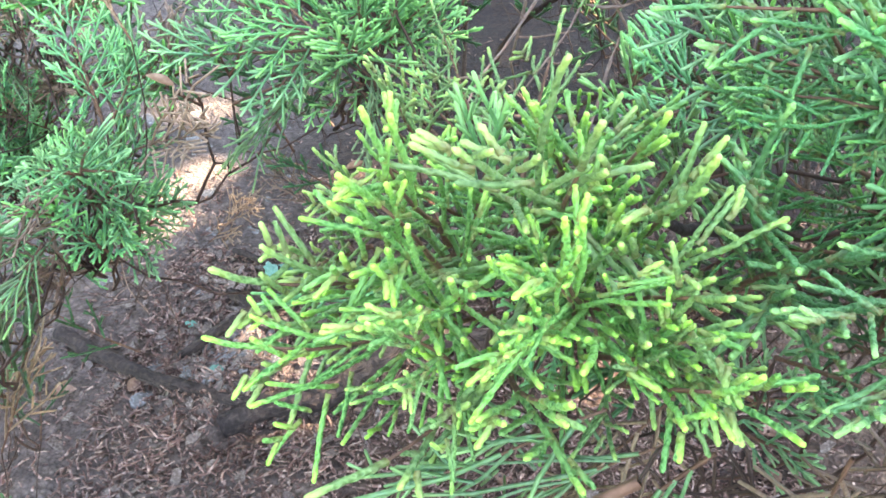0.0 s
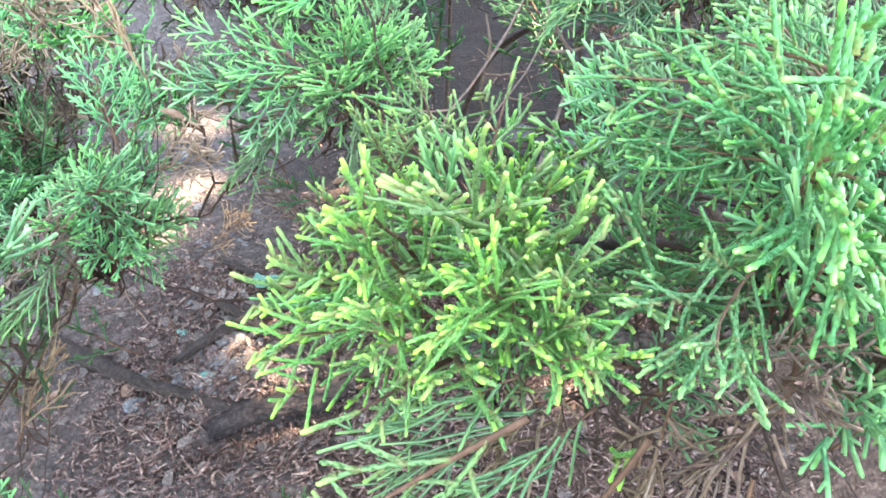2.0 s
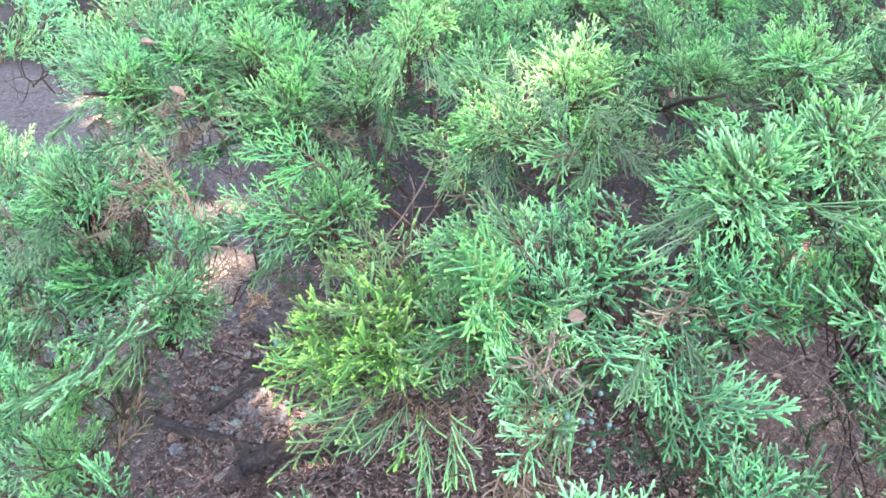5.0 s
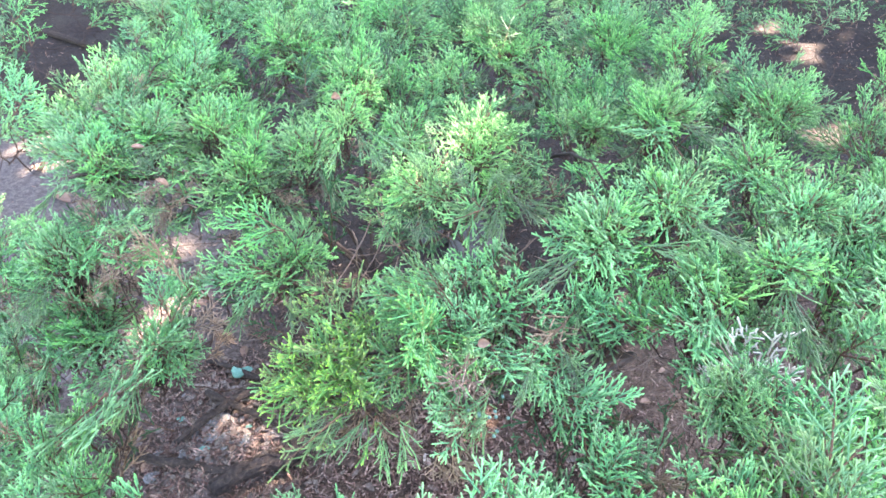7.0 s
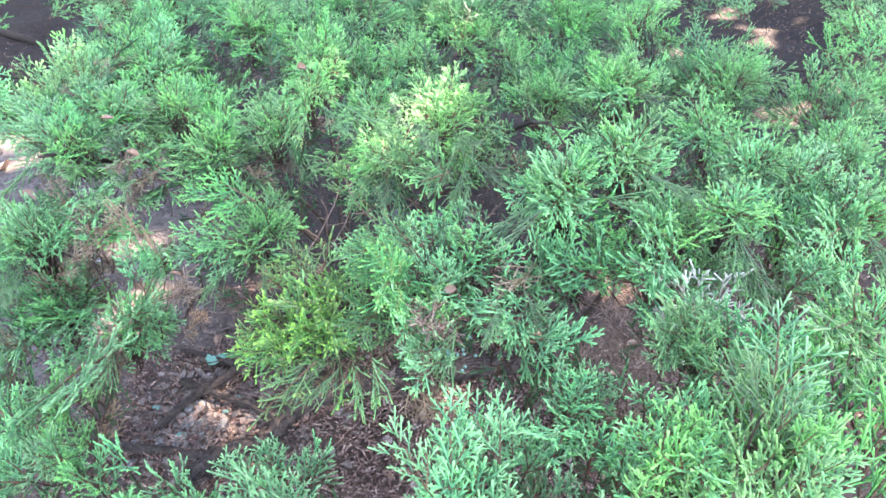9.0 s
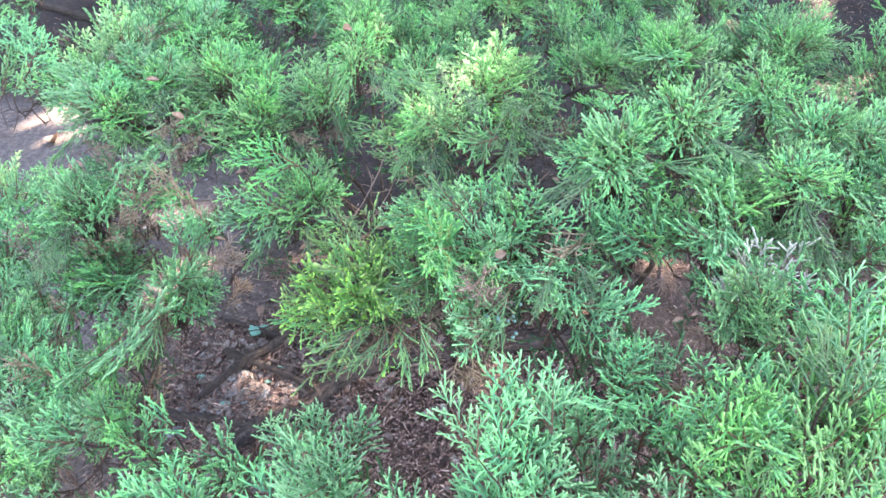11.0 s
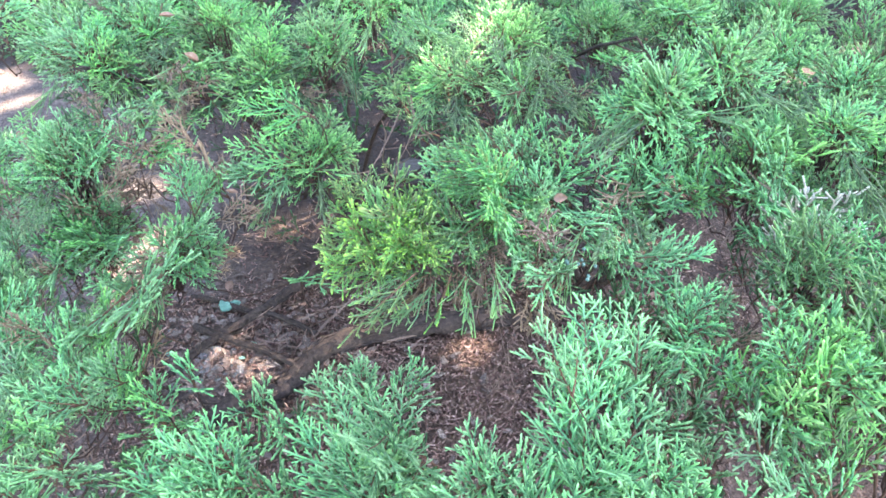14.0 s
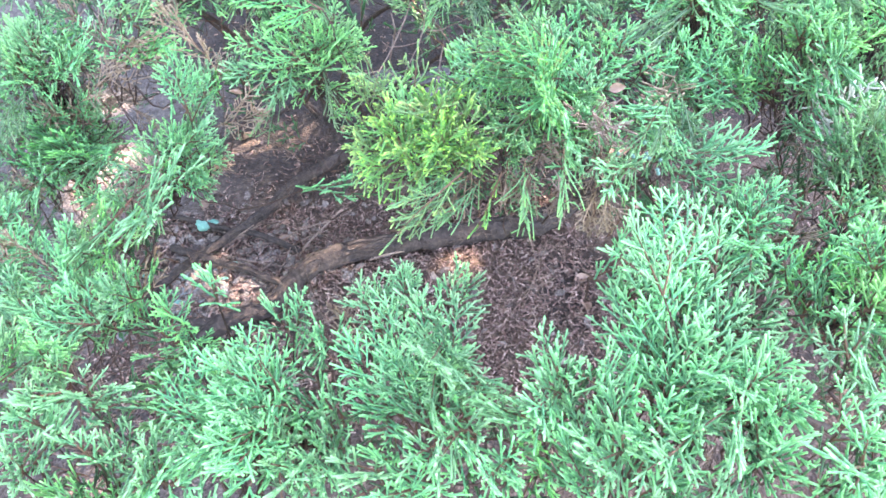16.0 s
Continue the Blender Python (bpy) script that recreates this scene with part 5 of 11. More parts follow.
spray(F, (0.232, 0.039, 0.691), (0.250, -0.012, 0.747))
spray(F, (0.313, 0.104, 0.682), (0.294, 0.040, 0.702))
spray(T, (0.270, 0.017, 0.645), (0.304, 0.009, 0.729))
spray(Y, (0.390, 0.020, 0.690), (0.337, -0.014, 0.729))
spray(Y, (0.389, -0.031, 0.666), (0.343, -0.017, 0.737))
spray(Y, (0.396, 0.022, 0.728), (0.349, -0.043, 0.770))
spray(Y, (0.407, 0.003, 0.745), (0.376, -0.040, 0.767))
spray(Y, (0.479, 0.050, 0.695), (0.424, -0.020, 0.726))
spray(Y, (0.425, -0.052, 0.688), (0.442, -0.043, 0.760))
spray(F, (0.434, -0.041, 0.691), (0.455, -0.040, 0.767))
spray(T, (0.571, -0.019, 0.688), (0.500, -0.035, 0.741))
spray(T, (-0.320, 0.174, 0.514), (-0.273, 0.151, 0.587))
spray(B, (-0.249, 0.186, 0.516), (-0.245, 0.159, 0.586))
spray(T, (-0.219, 0.163, 0.511), (-0.194, 0.146, 0.588))
spray(T, (-0.229, 0.186, 0.529), (-0.178, 0.143, 0.592))
spray(B, (-0.104, 0.089, 0.531), (-0.115, 0.092, 0.631))
spray(B, (-0.053, 0.087, 0.544), (-0.084, 0.060, 0.646))
spray(T, (0.040, 0.083, 0.594), (0.105, 0.053, 0.659))
spray(T, (0.218, -0.061, 0.673), (0.211, -0.033, 0.738))
spray(T, (0.191, -0.055, 0.691), (0.206, -0.054, 0.757))
spray(F, (0.306, -0.011, 0.652), (0.279, -0.014, 0.708))
spray(T, (0.387, -0.013, 0.644), (0.317, -0.018, 0.703))
spray(T, (0.348, 0.007, 0.680), (0.339, -0.033, 0.721))
spray(T, (0.362, -0.056, 0.677), (0.330, -0.056, 0.724))
spray(T, (-0.270, 0.076, 0.587), (-0.223, 0.044, 0.636))
spray(T, (-0.177, 0.101, 0.587), (-0.193, 0.046, 0.642))
spray(T, (-0.160, 0.079, 0.608), (-0.162, 0.019, 0.662))
spray(T, (-0.201, 0.046, 0.569), (-0.142, 0.025, 0.655))
spray(T, (-0.139, 0.018, 0.567), (-0.109, 0.017, 0.656))
spray(F, (-0.066, 0.075, 0.602), (-0.070, 0.016, 0.645))
spray(F, (-0.023, 0.076, 0.586), (-0.046, 0.022, 0.646))
spray(F, (0.008, 0.054, 0.586), (-0.034, 0.028, 0.640))
spray(T, (-0.017, -0.016, 0.547), (-0.000, 0.004, 0.657))
spray(B, (0.098, 0.043, 0.629), (0.077, -0.011, 0.671))
spray(T, (0.111, 0.029, 0.645), (0.087, -0.023, 0.689))
spray(F, (0.179, -0.007, 0.653), (0.136, -0.048, 0.698))
spray(B, (0.227, -0.049, 0.674), (0.183, -0.054, 0.719))
spray(T, (0.171, -0.042, 0.665), (0.184, -0.060, 0.741))
spray(F, (0.251, -0.028, 0.701), (0.202, -0.088, 0.754))
spray(F, (0.265, -0.010, 0.631), (0.265, -0.062, 0.700))
spray(F, (0.269, -0.018, 0.657), (0.253, -0.083, 0.730))
spray(T, (0.351, -0.063, 0.678), (0.278, -0.073, 0.742))
spray(T, (0.339, -0.101, 0.678), (0.317, -0.096, 0.732))
spray(B, (-0.252, 0.022, 0.569), (-0.208, 0.019, 0.652))
spray(T, (-0.188, 0.067, 0.567), (-0.205, 0.033, 0.641))
spray(B, (-0.154, 0.012, 0.556), (-0.162, 0.014, 0.628))
spray(B, (-0.117, -0.006, 0.550), (-0.121, -0.021, 0.667))
spray(T, (-0.110, 0.032, 0.550), (-0.115, 0.020, 0.626))
spray(T, (-0.046, 0.075, 0.553), (-0.081, 0.015, 0.633))
spray(F, (-0.037, 0.053, 0.631), (-0.049, -0.016, 0.677))
spray(F, (-0.014, 0.056, 0.574), (-0.022, -0.026, 0.646))
spray(T, (0.018, 0.038, 0.589), (-0.005, -0.012, 0.642))
spray(F, (0.050, 0.030, 0.610), (0.032, -0.029, 0.661))
spray(F, (0.105, -0.002, 0.614), (0.064, -0.038, 0.674))
spray(F, (0.146, -0.013, 0.640), (0.082, -0.064, 0.710))
spray(F, (0.167, -0.014, 0.647), (0.108, -0.063, 0.712))
spray(F, (0.204, -0.011, 0.647), (0.143, -0.046, 0.686))
spray(F, (0.189, -0.069, 0.701), (0.147, -0.103, 0.738))
spray(F, (0.252, -0.062, 0.685), (0.189, -0.095, 0.733))
spray(F, (0.268, -0.060, 0.692), (0.216, -0.094, 0.736))
spray(F, (0.243, -0.069, 0.662), (0.234, -0.103, 0.739))
spray(F, (0.238, -0.090, 0.691), (0.228, -0.109, 0.758))
spray(F, (0.293, -0.097, 0.634), (0.279, -0.107, 0.733))
spray(T, (0.308, -0.098, 0.677), (0.302, -0.115, 0.734))
spray(T, (-0.205, -0.039, 0.534), (-0.217, -0.022, 0.643))
spray(T, (-0.178, 0.002, 0.553), (-0.190, -0.010, 0.622))
spray(T, (-0.185, -0.046, 0.557), (-0.164, -0.030, 0.644))
spray(T, (-0.130, -0.008, 0.540), (-0.122, -0.025, 0.654))
spray(T, (-0.106, 0.017, 0.628), (-0.090, -0.038, 0.677))
spray(T, (-0.051, 0.029, 0.611), (-0.062, -0.044, 0.679))
spray(T, (-0.090, -0.027, 0.574), (-0.048, -0.056, 0.664))
spray(F, (0.016, 0.025, 0.582), (-0.022, -0.043, 0.663))
spray(F, (0.010, 0.015, 0.595), (-0.005, -0.042, 0.642))
spray(F, (0.059, -0.001, 0.585), (0.027, -0.063, 0.661))
spray(F, (0.078, -0.003, 0.616), (0.055, -0.052, 0.666))
spray(F, (0.120, -0.033, 0.643), (0.087, -0.086, 0.692))
spray(B, (0.133, -0.046, 0.647), (0.104, -0.088, 0.685))
spray(T, (0.166, -0.067, 0.656), (0.125, -0.097, 0.694))
spray(T, (0.221, -0.065, 0.649), (0.159, -0.105, 0.711))
spray(T, (0.242, -0.085, 0.686), (0.179, -0.116, 0.733))
spray(B, (0.194, -0.115, 0.630), (0.186, -0.123, 0.724))
spray(T, (0.219, -0.105, 0.648), (0.226, -0.111, 0.724))
spray(F, (0.299, -0.096, 0.676), (0.251, -0.119, 0.711))
spray(F, (0.325, -0.099, 0.685), (0.266, -0.120, 0.727))
spray(T, (0.351, -0.147, 0.647), (0.300, -0.136, 0.717))
spray(B, (-0.200, -0.020, 0.597), (-0.192, -0.055, 0.665))
spray(T, (-0.221, -0.042, 0.573), (-0.172, -0.051, 0.666))
spray(T, (-0.113, -0.040, 0.567), (-0.138, -0.058, 0.675))
spray(T, (-0.184, -0.038, 0.579), (-0.134, -0.051, 0.661))
spray(T, (-0.101, 0.013, 0.608), (-0.086, -0.064, 0.674))
spray(T, (-0.089, -0.092, 0.558), (-0.078, -0.073, 0.671))
spray(T, (-0.050, -0.071, 0.532), (-0.062, -0.060, 0.652))
spray(T, (-0.067, -0.041, 0.551), (-0.024, -0.066, 0.643))
spray(T, (-0.026, -0.075, 0.567), (0.002, -0.087, 0.650))
spray(T, (0.003, -0.086, 0.597), (0.034, -0.097, 0.671))
spray(T, (0.051, -0.059, 0.662), (0.052, -0.102, 0.707))
spray(B, (0.057, -0.056, 0.621), (0.076, -0.098, 0.671))
spray(T, (0.111, -0.137, 0.642), (0.097, -0.137, 0.736))
spray(B, (0.105, -0.109, 0.641), (0.118, -0.123, 0.718))
spray(T, (0.187, -0.102, 0.673), (0.132, -0.132, 0.737))
spray(T, (0.189, -0.155, 0.662), (0.148, -0.139, 0.749))
spray(T, (0.159, -0.118, 0.648), (0.181, -0.136, 0.739))
spray(T, (0.201, -0.148, 0.693), (0.193, -0.155, 0.760))
spray(T, (0.225, -0.156, 0.680), (0.220, -0.159, 0.738))
spray(T, (0.257, -0.132, 0.662), (0.254, -0.145, 0.721))
spray(T, (0.322, -0.159, 0.686), (0.263, -0.161, 0.748))
spray(B, (-0.383, 0.380, 0.539), (-0.339, 0.397, 0.598))
spray(T, (-0.317, 0.525, 0.476), (-0.334, 0.504, 0.570))
spray(T, (-0.272, 0.530, 0.483), (-0.314, 0.515, 0.498))
spray(B, (-0.403, 0.533, 0.419), (-0.409, 0.461, 0.509))
spray(T, (-0.240, 0.294, 0.498), (-0.271, 0.336, 0.566))
spray(T, (-0.287, 0.487, 0.484), (-0.317, 0.518, 0.468))
spray(T, (-0.209, 0.404, 0.533), (-0.199, 0.328, 0.582))
spray(T, (-0.334, 0.287, 0.526), (-0.303, 0.261, 0.601))
spray(T, (-0.314, 0.259, 0.526), (-0.274, 0.251, 0.605))
spray(T, (-0.310, 0.354, 0.469), (-0.262, 0.313, 0.539))
spray(T, (-0.221, 0.256, 0.480), (-0.199, 0.315, 0.555))
spray(T, (-0.333, 0.291, 0.443), (-0.306, 0.259, 0.561))
spray(T, (-0.202, 0.212, 0.521), (-0.232, 0.190, 0.615))
spray(T, (-0.178, 0.252, 0.478), (-0.224, 0.212, 0.574))
spray(B, (-0.138, 0.224, 0.561), (-0.166, 0.165, 0.616))
spray(K, (-1.228, 2.544, 0.662), (-1.304, 2.595, 0.682))
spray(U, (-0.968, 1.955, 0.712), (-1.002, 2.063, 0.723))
spray(K, (-1.143, 2.537, 0.633), (-1.158, 2.640, 0.647))
spray(Y, (-0.699, 1.893, 0.738), (-0.758, 1.958, 0.760))
spray(Y, (-0.658, 2.177, 0.670), (-0.700, 2.280, 0.677))
spray(U, (-0.406, 1.707, 0.753), (-0.452, 1.790, 0.767))
spray(K, (-0.367, 1.897, 0.730), (-0.402, 1.995, 0.742))
spray(U, (-0.361, 2.154, 0.755), (-0.329, 2.049, 0.757))
spray(U, (-0.131, 1.782, 0.722), (-0.155, 1.896, 0.730))
spray(U, (0.020, 1.676, 0.729), (-0.053, 1.768, 0.760))
spray(U, (-0.033, 2.139, 0.683), (-0.001, 2.242, 0.704))
spray(K, (0.162, 1.885, 0.739), (0.190, 1.994, 0.751))
spray(K, (0.189, 1.833, 0.711), (0.260, 1.797, 0.738))
spray(K, (0.394, 1.761, 0.737), (0.388, 1.869, 0.750))
spray(K, (0.603, 2.152, 0.639), (0.598, 2.280, 0.655))
spray(U, (0.645, 2.069, 0.627), (0.612, 2.169, 0.650))
spray(U, (0.635, 1.773, 0.724), (0.667, 1.870, 0.734))
spray(K, (0.810, 2.002, 0.660), (0.835, 2.121, 0.672))
spray(U, (0.969, 2.120, 0.625), (0.924, 2.218, 0.655))
spray(Y, (0.917, 1.865, 0.690), (0.929, 1.956, 0.703))
spray(U, (0.895, 1.470, 0.738), (0.929, 1.588, 0.748))
spray(K, (1.058, 1.680, 0.725), (1.105, 1.775, 0.736))
spray(K, (1.013, 1.646, 0.694), (1.128, 1.681, 0.727))
spray(U, (1.256, 1.874, 0.641), (1.302, 1.968, 0.657))
spray(K, (1.075, 1.398, 0.753), (1.133, 1.489, 0.763))
spray(U, (1.397, 1.941, 0.649), (1.431, 1.825, 0.681))
spray(U, (1.497, 1.648, 0.714), (1.474, 1.775, 0.741))
spray(U, (1.578, 1.633, 0.682), (1.475, 1.683, 0.737))
spray(K, (1.804, 2.068, 0.661), (1.756, 1.952, 0.666))
spray(U, (1.361, 1.419, 0.724), (1.454, 1.474, 0.755))
spray(U, (-1.024, 2.056, 0.627), (-1.082, 2.137, 0.637))
spray(U, (-0.769, 1.517, 0.743), (-0.782, 1.611, 0.762))
spray(U, (-0.977, 2.183, 0.645), (-1.022, 2.263, 0.656))
spray(K, (-0.845, 2.147, 0.637), (-0.880, 2.225, 0.650))
spray(K, (-0.516, 1.416, 0.766), (-0.551, 1.529, 0.778))
spray(U, (-0.507, 1.582, 0.766), (-0.506, 1.501, 0.775))
spray(K, (-0.628, 1.900, 0.680), (-0.543, 1.849, 0.705))
spray(U, (-0.506, 1.903, 0.665), (-0.523, 1.982, 0.676))
spray(K, (-0.384, 1.747, 0.712), (-0.403, 1.845, 0.727))
spray(K, (-0.342, 1.823, 0.659), (-0.377, 1.912, 0.676))
spray(U, (-0.262, 1.492, 0.744), (-0.188, 1.433, 0.760))
spray(U, (-0.094, 1.470, 0.739), (-0.148, 1.416, 0.767))
spray(K, (-0.117, 1.857, 0.660), (-0.187, 1.922, 0.682))
spray(Y, (-0.042, 1.158, 0.742), (-0.032, 1.241, 0.756))
spray(K, (0.003, 1.755, 0.696), (-0.031, 1.856, 0.709))
spray(K, (0.059, 1.436, 0.743), (0.070, 1.540, 0.760))
spray(U, (0.148, 1.779, 0.665), (0.145, 1.884, 0.683))
spray(K, (0.213, 1.821, 0.668), (0.246, 1.919, 0.685))
spray(U, (0.211, 1.277, 0.729), (0.254, 1.356, 0.765))
spray(K, (0.330, 1.580, 0.685), (0.334, 1.688, 0.702))
spray(Y, (0.443, 1.888, 0.624), (0.487, 1.995, 0.650))
spray(U, (0.454, 1.337, 0.716), (0.433, 1.443, 0.740))
spray(K, (0.477, 1.500, 0.712), (0.547, 1.589, 0.739))
spray(U, (0.551, 1.668, 0.660), (0.610, 1.733, 0.677))
spray(U, (0.595, 1.339, 0.718), (0.600, 1.435, 0.742))
spray(K, (0.688, 1.458, 0.684), (0.752, 1.556, 0.717))
spray(U, (0.892, 1.842, 0.634), (0.922, 1.938, 0.644))
spray(U, (0.810, 1.535, 0.714), (0.859, 1.620, 0.727))
spray(U, (0.834, 1.351, 0.721), (0.861, 1.438, 0.742))
spray(Y, (0.791, 1.197, 0.763), (0.848, 1.282, 0.779))
spray(K, (0.948, 1.204, 0.716), (0.943, 1.297, 0.755))
spray(K, (1.219, 1.706, 0.648), (1.258, 1.799, 0.658))
spray(Y, (1.133, 1.494, 0.707), (1.197, 1.576, 0.720))
spray(U, (1.141, 1.238, 0.736), (1.166, 1.340, 0.749))
spray(K, (1.466, 1.621, 0.709), (1.361, 1.550, 0.730))
spray(K, (1.475, 1.595, 0.663), (1.506, 1.681, 0.671))
spray(U, (1.503, 1.616, 0.704), (1.451, 1.525, 0.709))
spray(U, (1.457, 1.507, 0.691), (1.437, 1.410, 0.707))
spray(U, (-1.019, 1.990, 0.606), (-1.029, 1.899, 0.628))
spray(U, (-0.642, 1.241, 0.727), (-0.679, 1.328, 0.758))
spray(Y, (-0.724, 1.585, 0.645), (-0.759, 1.673, 0.664))
spray(K, (-0.522, 1.070, 0.754), (-0.504, 1.183, 0.783))
spray(K, (-0.390, 1.223, 0.744), (-0.475, 1.271, 0.777))
spray(U, (-0.506, 1.581, 0.700), (-0.546, 1.652, 0.709))
spray(K, (-0.453, 1.175, 0.755), (-0.378, 1.251, 0.795))
spray(U, (-0.411, 1.523, 0.694), (-0.420, 1.629, 0.712))
spray(U, (-0.353, 1.542, 0.691), (-0.368, 1.636, 0.703))
spray(Y, (-0.261, 1.348, 0.690), (-0.257, 1.443, 0.697))
spray(K, (-0.209, 1.309, 0.691), (-0.206, 1.411, 0.695))
spray(K, (-0.216, 1.517, 0.690), (-0.149, 1.480, 0.718))
spray(U, (-0.013, 1.021, 0.780), (-0.046, 1.097, 0.802))
spray(U, (-0.053, 1.061, 0.738), (0.005, 1.097, 0.785))
spray(K, (0.057, 1.090, 0.781), (0.048, 1.170, 0.794))
spray(K, (0.107, 1.263, 0.671), (0.097, 1.351, 0.699))
spray(K, (0.162, 1.233, 0.697), (0.155, 1.314, 0.742))
spray(U, (0.206, 1.332, 0.737), (0.186, 1.242, 0.744))
spray(K, (0.191, 1.255, 0.682), (0.223, 1.338, 0.706))
spray(K, (0.344, 1.123, 0.674), (0.308, 1.165, 0.753))
spray(U, (0.396, 1.975, 0.598), (0.434, 1.848, 0.616))
spray(K, (0.585, 1.734, 0.622), (0.497, 1.657, 0.650))
spray(K, (0.455, 1.018, 0.745), (0.458, 1.112, 0.765))
spray(K, (0.389, 1.198, 0.721), (0.506, 1.239, 0.758))
spray(K, (0.675, 1.578, 0.632), (0.710, 1.678, 0.643))
spray(Y, (0.628, 1.268, 0.653), (0.671, 1.366, 0.682))
spray(K, (0.613, 1.165, 0.651), (0.662, 1.228, 0.721))
spray(K, (0.661, 0.976, 0.741), (0.698, 1.087, 0.756))
spray(Y, (0.669, 1.018, 0.725), (0.746, 1.110, 0.737))
spray(K, (0.782, 1.225, 0.673), (0.870, 1.270, 0.702))
spray(U, (0.908, 1.233, 0.698), (0.973, 1.324, 0.714))
spray(U, (1.173, 1.606, 0.609), (1.202, 1.702, 0.622))
spray(K, (0.934, 1.050, 0.709), (1.006, 1.141, 0.756))
spray(U, (1.436, 1.560, 0.584), (1.305, 1.572, 0.621))
spray(U, (1.237, 1.466, 0.593), (1.333, 1.522, 0.637))
spray(U, (1.075, 1.098, 0.717), (1.157, 1.121, 0.758))
spray(K, (1.424, 1.403, 0.644), (1.479, 1.505, 0.671))
spray(U, (1.329, 1.341, 0.690), (1.338, 1.246, 0.716))
spray(U, (-0.641, 1.170, 0.727), (-0.676, 1.274, 0.753))
spray(U, (-0.629, 1.315, 0.647), (-0.695, 1.404, 0.688))
spray(U, (-0.597, 1.239, 0.700), (-0.628, 1.323, 0.729))
spray(U, (-0.484, 1.331, 0.677), (-0.494, 1.413, 0.697))
spray(K, (-0.428, 1.148, 0.719), (-0.387, 1.210, 0.739))
spray(Y, (-0.225, 0.948, 0.723), (-0.267, 1.035, 0.734))
spray(U, (-0.170, 1.134, 0.745), (-0.257, 1.120, 0.778))
spray(K, (-0.202, 1.150, 0.710), (-0.204, 1.139, 0.753))
spray(U, (-0.323, 1.415, 0.660), (-0.216, 1.402, 0.698))
spray(K, (-0.072, 1.062, 0.716), (-0.106, 1.171, 0.717))
spray(K, (-0.035, 0.984, 0.741), (-0.064, 1.068, 0.776))
spray(K, (-0.006, 1.049, 0.739), (0.007, 1.075, 0.773))
spray(K, (0.003, 0.909, 0.739), (0.038, 0.882, 0.792))
spray(U, (0.113, 1.298, 0.667), (0.086, 1.374, 0.681))
spray(K, (0.162, 1.200, 0.668), (0.137, 1.272, 0.696))
spray(U, (0.183, 1.129, 0.712), (0.169, 1.220, 0.727))
spray(U, (0.336, 1.279, 0.652), (0.276, 1.339, 0.695))
spray(K, (0.342, 1.180, 0.675), (0.281, 1.124, 0.744))
spray(U, (0.448, 1.153, 0.656), (0.341, 1.120, 0.726))
spray(K, (0.389, 1.275, 0.621), (0.445, 1.370, 0.622))
spray(K, (0.402, 1.174, 0.650), (0.461, 1.263, 0.676))
spray(K, (0.583, 1.179, 0.635), (0.530, 1.247, 0.686))
spray(K, (0.609, 1.207, 0.643), (0.622, 1.299, 0.673))
spray(K, (0.600, 1.219, 0.638), (0.658, 1.312, 0.662))
spray(U, (0.660, 1.066, 0.679), (0.657, 1.177, 0.724))
spray(K, (0.649, 0.918, 0.723), (0.668, 1.007, 0.744))
spray(K, (0.898, 1.164, 0.659), (0.871, 1.269, 0.681))
spray(K, (0.901, 1.058, 0.675), (0.887, 1.181, 0.717))
spray(Y, (0.980, 0.844, 0.718), (1.009, 0.939, 0.740))
spray(U, (1.225, 1.164, 0.646), (1.272, 1.261, 0.673))
spray(U, (1.281, 1.253, 0.630), (1.336, 1.327, 0.648))
spray(U, (1.213, 1.133, 0.646), (1.244, 1.058, 0.698))
spray(Y, (-0.650, 1.086, 0.674), (-0.671, 1.177, 0.716))
spray(K, (-0.588, 1.222, 0.649), (-0.659, 1.284, 0.691))
spray(U, (-0.265, 0.790, 0.743), (-0.295, 0.881, 0.776))
spray(U, (-0.219, 0.832, 0.752), (-0.234, 0.909, 0.770))
spray(K, (-0.175, 0.831, 0.735), (-0.208, 0.907, 0.778))
spray(U, (-0.220, 0.808, 0.744), (-0.169, 0.880, 0.795))
spray(U, (-0.161, 0.911, 0.710), (-0.150, 1.011, 0.734))
spray(U, (-0.056, 0.780, 0.756), (-0.080, 0.865, 0.775))
spray(Y, (-0.029, 0.926, 0.738), (-0.044, 0.922, 0.771))
spray(U, (0.029, 0.715, 0.759), (0.024, 0.802, 0.790))
spray(K, (0.069, 0.872, 0.721), (0.040, 0.969, 0.722))
spray(K, (0.075, 0.785, 0.740), (0.103, 0.830, 0.787))
spray(U, (0.143, 0.847, 0.713), (0.146, 0.961, 0.743))
spray(K, (0.174, 1.141, 0.664), (0.181, 1.123, 0.691))
spray(K, (0.261, 0.920, 0.685), (0.233, 1.011, 0.720))
spray(Y, (0.349, 1.051, 0.660), (0.297, 0.974, 0.726))
spray(K, (0.345, 1.073, 0.664), (0.341, 1.028, 0.720))
spray(K, (0.380, 1.118, 0.652), (0.424, 1.151, 0.690))
spray(Y, (0.421, 0.888, 0.681), (0.413, 0.960, 0.736))
spray(U, (0.513, 1.089, 0.696), (0.453, 0.989, 0.714))
spray(U, (0.592, 0.875, 0.702), (0.479, 0.860, 0.747))
spray(U, (0.600, 0.790, 0.720), (0.500, 0.816, 0.769))
spray(U, (0.577, 0.793, 0.705), (0.563, 0.857, 0.758))
spray(K, (0.588, 0.817, 0.735), (0.569, 0.776, 0.782))
spray(U, (0.742, 0.817, 0.686), (0.669, 0.891, 0.735))
spray(Y, (0.962, 0.870, 0.676), (1.025, 0.954, 0.701))
spray(K, (1.205, 1.091, 0.585), (1.216, 1.192, 0.625))
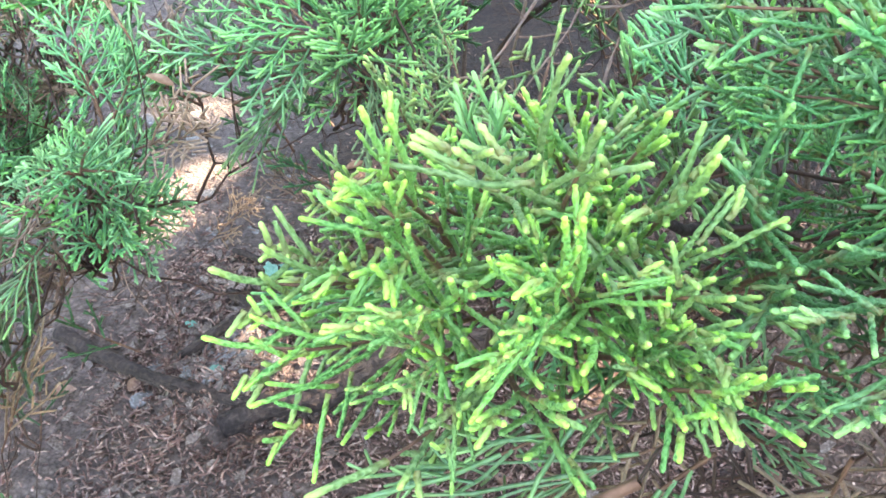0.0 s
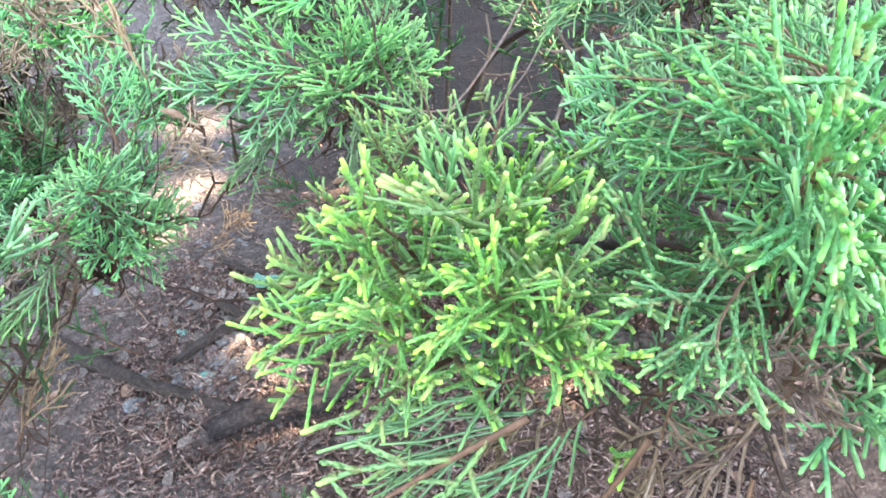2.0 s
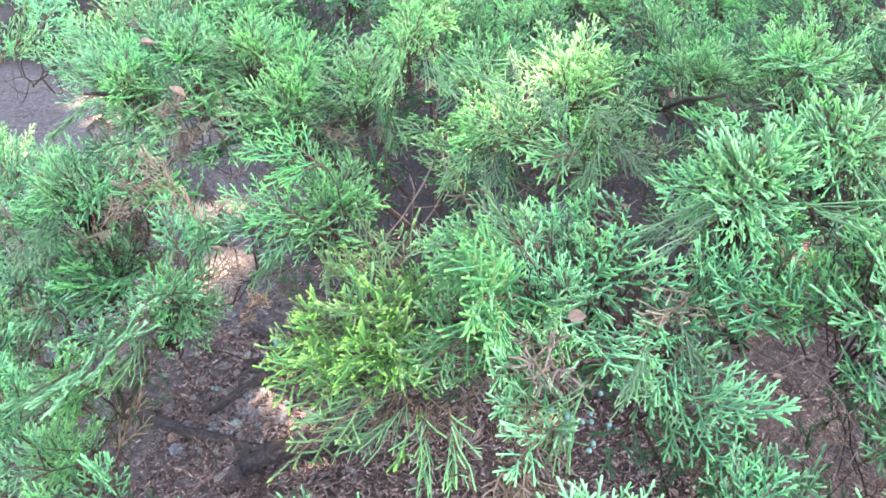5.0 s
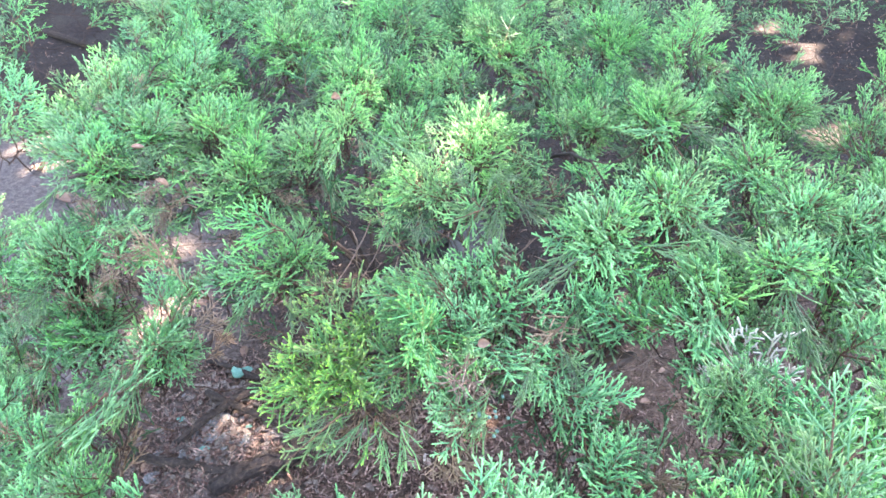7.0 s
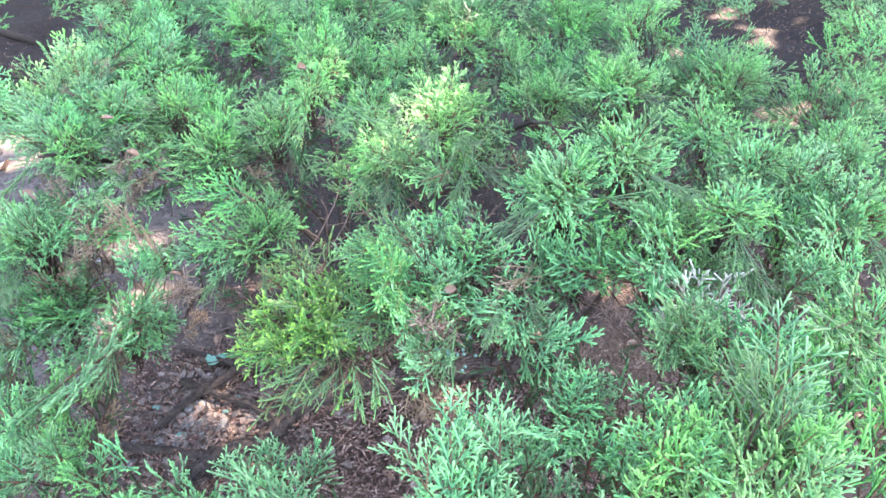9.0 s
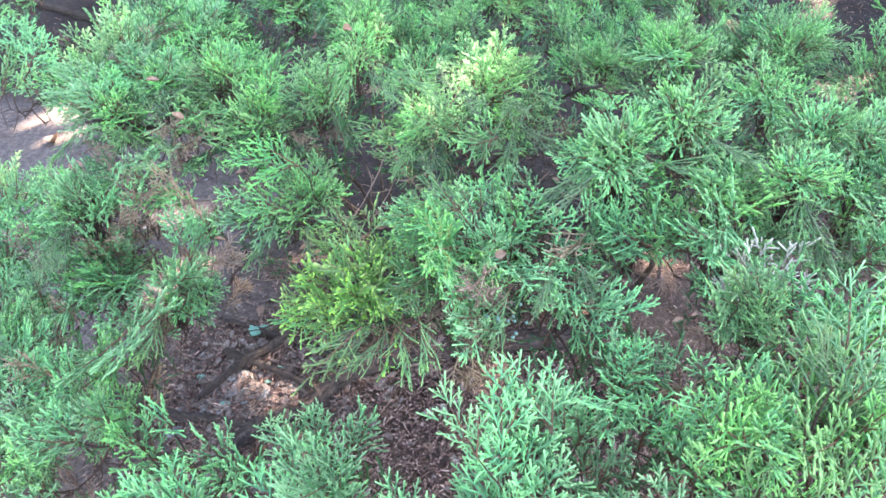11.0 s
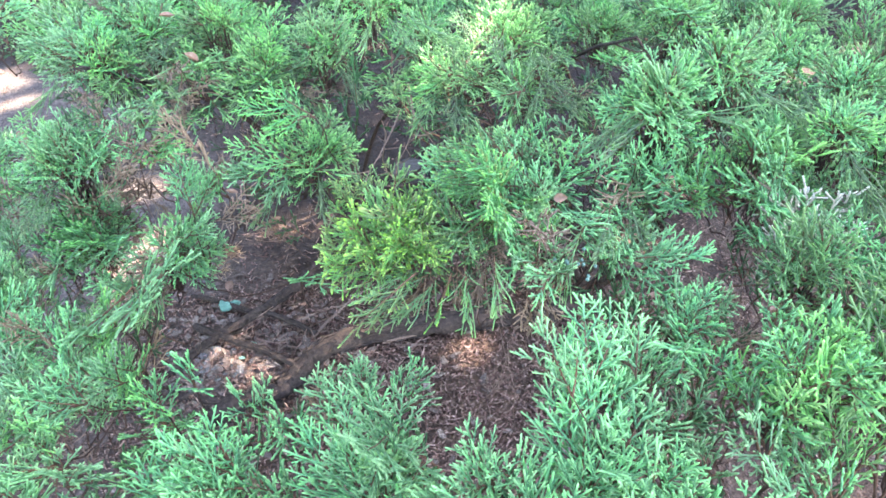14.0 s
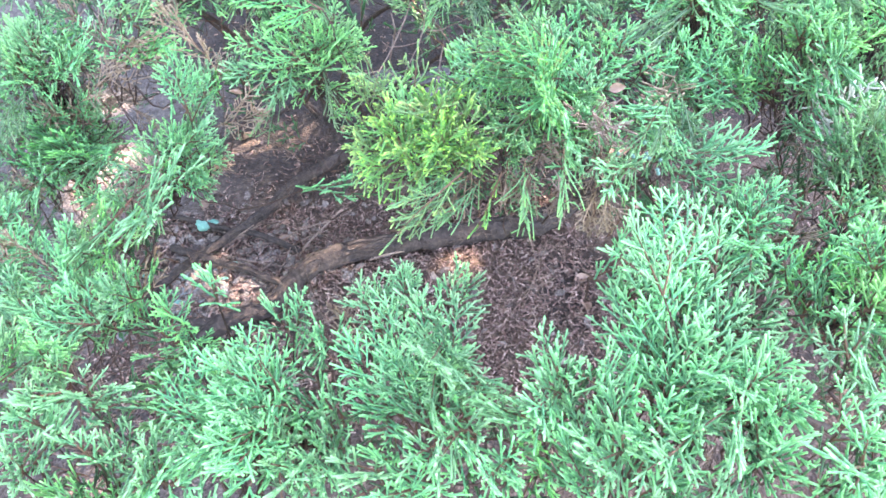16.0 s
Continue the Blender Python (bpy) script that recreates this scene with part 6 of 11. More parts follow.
spray(U, (0.995, 0.749, 0.667), (1.033, 0.847, 0.738))
spray(U, (1.271, 1.028, 0.614), (1.278, 1.128, 0.641))
spray(K, (-0.604, 0.841, 0.689), (-0.532, 0.913, 0.733))
spray(K, (-0.519, 0.915, 0.748), (-0.452, 0.854, 0.769))
spray(K, (-0.639, 1.029, 0.666), (-0.533, 1.060, 0.711))
spray(K, (-0.342, 0.920, 0.689), (-0.369, 1.014, 0.691))
spray(K, (-0.292, 0.876, 0.695), (-0.325, 0.977, 0.706))
spray(U, (-0.206, 0.680, 0.746), (-0.207, 0.788, 0.779))
spray(K, (-0.164, 0.861, 0.708), (-0.213, 0.932, 0.706))
spray(K, (-0.154, 0.869, 0.702), (-0.172, 0.945, 0.704))
spray(K, (-0.131, 0.772, 0.735), (-0.108, 0.738, 0.783))
spray(K, (-0.068, 0.941, 0.725), (-0.054, 0.859, 0.755))
spray(Y, (-0.013, 0.965, 0.717), (-0.045, 0.918, 0.730))
spray(U, (0.075, 0.841, 0.687), (-0.006, 0.869, 0.729))
spray(U, (0.063, 1.058, 0.673), (0.018, 0.974, 0.693))
spray(K, (0.109, 0.813, 0.714), (0.097, 0.927, 0.712))
spray(K, (0.116, 0.839, 0.709), (0.126, 0.958, 0.706))
spray(K, (0.174, 1.050, 0.674), (0.160, 0.942, 0.721))
spray(Y, (0.251, 0.848, 0.705), (0.250, 0.909, 0.734))
spray(U, (0.256, 0.712, 0.718), (0.259, 0.844, 0.732))
spray(K, (0.337, 0.942, 0.700), (0.312, 0.823, 0.742))
spray(Y, (0.354, 1.081, 0.634), (0.376, 1.059, 0.649))
spray(U, (0.378, 0.588, 0.713), (0.363, 0.674, 0.781))
spray(K, (0.444, 0.901, 0.660), (0.466, 1.006, 0.674))
spray(U, (0.521, 0.721, 0.684), (0.478, 0.787, 0.741))
spray(U, (0.437, 0.922, 0.659), (0.527, 0.875, 0.717))
spray(K, (0.542, 0.739, 0.703), (0.564, 0.834, 0.704))
spray(K, (0.545, 0.692, 0.712), (0.577, 0.764, 0.753))
spray(K, (0.646, 0.822, 0.713), (0.649, 0.793, 0.742))
spray(U, (0.782, 0.856, 0.648), (0.745, 0.950, 0.690))
spray(U, (0.735, 0.942, 0.566), (0.821, 0.980, 0.648))
spray(K, (1.012, 0.933, 0.617), (1.100, 0.984, 0.655))
spray(K, (1.054, 0.799, 0.665), (1.099, 0.899, 0.692))
spray(U, (0.931, 0.726, 0.660), (0.995, 0.719, 0.743))
spray(U, (-0.754, 1.090, 0.604), (-0.647, 1.055, 0.637))
spray(K, (-0.586, 0.906, 0.605), (-0.588, 1.014, 0.662))
spray(K, (-0.457, 0.755, 0.673), (-0.442, 0.842, 0.722))
spray(U, (-0.349, 0.926, 0.651), (-0.409, 0.859, 0.716))
spray(U, (-0.345, 1.005, 0.649), (-0.385, 0.931, 0.687))
spray(U, (-0.253, 0.669, 0.707), (-0.286, 0.749, 0.749))
spray(U, (-0.241, 0.705, 0.684), (-0.254, 0.794, 0.718))
spray(Y, (-0.195, 0.738, 0.698), (-0.242, 0.817, 0.695))
spray(Y, (-0.190, 0.813, 0.705), (-0.206, 0.836, 0.712))
spray(K, (-0.094, 0.672, 0.708), (-0.134, 0.774, 0.709))
spray(K, (-0.085, 0.629, 0.741), (-0.077, 0.677, 0.774))
spray(K, (-0.086, 0.662, 0.730), (-0.078, 0.749, 0.732))
spray(K, (-0.157, 0.850, 0.630), (-0.068, 0.899, 0.680))
spray(K, (0.072, 0.945, 0.646), (-0.007, 0.892, 0.670))
spray(Y, (0.054, 0.731, 0.661), (0.045, 0.847, 0.695))
spray(U, (0.126, 0.735, 0.667), (0.101, 0.823, 0.699))
spray(K, (0.171, 0.577, 0.730), (0.137, 0.584, 0.778))
spray(U, (0.145, 0.742, 0.633), (0.161, 0.836, 0.689))
spray(K, (0.165, 0.786, 0.603), (0.213, 0.864, 0.666))
spray(K, (0.258, 0.580, 0.725), (0.250, 0.648, 0.770))
spray(U, (0.325, 0.867, 0.581), (0.329, 0.968, 0.640))
spray(U, (0.432, 0.814, 0.650), (0.342, 0.786, 0.703))
spray(K, (0.393, 0.700, 0.680), (0.387, 0.801, 0.674))
spray(K, (0.434, 0.710, 0.699), (0.399, 0.706, 0.733))
spray(K, (0.479, 0.761, 0.677), (0.488, 0.865, 0.668))
spray(U, (0.607, 0.806, 0.602), (0.531, 0.854, 0.678))
spray(U, (0.564, 0.652, 0.664), (0.502, 0.688, 0.729))
spray(Y, (0.515, 0.697, 0.726), (0.545, 0.675, 0.763))
spray(U, (0.557, 0.682, 0.667), (0.610, 0.678, 0.736))
spray(K, (0.733, 0.777, 0.647), (0.746, 0.890, 0.648))
spray(K, (0.723, 0.741, 0.654), (0.704, 0.738, 0.712))
spray(K, (0.745, 0.748, 0.660), (0.799, 0.802, 0.694))
spray(K, (0.871, 0.631, 0.652), (0.939, 0.713, 0.708))
spray(Y, (0.953, 0.790, 0.607), (1.008, 0.723, 0.708))
spray(K, (-0.287, 0.680, 0.682), (-0.341, 0.759, 0.689))
spray(K, (-0.245, 0.667, 0.708), (-0.273, 0.670, 0.751))
spray(K, (-0.168, 0.689, 0.722), (-0.219, 0.677, 0.751))
spray(K, (-0.174, 0.633, 0.717), (-0.179, 0.646, 0.761))
spray(K, (-0.182, 0.675, 0.700), (-0.202, 0.745, 0.701))
spray(Y, (-0.188, 0.693, 0.709), (-0.142, 0.701, 0.724))
spray(K, (-0.044, 0.631, 0.708), (-0.072, 0.662, 0.717))
spray(Y, (-0.023, 0.644, 0.686), (-0.068, 0.733, 0.686))
spray(K, (0.012, 0.613, 0.690), (-0.003, 0.732, 0.688))
spray(K, (0.067, 0.593, 0.708), (0.040, 0.652, 0.742))
spray(K, (0.105, 0.835, 0.664), (0.046, 0.778, 0.693))
spray(K, (0.156, 0.621, 0.696), (0.122, 0.702, 0.698))
spray(U, (0.121, 0.533, 0.717), (0.126, 0.631, 0.747))
spray(K, (0.184, 0.605, 0.706), (0.173, 0.662, 0.711))
spray(K, (0.253, 0.605, 0.712), (0.232, 0.714, 0.685))
spray(K, (0.269, 0.643, 0.707), (0.258, 0.749, 0.691))
spray(U, (0.332, 0.545, 0.689), (0.293, 0.580, 0.763))
spray(U, (0.356, 0.555, 0.675), (0.324, 0.628, 0.748))
spray(Y, (0.428, 0.762, 0.674), (0.392, 0.794, 0.653))
spray(Y, (0.443, 0.710, 0.671), (0.427, 0.773, 0.675))
spray(Y, (0.439, 0.656, 0.676), (0.419, 0.638, 0.710))
spray(Y, (0.479, 0.696, 0.676), (0.484, 0.714, 0.680))
spray(Y, (0.515, 0.629, 0.698), (0.499, 0.628, 0.733))
spray(K, (0.530, 0.552, 0.636), (0.517, 0.608, 0.715))
spray(U, (0.620, 0.586, 0.619), (0.603, 0.671, 0.693))
spray(K, (0.786, 0.816, 0.636), (0.698, 0.753, 0.651))
spray(U, (0.778, 0.775, 0.666), (0.705, 0.671, 0.676))
spray(K, (0.726, 0.717, 0.649), (0.741, 0.688, 0.700))
spray(K, (0.795, 0.546, 0.643), (0.877, 0.634, 0.660))
spray(K, (0.883, 0.683, 0.585), (0.971, 0.685, 0.667))
spray(U, (1.083, 0.658, 0.610), (1.000, 0.668, 0.658))
spray(U, (-0.276, 0.669, 0.622), (-0.313, 0.748, 0.681))
spray(U, (-0.214, 0.636, 0.667), (-0.257, 0.695, 0.704))
spray(U, (-0.091, 0.497, 0.711), (-0.146, 0.530, 0.770))
spray(K, (-0.170, 0.655, 0.726), (-0.141, 0.553, 0.744))
spray(K, (-0.035, 0.545, 0.692), (-0.107, 0.579, 0.724))
spray(U, (-0.005, 0.581, 0.720), (-0.038, 0.491, 0.768))
spray(Y, (-0.030, 0.518, 0.720), (-0.035, 0.568, 0.759))
spray(U, (0.009, 0.681, 0.600), (-0.043, 0.790, 0.631))
spray(K, (0.043, 0.538, 0.698), (0.042, 0.508, 0.758))
spray(U, (-0.052, 0.889, 0.555), (0.035, 0.828, 0.596))
spray(U, (0.071, 0.471, 0.650), (0.099, 0.480, 0.780))
spray(K, (0.174, 0.697, 0.693), (0.150, 0.748, 0.668))
spray(U, (0.177, 0.441, 0.698), (0.185, 0.532, 0.758))
spray(U, (0.251, 0.524, 0.652), (0.218, 0.611, 0.707))
spray(U, (0.261, 0.715, 0.674), (0.239, 0.589, 0.700))
spray(Y, (0.284, 0.545, 0.662), (0.281, 0.622, 0.679))
spray(K, (0.286, 0.570, 0.693), (0.319, 0.556, 0.735))
spray(K, (0.334, 0.586, 0.684), (0.349, 0.572, 0.715))
spray(K, (0.503, 0.689, 0.563), (0.417, 0.697, 0.633))
spray(U, (0.549, 0.681, 0.632), (0.456, 0.669, 0.671))
spray(U, (0.539, 0.715, 0.672), (0.463, 0.633, 0.685))
spray(K, (0.418, 0.304, 0.810), (0.386, 0.268, 0.854))
spray(K, (0.563, 0.624, 0.579), (0.548, 0.676, 0.646))
spray(K, (0.431, 0.309, 0.786), (0.436, 0.299, 0.837))
spray(K, (0.568, 0.462, 0.748), (0.537, 0.403, 0.773))
spray(K, (0.713, 0.610, 0.576), (0.702, 0.692, 0.621))
spray(K, (0.696, 0.464, 0.659), (0.699, 0.574, 0.679))
spray(K, (0.718, 0.567, 0.614), (0.769, 0.637, 0.661))
spray(K, (0.785, 0.528, 0.648), (0.835, 0.600, 0.669))
spray(U, (0.982, 0.644, 0.575), (0.897, 0.678, 0.649))
spray(Y, (0.766, 0.467, 0.681), (0.787, 0.466, 0.745))
spray(K, (0.832, 0.407, 0.629), (0.867, 0.513, 0.704))
spray(U, (-0.226, 0.568, 0.643), (-0.273, 0.623, 0.691))
spray(K, (-0.227, 0.612, 0.707), (-0.202, 0.530, 0.726))
spray(K, (-0.218, 0.624, 0.705), (-0.178, 0.537, 0.725))
spray(K, (-0.181, 0.703, 0.696), (-0.172, 0.685, 0.668))
spray(K, (-0.096, 0.515, 0.745), (-0.073, 0.414, 0.771))
spray(U, (-0.008, 0.500, 0.657), (-0.046, 0.474, 0.748))
spray(K, (-0.038, 0.556, 0.686), (0.004, 0.589, 0.705))
spray(U, (-0.064, 0.782, 0.586), (-0.003, 0.692, 0.622))
spray(K, (0.035, 0.655, 0.698), (0.050, 0.688, 0.664))
spray(U, (0.187, 0.695, 0.609), (0.097, 0.683, 0.651))
spray(K, (0.182, 0.516, 0.721), (0.143, 0.514, 0.717))
spray(K, (0.214, 0.424, 0.746), (0.179, 0.414, 0.768))
spray(Y, (0.209, 0.507, 0.731), (0.217, 0.478, 0.743))
spray(K, (0.205, 0.470, 0.747), (0.217, 0.411, 0.774))
spray(Y, (0.295, 0.559, 0.693), (0.259, 0.498, 0.726))
spray(U, (0.426, 0.665, 0.548), (0.374, 0.639, 0.632))
spray(K, (0.379, 0.478, 0.609), (0.376, 0.559, 0.668))
spray(K, (0.301, 0.559, 0.668), (0.424, 0.581, 0.647))
spray(K, (0.336, 0.273, 0.772), (0.354, 0.255, 0.838))
spray(K, (0.416, 0.284, 0.788), (0.392, 0.273, 0.834))
spray(U, (0.524, 0.378, 0.629), (0.472, 0.423, 0.737))
spray(K, (0.402, 0.271, 0.781), (0.450, 0.283, 0.820))
spray(U, (0.498, 0.335, 0.673), (0.496, 0.334, 0.785))
spray(U, (0.626, 0.497, 0.679), (0.673, 0.598, 0.649))
spray(U, (0.696, 0.473, 0.597), (0.686, 0.578, 0.654))
spray(U, (0.744, 0.505, 0.604), (0.736, 0.600, 0.631))
spray(U, (0.766, 0.643, 0.638), (0.743, 0.527, 0.664))
spray(U, (0.610, 0.217, 0.694), (0.580, 0.255, 0.813))
spray(K, (0.780, 0.485, 0.659), (0.821, 0.537, 0.655))
spray(U, (0.685, 0.350, 0.675), (0.756, 0.404, 0.740))
spray(K, (0.987, 0.582, 0.628), (0.904, 0.561, 0.664))
spray(U, (-0.169, 0.531, 0.627), (-0.247, 0.513, 0.712))
spray(K, (-0.277, 0.596, 0.621), (-0.278, 0.628, 0.636))
spray(K, (-0.228, 0.643, 0.683), (-0.203, 0.608, 0.673))
spray(U, (-0.175, 0.661, 0.666), (-0.189, 0.559, 0.682))
spray(U, (-0.156, 0.494, 0.710), (-0.102, 0.415, 0.753))
spray(K, (-0.106, 0.501, 0.734), (-0.063, 0.401, 0.763))
spray(U, (-0.042, 0.740, 0.598), (-0.081, 0.621, 0.632))
spray(U, (-0.034, 0.500, 0.732), (-0.004, 0.413, 0.756))
spray(U, (-0.034, 0.693, 0.620), (-0.014, 0.595, 0.636))
spray(U, (0.005, 0.678, 0.647), (0.032, 0.577, 0.674))
spray(K, (0.029, 0.540, 0.638), (0.052, 0.591, 0.630))
spray(K, (0.129, 0.605, 0.676), (0.113, 0.493, 0.699))
spray(U, (0.214, 0.383, 0.724), (0.131, 0.465, 0.721))
spray(K, (0.247, 0.382, 0.762), (0.183, 0.319, 0.777))
spray(K, (0.293, 0.544, 0.690), (0.259, 0.459, 0.719))
spray(K, (0.372, 0.323, 0.740), (0.336, 0.394, 0.737))
spray(U, (0.361, 0.298, 0.766), (0.351, 0.398, 0.733))
spray(K, (0.353, 0.253, 0.786), (0.321, 0.265, 0.814))
spray(U, (0.332, 0.321, 0.723), (0.375, 0.269, 0.803))
spray(U, (0.515, 0.577, 0.619), (0.537, 0.659, 0.590))
spray(U, (0.499, 0.315, 0.706), (0.422, 0.280, 0.806))
spray(Y, (0.432, 0.249, 0.741), (0.473, 0.332, 0.737))
spray(Y, (0.700, 0.500, 0.506), (0.660, 0.612, 0.572))
spray(K, (0.699, 0.527, 0.558), (0.697, 0.630, 0.595))
spray(Y, (0.670, 0.468, 0.616), (0.684, 0.563, 0.624))
spray(Y, (0.706, 0.430, 0.613), (0.709, 0.540, 0.647))
spray(K, (0.626, 0.378, 0.714), (0.672, 0.414, 0.706))
spray(U, (0.651, 0.268, 0.742), (0.572, 0.236, 0.802))
spray(K, (0.611, 0.246, 0.737), (0.607, 0.235, 0.799))
spray(K, (0.647, 0.260, 0.730), (0.722, 0.343, 0.732))
spray(K, (0.669, 0.268, 0.706), (0.699, 0.280, 0.763))
spray(K, (-1.245, 2.492, 0.692), (-1.249, 2.592, 0.703))
spray(K, (-1.279, 2.672, 0.608), (-1.301, 2.757, 0.630))
spray(Y, (-1.132, 2.587, 0.669), (-1.176, 2.688, 0.674))
spray(Y, (-1.026, 2.771, 0.575), (-1.105, 2.810, 0.627))
spray(U, (-0.510, 1.908, 0.758), (-0.548, 1.984, 0.767))
spray(U, (-0.354, 1.913, 0.728), (-0.387, 2.008, 0.740))
spray(K, (-0.343, 1.981, 0.740), (-0.291, 1.905, 0.749))
spray(K, (0.005, 1.583, 0.765), (-0.023, 1.664, 0.775))
spray(K, (-0.031, 1.863, 0.713), (-0.005, 1.948, 0.725))
spray(U, (0.147, 2.061, 0.693), (0.126, 2.146, 0.707))
spray(U, (0.241, 2.154, 0.696), (0.314, 2.219, 0.726))
spray(K, (0.741, 2.090, 0.662), (0.745, 2.214, 0.675))
spray(U, (1.351, 2.826, 0.563), (1.335, 2.949, 0.579))
spray(K, (1.001, 1.839, 0.678), (1.037, 1.921, 0.693))
spray(K, (1.025, 1.671, 0.749), (0.982, 1.589, 0.754))
spray(Y, (1.228, 1.667, 0.712), (1.142, 1.724, 0.764))
spray(U, (1.280, 1.953, 0.660), (1.340, 2.066, 0.677))
spray(U, (1.496, 1.914, 0.690), (1.429, 1.971, 0.723))
spray(K, (1.628, 2.153, 0.669), (1.653, 2.259, 0.682))
spray(K, (1.340, 1.536, 0.742), (1.391, 1.644, 0.763))
spray(K, (1.744, 2.035, 0.618), (1.788, 2.144, 0.634))
spray(U, (1.899, 2.051, 0.600), (1.912, 2.139, 0.617))
spray(K, (-0.931, 1.745, 0.715), (-0.974, 1.854, 0.730))
spray(K, (-0.955, 2.066, 0.621), (-1.043, 2.157, 0.640))
spray(K, (-0.814, 2.033, 0.637), (-0.905, 2.000, 0.666))
spray(K, (-0.771, 1.815, 0.665), (-0.671, 1.799, 0.702))
spray(K, (-0.491, 1.505, 0.717), (-0.512, 1.610, 0.740))
spray(Y, (-0.605, 2.150, 0.619), (-0.619, 2.261, 0.633))
spray(K, (-0.283, 1.385, 0.711), (-0.318, 1.472, 0.721))
spray(U, (-0.288, 1.547, 0.714), (-0.343, 1.638, 0.745))
spray(U, (-0.111, 2.046, 0.686), (-0.126, 1.954, 0.692))
spray(K, (-0.131, 1.614, 0.742), (-0.053, 1.535, 0.767))
spray(Y, (0.006, 1.916, 0.639), (-0.006, 2.028, 0.650))
spray(U, (-0.005, 1.357, 0.736), (0.095, 1.388, 0.777))
spray(U, (0.149, 1.606, 0.712), (0.175, 1.715, 0.737))
spray(K, (0.238, 1.865, 0.631), (0.260, 1.957, 0.644))
spray(Y, (0.218, 1.737, 0.656), (0.314, 1.737, 0.689))
spray(K, (0.580, 1.763, 0.726), (0.526, 1.668, 0.741))
spray(U, (0.816, 2.079, 0.550), (0.763, 2.151, 0.579))
spray(Y, (0.778, 1.990, 0.607), (0.810, 1.893, 0.628))
spray(U, (0.943, 2.061, 0.606), (0.961, 2.158, 0.616))
spray(U, (1.087, 2.087, 0.586), (1.091, 2.215, 0.599))
spray(U, (1.125, 1.993, 0.615), (1.144, 2.080, 0.622))
spray(K, (0.945, 1.359, 0.697), (0.952, 1.450, 0.722))
spray(Y, (1.318, 2.037, 0.545), (1.364, 2.145, 0.554))
spray(U, (1.504, 2.305, 0.533), (1.530, 2.432, 0.546))
spray(K, (1.640, 2.265, 0.536), (1.627, 2.367, 0.550))
spray(K, (1.472, 1.763, 0.601), (1.505, 1.884, 0.620))
spray(K, (1.644, 2.071, 0.577), (1.614, 1.965, 0.587))
spray(U, (1.676, 2.094, 0.537), (1.798, 2.106, 0.568))
spray(K, (1.854, 2.044, 0.558), (1.831, 1.927, 0.578))
spray(K, (-1.075, 2.016, 0.578), (-1.106, 2.102, 0.591))
spray(U, (-0.695, 1.387, 0.678), (-0.744, 1.480, 0.710))
spray(K, (-0.797, 1.593, 0.689), (-0.703, 1.580, 0.729))
spray(U, (-0.691, 1.641, 0.638), (-0.690, 1.731, 0.661))
spray(U, (-0.581, 1.560, 0.664), (-0.623, 1.626, 0.673))
spray(K, (-0.398, 1.262, 0.734), (-0.446, 1.320, 0.757))
spray(Y, (-0.236, 1.004, 0.780), (-0.289, 1.101, 0.801))
spray(U, (-0.322, 1.495, 0.704), (-0.352, 1.426, 0.724))
spray(K, (-0.262, 1.336, 0.689), (-0.285, 1.416, 0.690))
spray(K, (-0.180, 1.215, 0.711), (-0.177, 1.209, 0.769))
spray(U, (-0.286, 1.688, 0.684), (-0.215, 1.632, 0.700))
spray(K, (-0.102, 1.712, 0.620), (-0.138, 1.811, 0.631))
spray(U, (-0.033, 1.436, 0.661), (-0.015, 1.527, 0.675))
spray(U, (-0.018, 1.059, 0.718), (0.052, 1.105, 0.774))
spray(K, (0.117, 1.297, 0.676), (0.117, 1.401, 0.703))
spray(K, (0.150, 1.260, 0.699), (0.156, 1.342, 0.737))
spray(Y, (0.236, 1.658, 0.583), (0.257, 1.778, 0.595))
spray(U, (0.454, 1.798, 0.629), (0.358, 1.738, 0.652))
spray(K, (0.396, 1.863, 0.566), (0.460, 1.981, 0.592))
spray(K, (0.547, 1.902, 0.572), (0.566, 2.006, 0.592))
spray(U, (0.556, 1.720, 0.612), (0.562, 1.814, 0.625))
spray(K, (0.633, 1.772, 0.574), (0.685, 1.891, 0.588))
spray(U, (0.745, 1.323, 0.658), (0.639, 1.306, 0.699))
spray(K, (0.670, 1.379, 0.625), (0.708, 1.478, 0.629))
spray(K, (0.755, 1.337, 0.630), (0.797, 1.440, 0.657))
spray(K, (0.835, 1.244, 0.649), (0.831, 1.335, 0.683))
spray(U, (0.734, 1.014, 0.731), (0.816, 1.104, 0.758))
spray(U, (1.097, 1.701, 0.595), (1.104, 1.591, 0.606))
spray(K, (1.078, 1.383, 0.658), (1.107, 1.482, 0.678))
spray(U, (1.149, 1.428, 0.670), (1.202, 1.506, 0.687))
spray(K, (1.220, 1.345, 0.669), (1.193, 1.428, 0.701))
spray(U, (1.494, 1.516, 0.584), (1.378, 1.532, 0.612))
spray(Y, (1.765, 1.770, 0.531), (1.641, 1.760, 0.570))
spray(K, (1.634, 1.561, 0.585), (1.520, 1.520, 0.612))
spray(K, (-0.843, 1.416, 0.599), (-0.834, 1.529, 0.638))
spray(K, (-1.120, 1.997, 0.541), (-1.009, 1.946, 0.567))
spray(K, (-0.476, 1.023, 0.731), (-0.513, 1.101, 0.758))
spray(K, (-0.729, 1.748, 0.620), (-0.652, 1.669, 0.632))
spray(Y, (-0.320, 1.354, 0.675), (-0.363, 1.439, 0.671))
spray(U, (-0.378, 1.318, 0.709), (-0.309, 1.270, 0.729))
spray(K, (-0.197, 1.075, 0.723), (-0.178, 0.994, 0.769))
spray(K, (-0.218, 1.277, 0.673), (-0.239, 1.365, 0.670))
